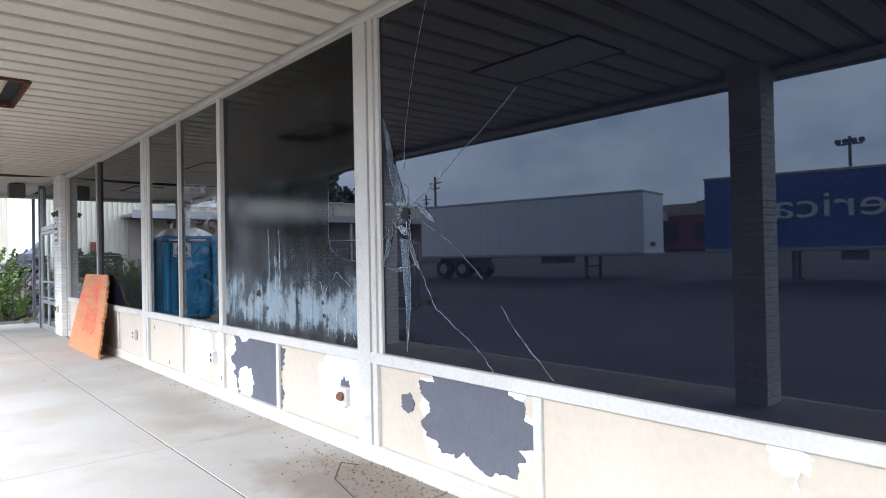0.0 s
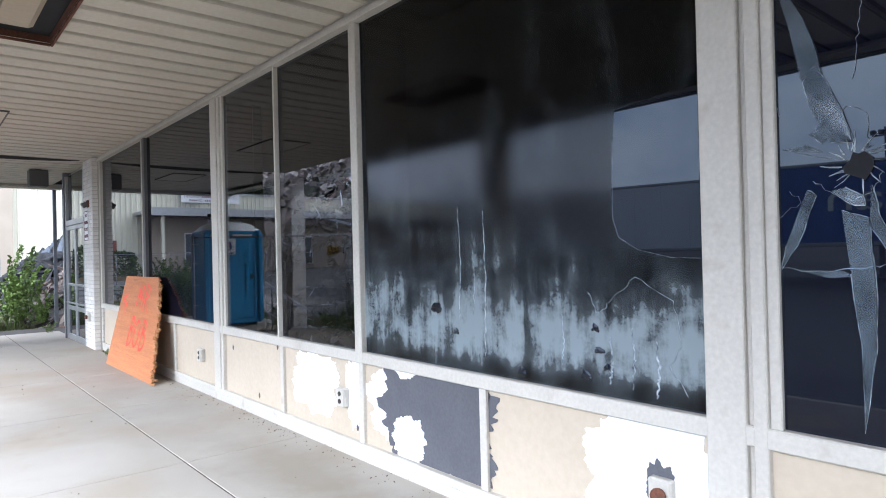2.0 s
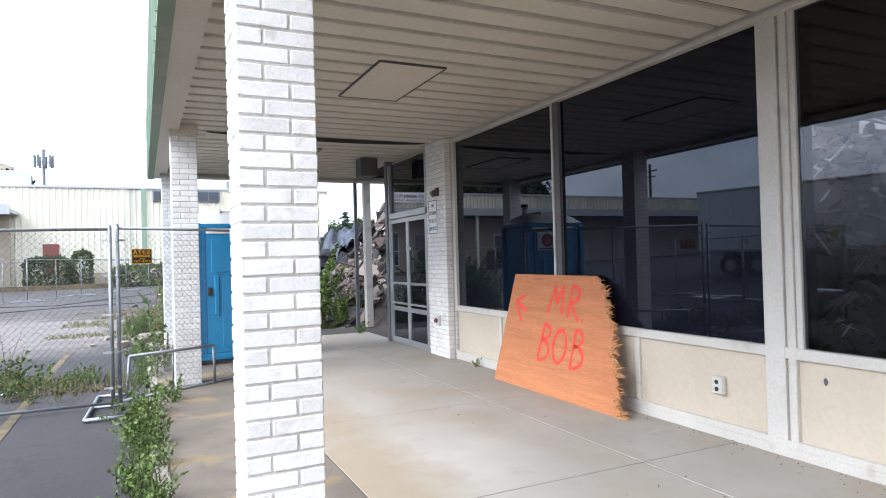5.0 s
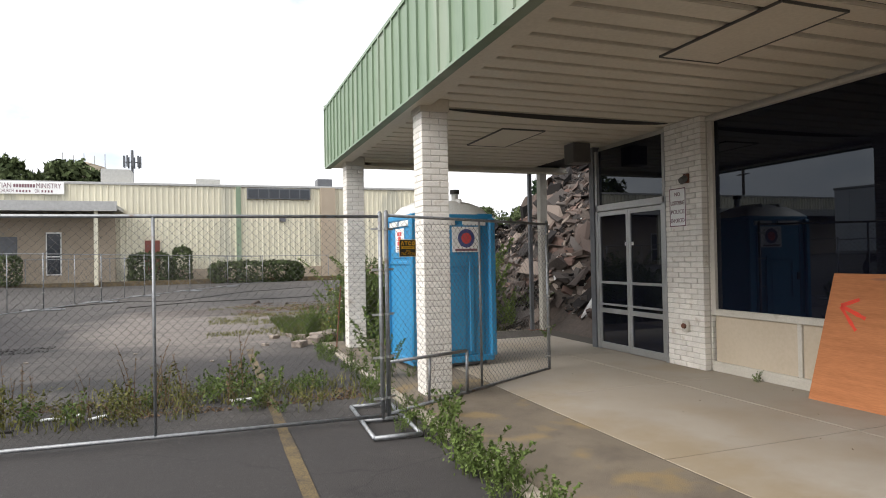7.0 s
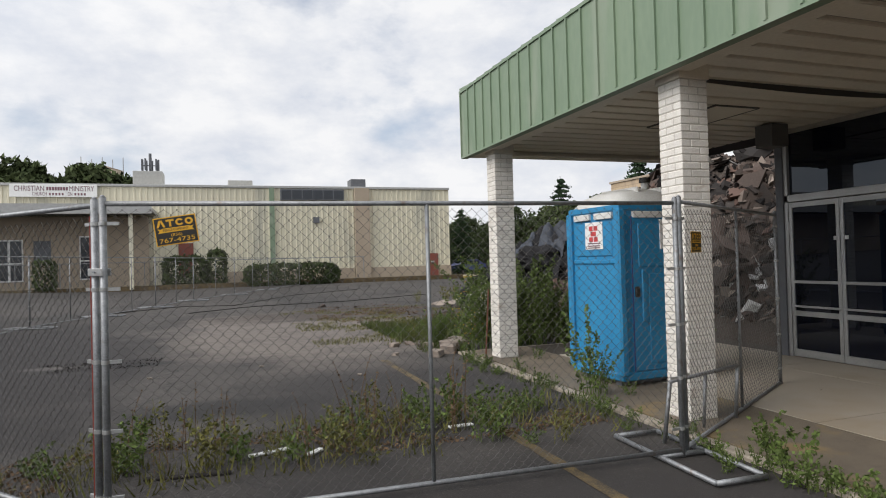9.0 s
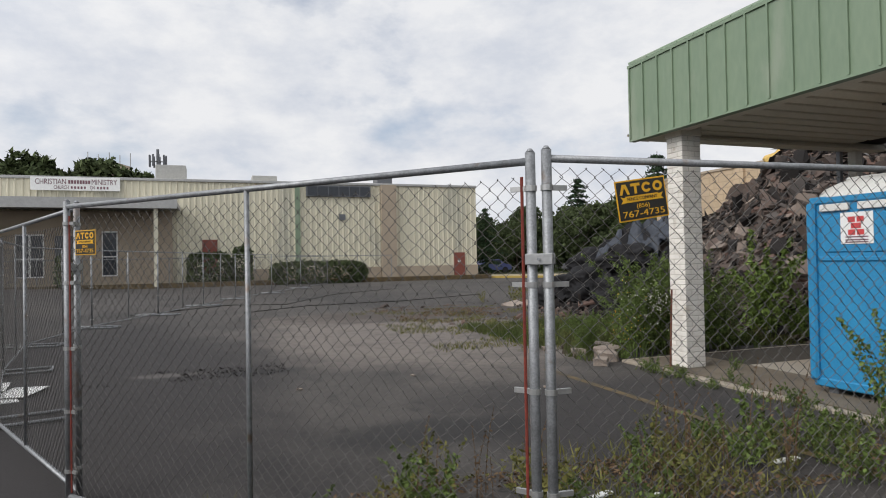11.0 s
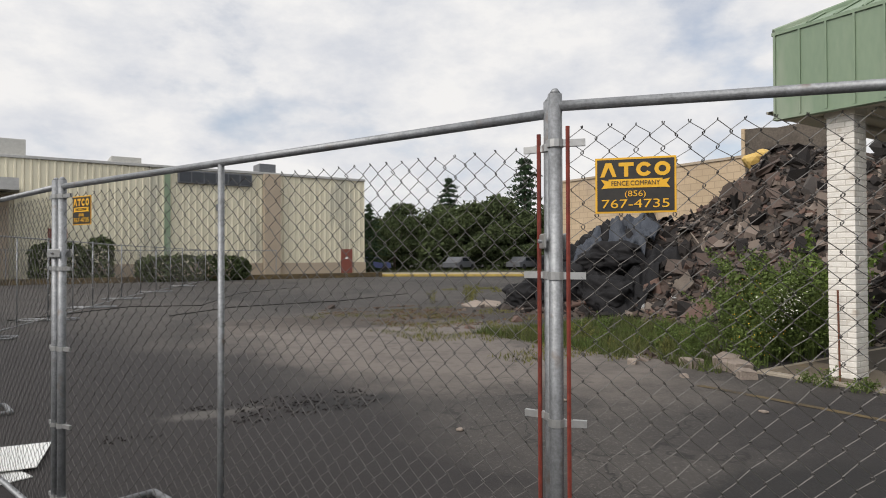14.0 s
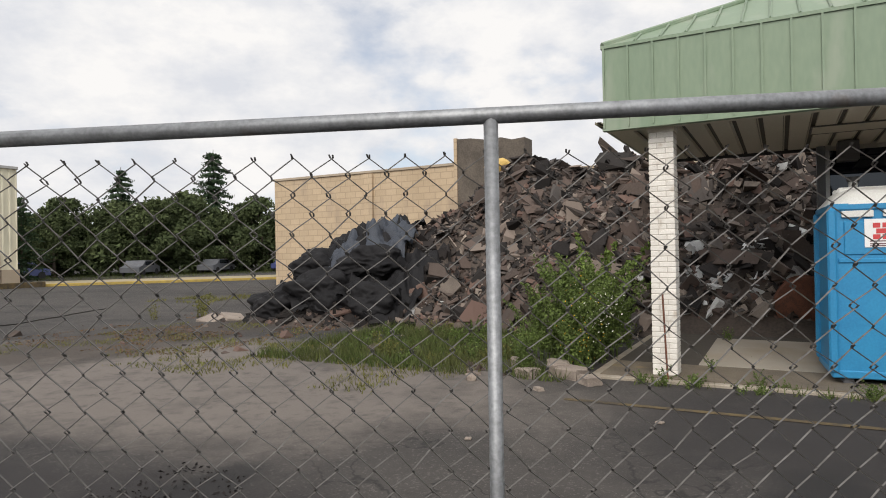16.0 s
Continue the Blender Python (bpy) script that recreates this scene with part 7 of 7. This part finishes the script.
def conifer_meshes(seed, h, r, leaves, size):
    rng = np.random.default_rng(seed)
    bm = bmesh.new()
    tube(bm, (0, 0, -0.1), (0, 0, h * 0.98), 0.016 * h, 7, 0.002 * h)
    P = []
    lv = 17
    for k in range(lv):
        t = 0.12 + 0.86 * k / lv
        for j in range(6):
            a = rng.uniform(0, 6.3)
            ln = r * (1 - t) ** 0.75 * rng.uniform(0.3, 1.35) + 0.12
            m = max(4, int(leaves / (lv * 6)))
            q = rng.uniform(0.1, 1, m)
            c = np.stack([np.cos(a) * ln * q, np.sin(a) * ln * q, h * t - 0.25 * ln * q], 1)
            P.append(c + rng.normal(size=c.shape) * 0.014 * h * np.array((1, 1, 0.6)))
            if k % 2 == 0 and j < 3:
                tube(bm, (0, 0, h * t), (math.cos(a) * ln, math.sin(a) * ln, h * t - 0.25 * ln), 0.0025 * h, 4, 0.001 * h)
    v, f = quads(rng, np.concatenate(P), size)
    me = bpy.data.meshes.new("crown")
    me.from_pydata(v.tolist(), [], f.tolist())
    me.materials.append(M_CONIF)
    tm = bpy.data.meshes.new("trunk")
    bm.to_mesh(tm)
    bm.free()
    tm.materials.append(M_BARK)
    return tm, me


TREES = [tree_meshes(1, 8.5, 4.0, 7800, 0.21, 0.22), tree_meshes(2, 7.5, 4.3, 7800, 0.21, 0.2), conifer_meshes(3, 13.0, 4.2, 8000, 0.17), tree_meshes(4, 14.0, 5.5, 5200, 0.4, 0.25)]


def tree(k, x, y, s, r, label, group="trees beyond the lot"):
    t = thing("tree", label, "tree", group, at=(x, y, 0.0), rz=r)
    for nm, me in zip(("trunk", "crown"), TREES[k]):
        o = new(nm, me)
        o.parent = t
        o.scale = (s, s, s)
    return t


tr = random.Random(77)
TL = "dark green leafy tree beyond the car park"
for k in range(40):
    x = 13.0 + 1.45 * k + tr.uniform(-0.8, 0.8)
    tree(k % 2, x, 82 - 0.45 * (x - 13) + tr.uniform(-4, 6), tr.uniform(0.6, 1.0), tr.uniform(0, 360), TL)
for k in range(16):
    x = 16.0 + 3.6 * k
    tree(1, x, 92 - 0.45 * (x - 13) + tr.uniform(-2, 4), tr.uniform(0.8, 1.05), tr.uniform(0, 360), TL)
for k in range(8):
    x = 12.5 + 7.2 * k
    y = 79.5 - 0.45 * (x - 13)
    leaf_block("undergrowth", "dark undergrowth below the far trees", (x - 4.2, x + 4.2, y - 1.5, y + 1.5, 0.0, 2.2 + tr.uniform(0, 1.4)), 1500, 0.26, M_TREE, "shrubs", 40 + k, top=0.9)["kind"] = "stuff"
CL = "tall dark conifer rising over the tree line"
tree(2, 37.2, 88.6, 1.0, 20, CL)
tree(2, 45.0, 81.5, 1.2, 80, CL)
tree(2, 13.6, 66.0, 0.5, 200, "small dark conifer beside the hall")
for x, y, s in ((-48, 112, 1.5), (-43, 110, 1.36), (-53, 110, 1.5), (-39.5, 112, 1.16), (-32.5, 110, 1.2), (-25.5, 113, 1.2), (-20.5, 114, 1.1), (-60, 112, 1.5)):
    tree(3, x, y, s, tr.uniform(0, 360), "tall dark tree behind the hall")
for k in range(22):
    x = -95 + tr.uniform(-8, 6)
    tree(3, x, -40 + 7.5 * k + tr.uniform(-2, 2), tr.uniform(0.55, 0.8), tr.uniform(0, 360), "dark tree across the road")
for k in range(12):
    tree(3, -80 + 6.5 * k, 128 + tr.uniform(-3, 3), tr.uniform(0.45, 0.6), tr.uniform(0, 360), "dark tree far beyond the hall")
wt = thing("water_tower", "brown water tank with antennas behind the hall", "water tower", at=(-27.5, 140, -1.0))
bm = tubes(((0, 0, 16.5), (0, 0, 20.4), 3.4), n=24)
tube(bm, (0, 0, 20.4), (0, 0, 21.4), 3.4, 24, 0.3)
part("tank", bm, M_TANBASE, wt, "", True)
for k in range(6):
    a = k * math.pi / 3
    part("leg", tubes(((3 * math.cos(a), 3 * math.sin(a), 0), (3 * math.cos(a), 3 * math.sin(a), 16.6), 0.25), n=6), M_DKMETAL, wt)
for k in range(5):
    part("antenna", tubes(((-3.4 + 1.7 * k, -1, 19), (-3.4 + 1.7 * k, -1, 22.8 - 0.4 * (k % 2)), 0.08), n=5), M_ROOFUNIT, wt)
mst = thing("antenna_mast", "dark mobile phone mast with panel antennas", "antenna mast", at=(-19.5, 138, 0))
part("pole", tubes(((0, 0, 0), (0, 0, 22.5), 0.25), n=8), M_DKMETAL, mst)
for k in range(9):
    a = k * 0.7
    part("panel_antenna", boxes((1.4 * math.cos(a) - 0.15, 1.4 * math.cos(a) + 0.15, 1.4 * math.sin(a) - 0.1, 1.4 * math.sin(a) + 0.1, 19.3, 21.4)), M_DKMETAL, mst)
part("ring", boxes((-1.4, 1.4, -0.08, 0.08, 20.2, 20.35), (-0.08, 0.08, -1.4, 1.4, 20.2, 20.35)), M_DKMETAL, mst)


# ---- cars far off ----
def car(x, y, r, material, label):
    t = thing("car", label, "car", "parked cars beyond the lot", at=(x, y, 0.1), rz=r)
    bm = bmesh.new()
    side = [(-2.2, 0.35), (-2.25, 0.8), (-1.5, 0.95), (-0.9, 1.4), (0.7, 1.42), (1.35, 1.0), (2.15, 0.85), (2.25, 0.35)]
    a = [bm.verts.new((u, -0.85, v)) for u, v in side]
    b = [bm.verts.new((u, 0.85, v)) for u, v in side]
    bm.faces.new(a)
    bm.faces.new(list(reversed(b)))
    for k in range(len(side)):
        bm.faces.new((a[k], b[k], b[(k + 1) % len(side)], a[(k + 1) % len(side)]))
    bmesh.ops.recalc_face_normals(bm, faces=bm.faces)
    part("body", bm, material, t)
    part("glass", boxes((-0.95, 0.85, -0.87, 0.87, 0.98, 1.32)), M_DKWIN, t)
    for u in (-1.4, 1.4):
        for v in (-0.8, 0.8):
            part("wheel", tubes(((u, v - 0.1, 0.33), (u, v + 0.1, 0.33), 0.33), n=14), M_TYRE, t)
    return t


car(16.5, 72, 10, M_CAR, "dark blue parked car by the trees")
car(26, 70, 30, M_DKMETAL, "dark grey parked car by the trees")
car(33, 68, 20, M_DKMETAL, "grey parked car by the trees")
car(39, 64, 15, M_CAR, "dark blue parked car by the trees")
car(-62, 24, 80, M_DKMETAL, "dark parked car across the lot")


# ---- trailers behind the walkway ----
def trailer(p, q, material, label, dark_text=False):
    p, q = Vector(p), Vector(q)
    L = (q - p).length
    m = (p + q) / 2
    zg = ground_z(m.x, m.y)
    t = thing("semi_trailer", label, "trailer", "parked trailers", at=(p.x, p.y, zg), rz=math.degrees(math.atan2(q.y - p.y, q.x - p.x)))
    part("box_body", boxes((0, L, -1.28, 1.28, 1.15, 4.05), bev=0.04), material, t)
    part("top_trim", boxes((-0.02, L + 0.02, -1.31, 1.31, 3.97, 4.08), bev=0.02), M_ALU, t)
    part("floor_rail", boxes((-0.02, L + 0.02, -1.31, 1.31, 1.10, 1.24), bev=0.02), M_ALU, t)
    for k in range(int(L / 1.2)):
        part("side_rib", boxes((1.2 * k + 0.58, 1.2 * k + 0.62, -1.295, 1.295, 1.24, 3.97)), material, t)
    for x in (L - 1.6, L - 2.9):
        for y in (-1.05, 1.05):
            w = part("wheel", tubes(((x, y - 0.2, 0.5), (x, y + 0.2, 0.5), 0.5), n=22), M_TYRE, t)
            part("rim", tubes(((x, y - 0.215, 0.5), (x, y + 0.215, 0.5), 0.27), n=16), M_ALU, w)
    part("bogie", boxes((L - 3.4, L - 1.1, -0.9, 0.9, 0.6, 1.1)), M_DKMETAL, t)
    for y in (-0.8, 0.8):
        part("landing_leg", boxes((3.0, 3.14, y - 0.07, y + 0.07, 0.06, 1.1), (2.9, 3.24, y - 0.14, y + 0.14, 0.0, 0.06)), M_DKMETAL, t)
    part("leg_brace", boxes((3.04, 3.1, -0.8, 0.8, 0.55, 0.62)), M_DKMETAL, t)
    part("tool_box", boxes((4.6, 5.4, -1.1, 1.1, 0.75, 1.1)), M_DKMETAL, t)
    return t


t1 = trailer((-24.2, 17.1), (-21.75, 30.1), M_TRLW, "white box semi-trailer parked on its landing legs")
part("number_plate", boxes((-0.03, -0.02, -0.5, 0.1, 1.5, 1.7)), M_BLACK, t1)
t2 = trailer((-23.2, 13.8), (-27.0, -1.6), M_TRLB, "dark blue box semi-trailer with pale side lettering")
text_mesh("lettering", "American", 1.35, M_WHITE, t2, Matrix(((-1, 0, 0, 5.1), (0, 0, 1, 1.305), (0, 1, 0, 2.75), (0, 0, 0, 1))), "pale side lettering", depth=0.004, width=7.2)


# ---- poles and far shops ----
def pole(x, y, h, label, lamps=False):
    t = thing("utility_pole", label, "pole", "poles across the lot", at=(x, y, ground_z(x, y)))
    part("mast", tubes(((0, 0, -0.1), (0, 0, h), 0.16), n=8), M_BARK if not lamps else M_DKMETAL, t)
    part("crossarm", boxes((-0.06, 0.06, -1.2, 1.2, h - 0.9, h - 0.75)), M_BARK, t)
    if lamps:
        for y in (-1.1, -0.4, 0.4, 1.1):
            part("floodlight", boxes((-0.25, 0.25, y - 0.25, y + 0.25, h - 0.7, h - 0.25), bev=0.05), M_DKMETAL, t)
    else:
        part("crossarm", boxes((-0.06, 0.06, -0.9, 0.9, h - 1.6, h - 1.47)), M_BARK, t)
    return t


pole(-52, 66, 11, "wooden utility pole with two crossarms")
pole(-72.5, 23.3, 11.5, "tall floodlight mast with four lamps", True)
pole(-70, 90, 11, "wooden utility pole with two crossarms")
shop = thing("far_shop", "low brick shop with a white portico across the lot", "building", at=(-82, 46.5, ground_z(-80, 30)))
part("wall", boxes((0, 12, -22, 22, 0, 5.0)), M_REDDOOR, shop)
part("roof_band", boxes((-0.2, 12.2, -22.2, 22.2, 4.2, 5.6)), M_TANBASE, shop)
part("portico", boxes((12, 15, -4, 4, 3.6, 4.6)), M_WHITE, shop)
for y in (-3.6, -1.3, 1.3, 3.6):
    part("portico_column", tubes(((14.6, y, 0), (14.6, y, 3.6), 0.25), n=10), M_WHITE, shop)
for k in range(8):
    part("window", boxes((12.0, 12.06, -20 + 4.9 * k, -17 + 4.9 * k, 1.0, 3.2)), M_DKWIN, shop)
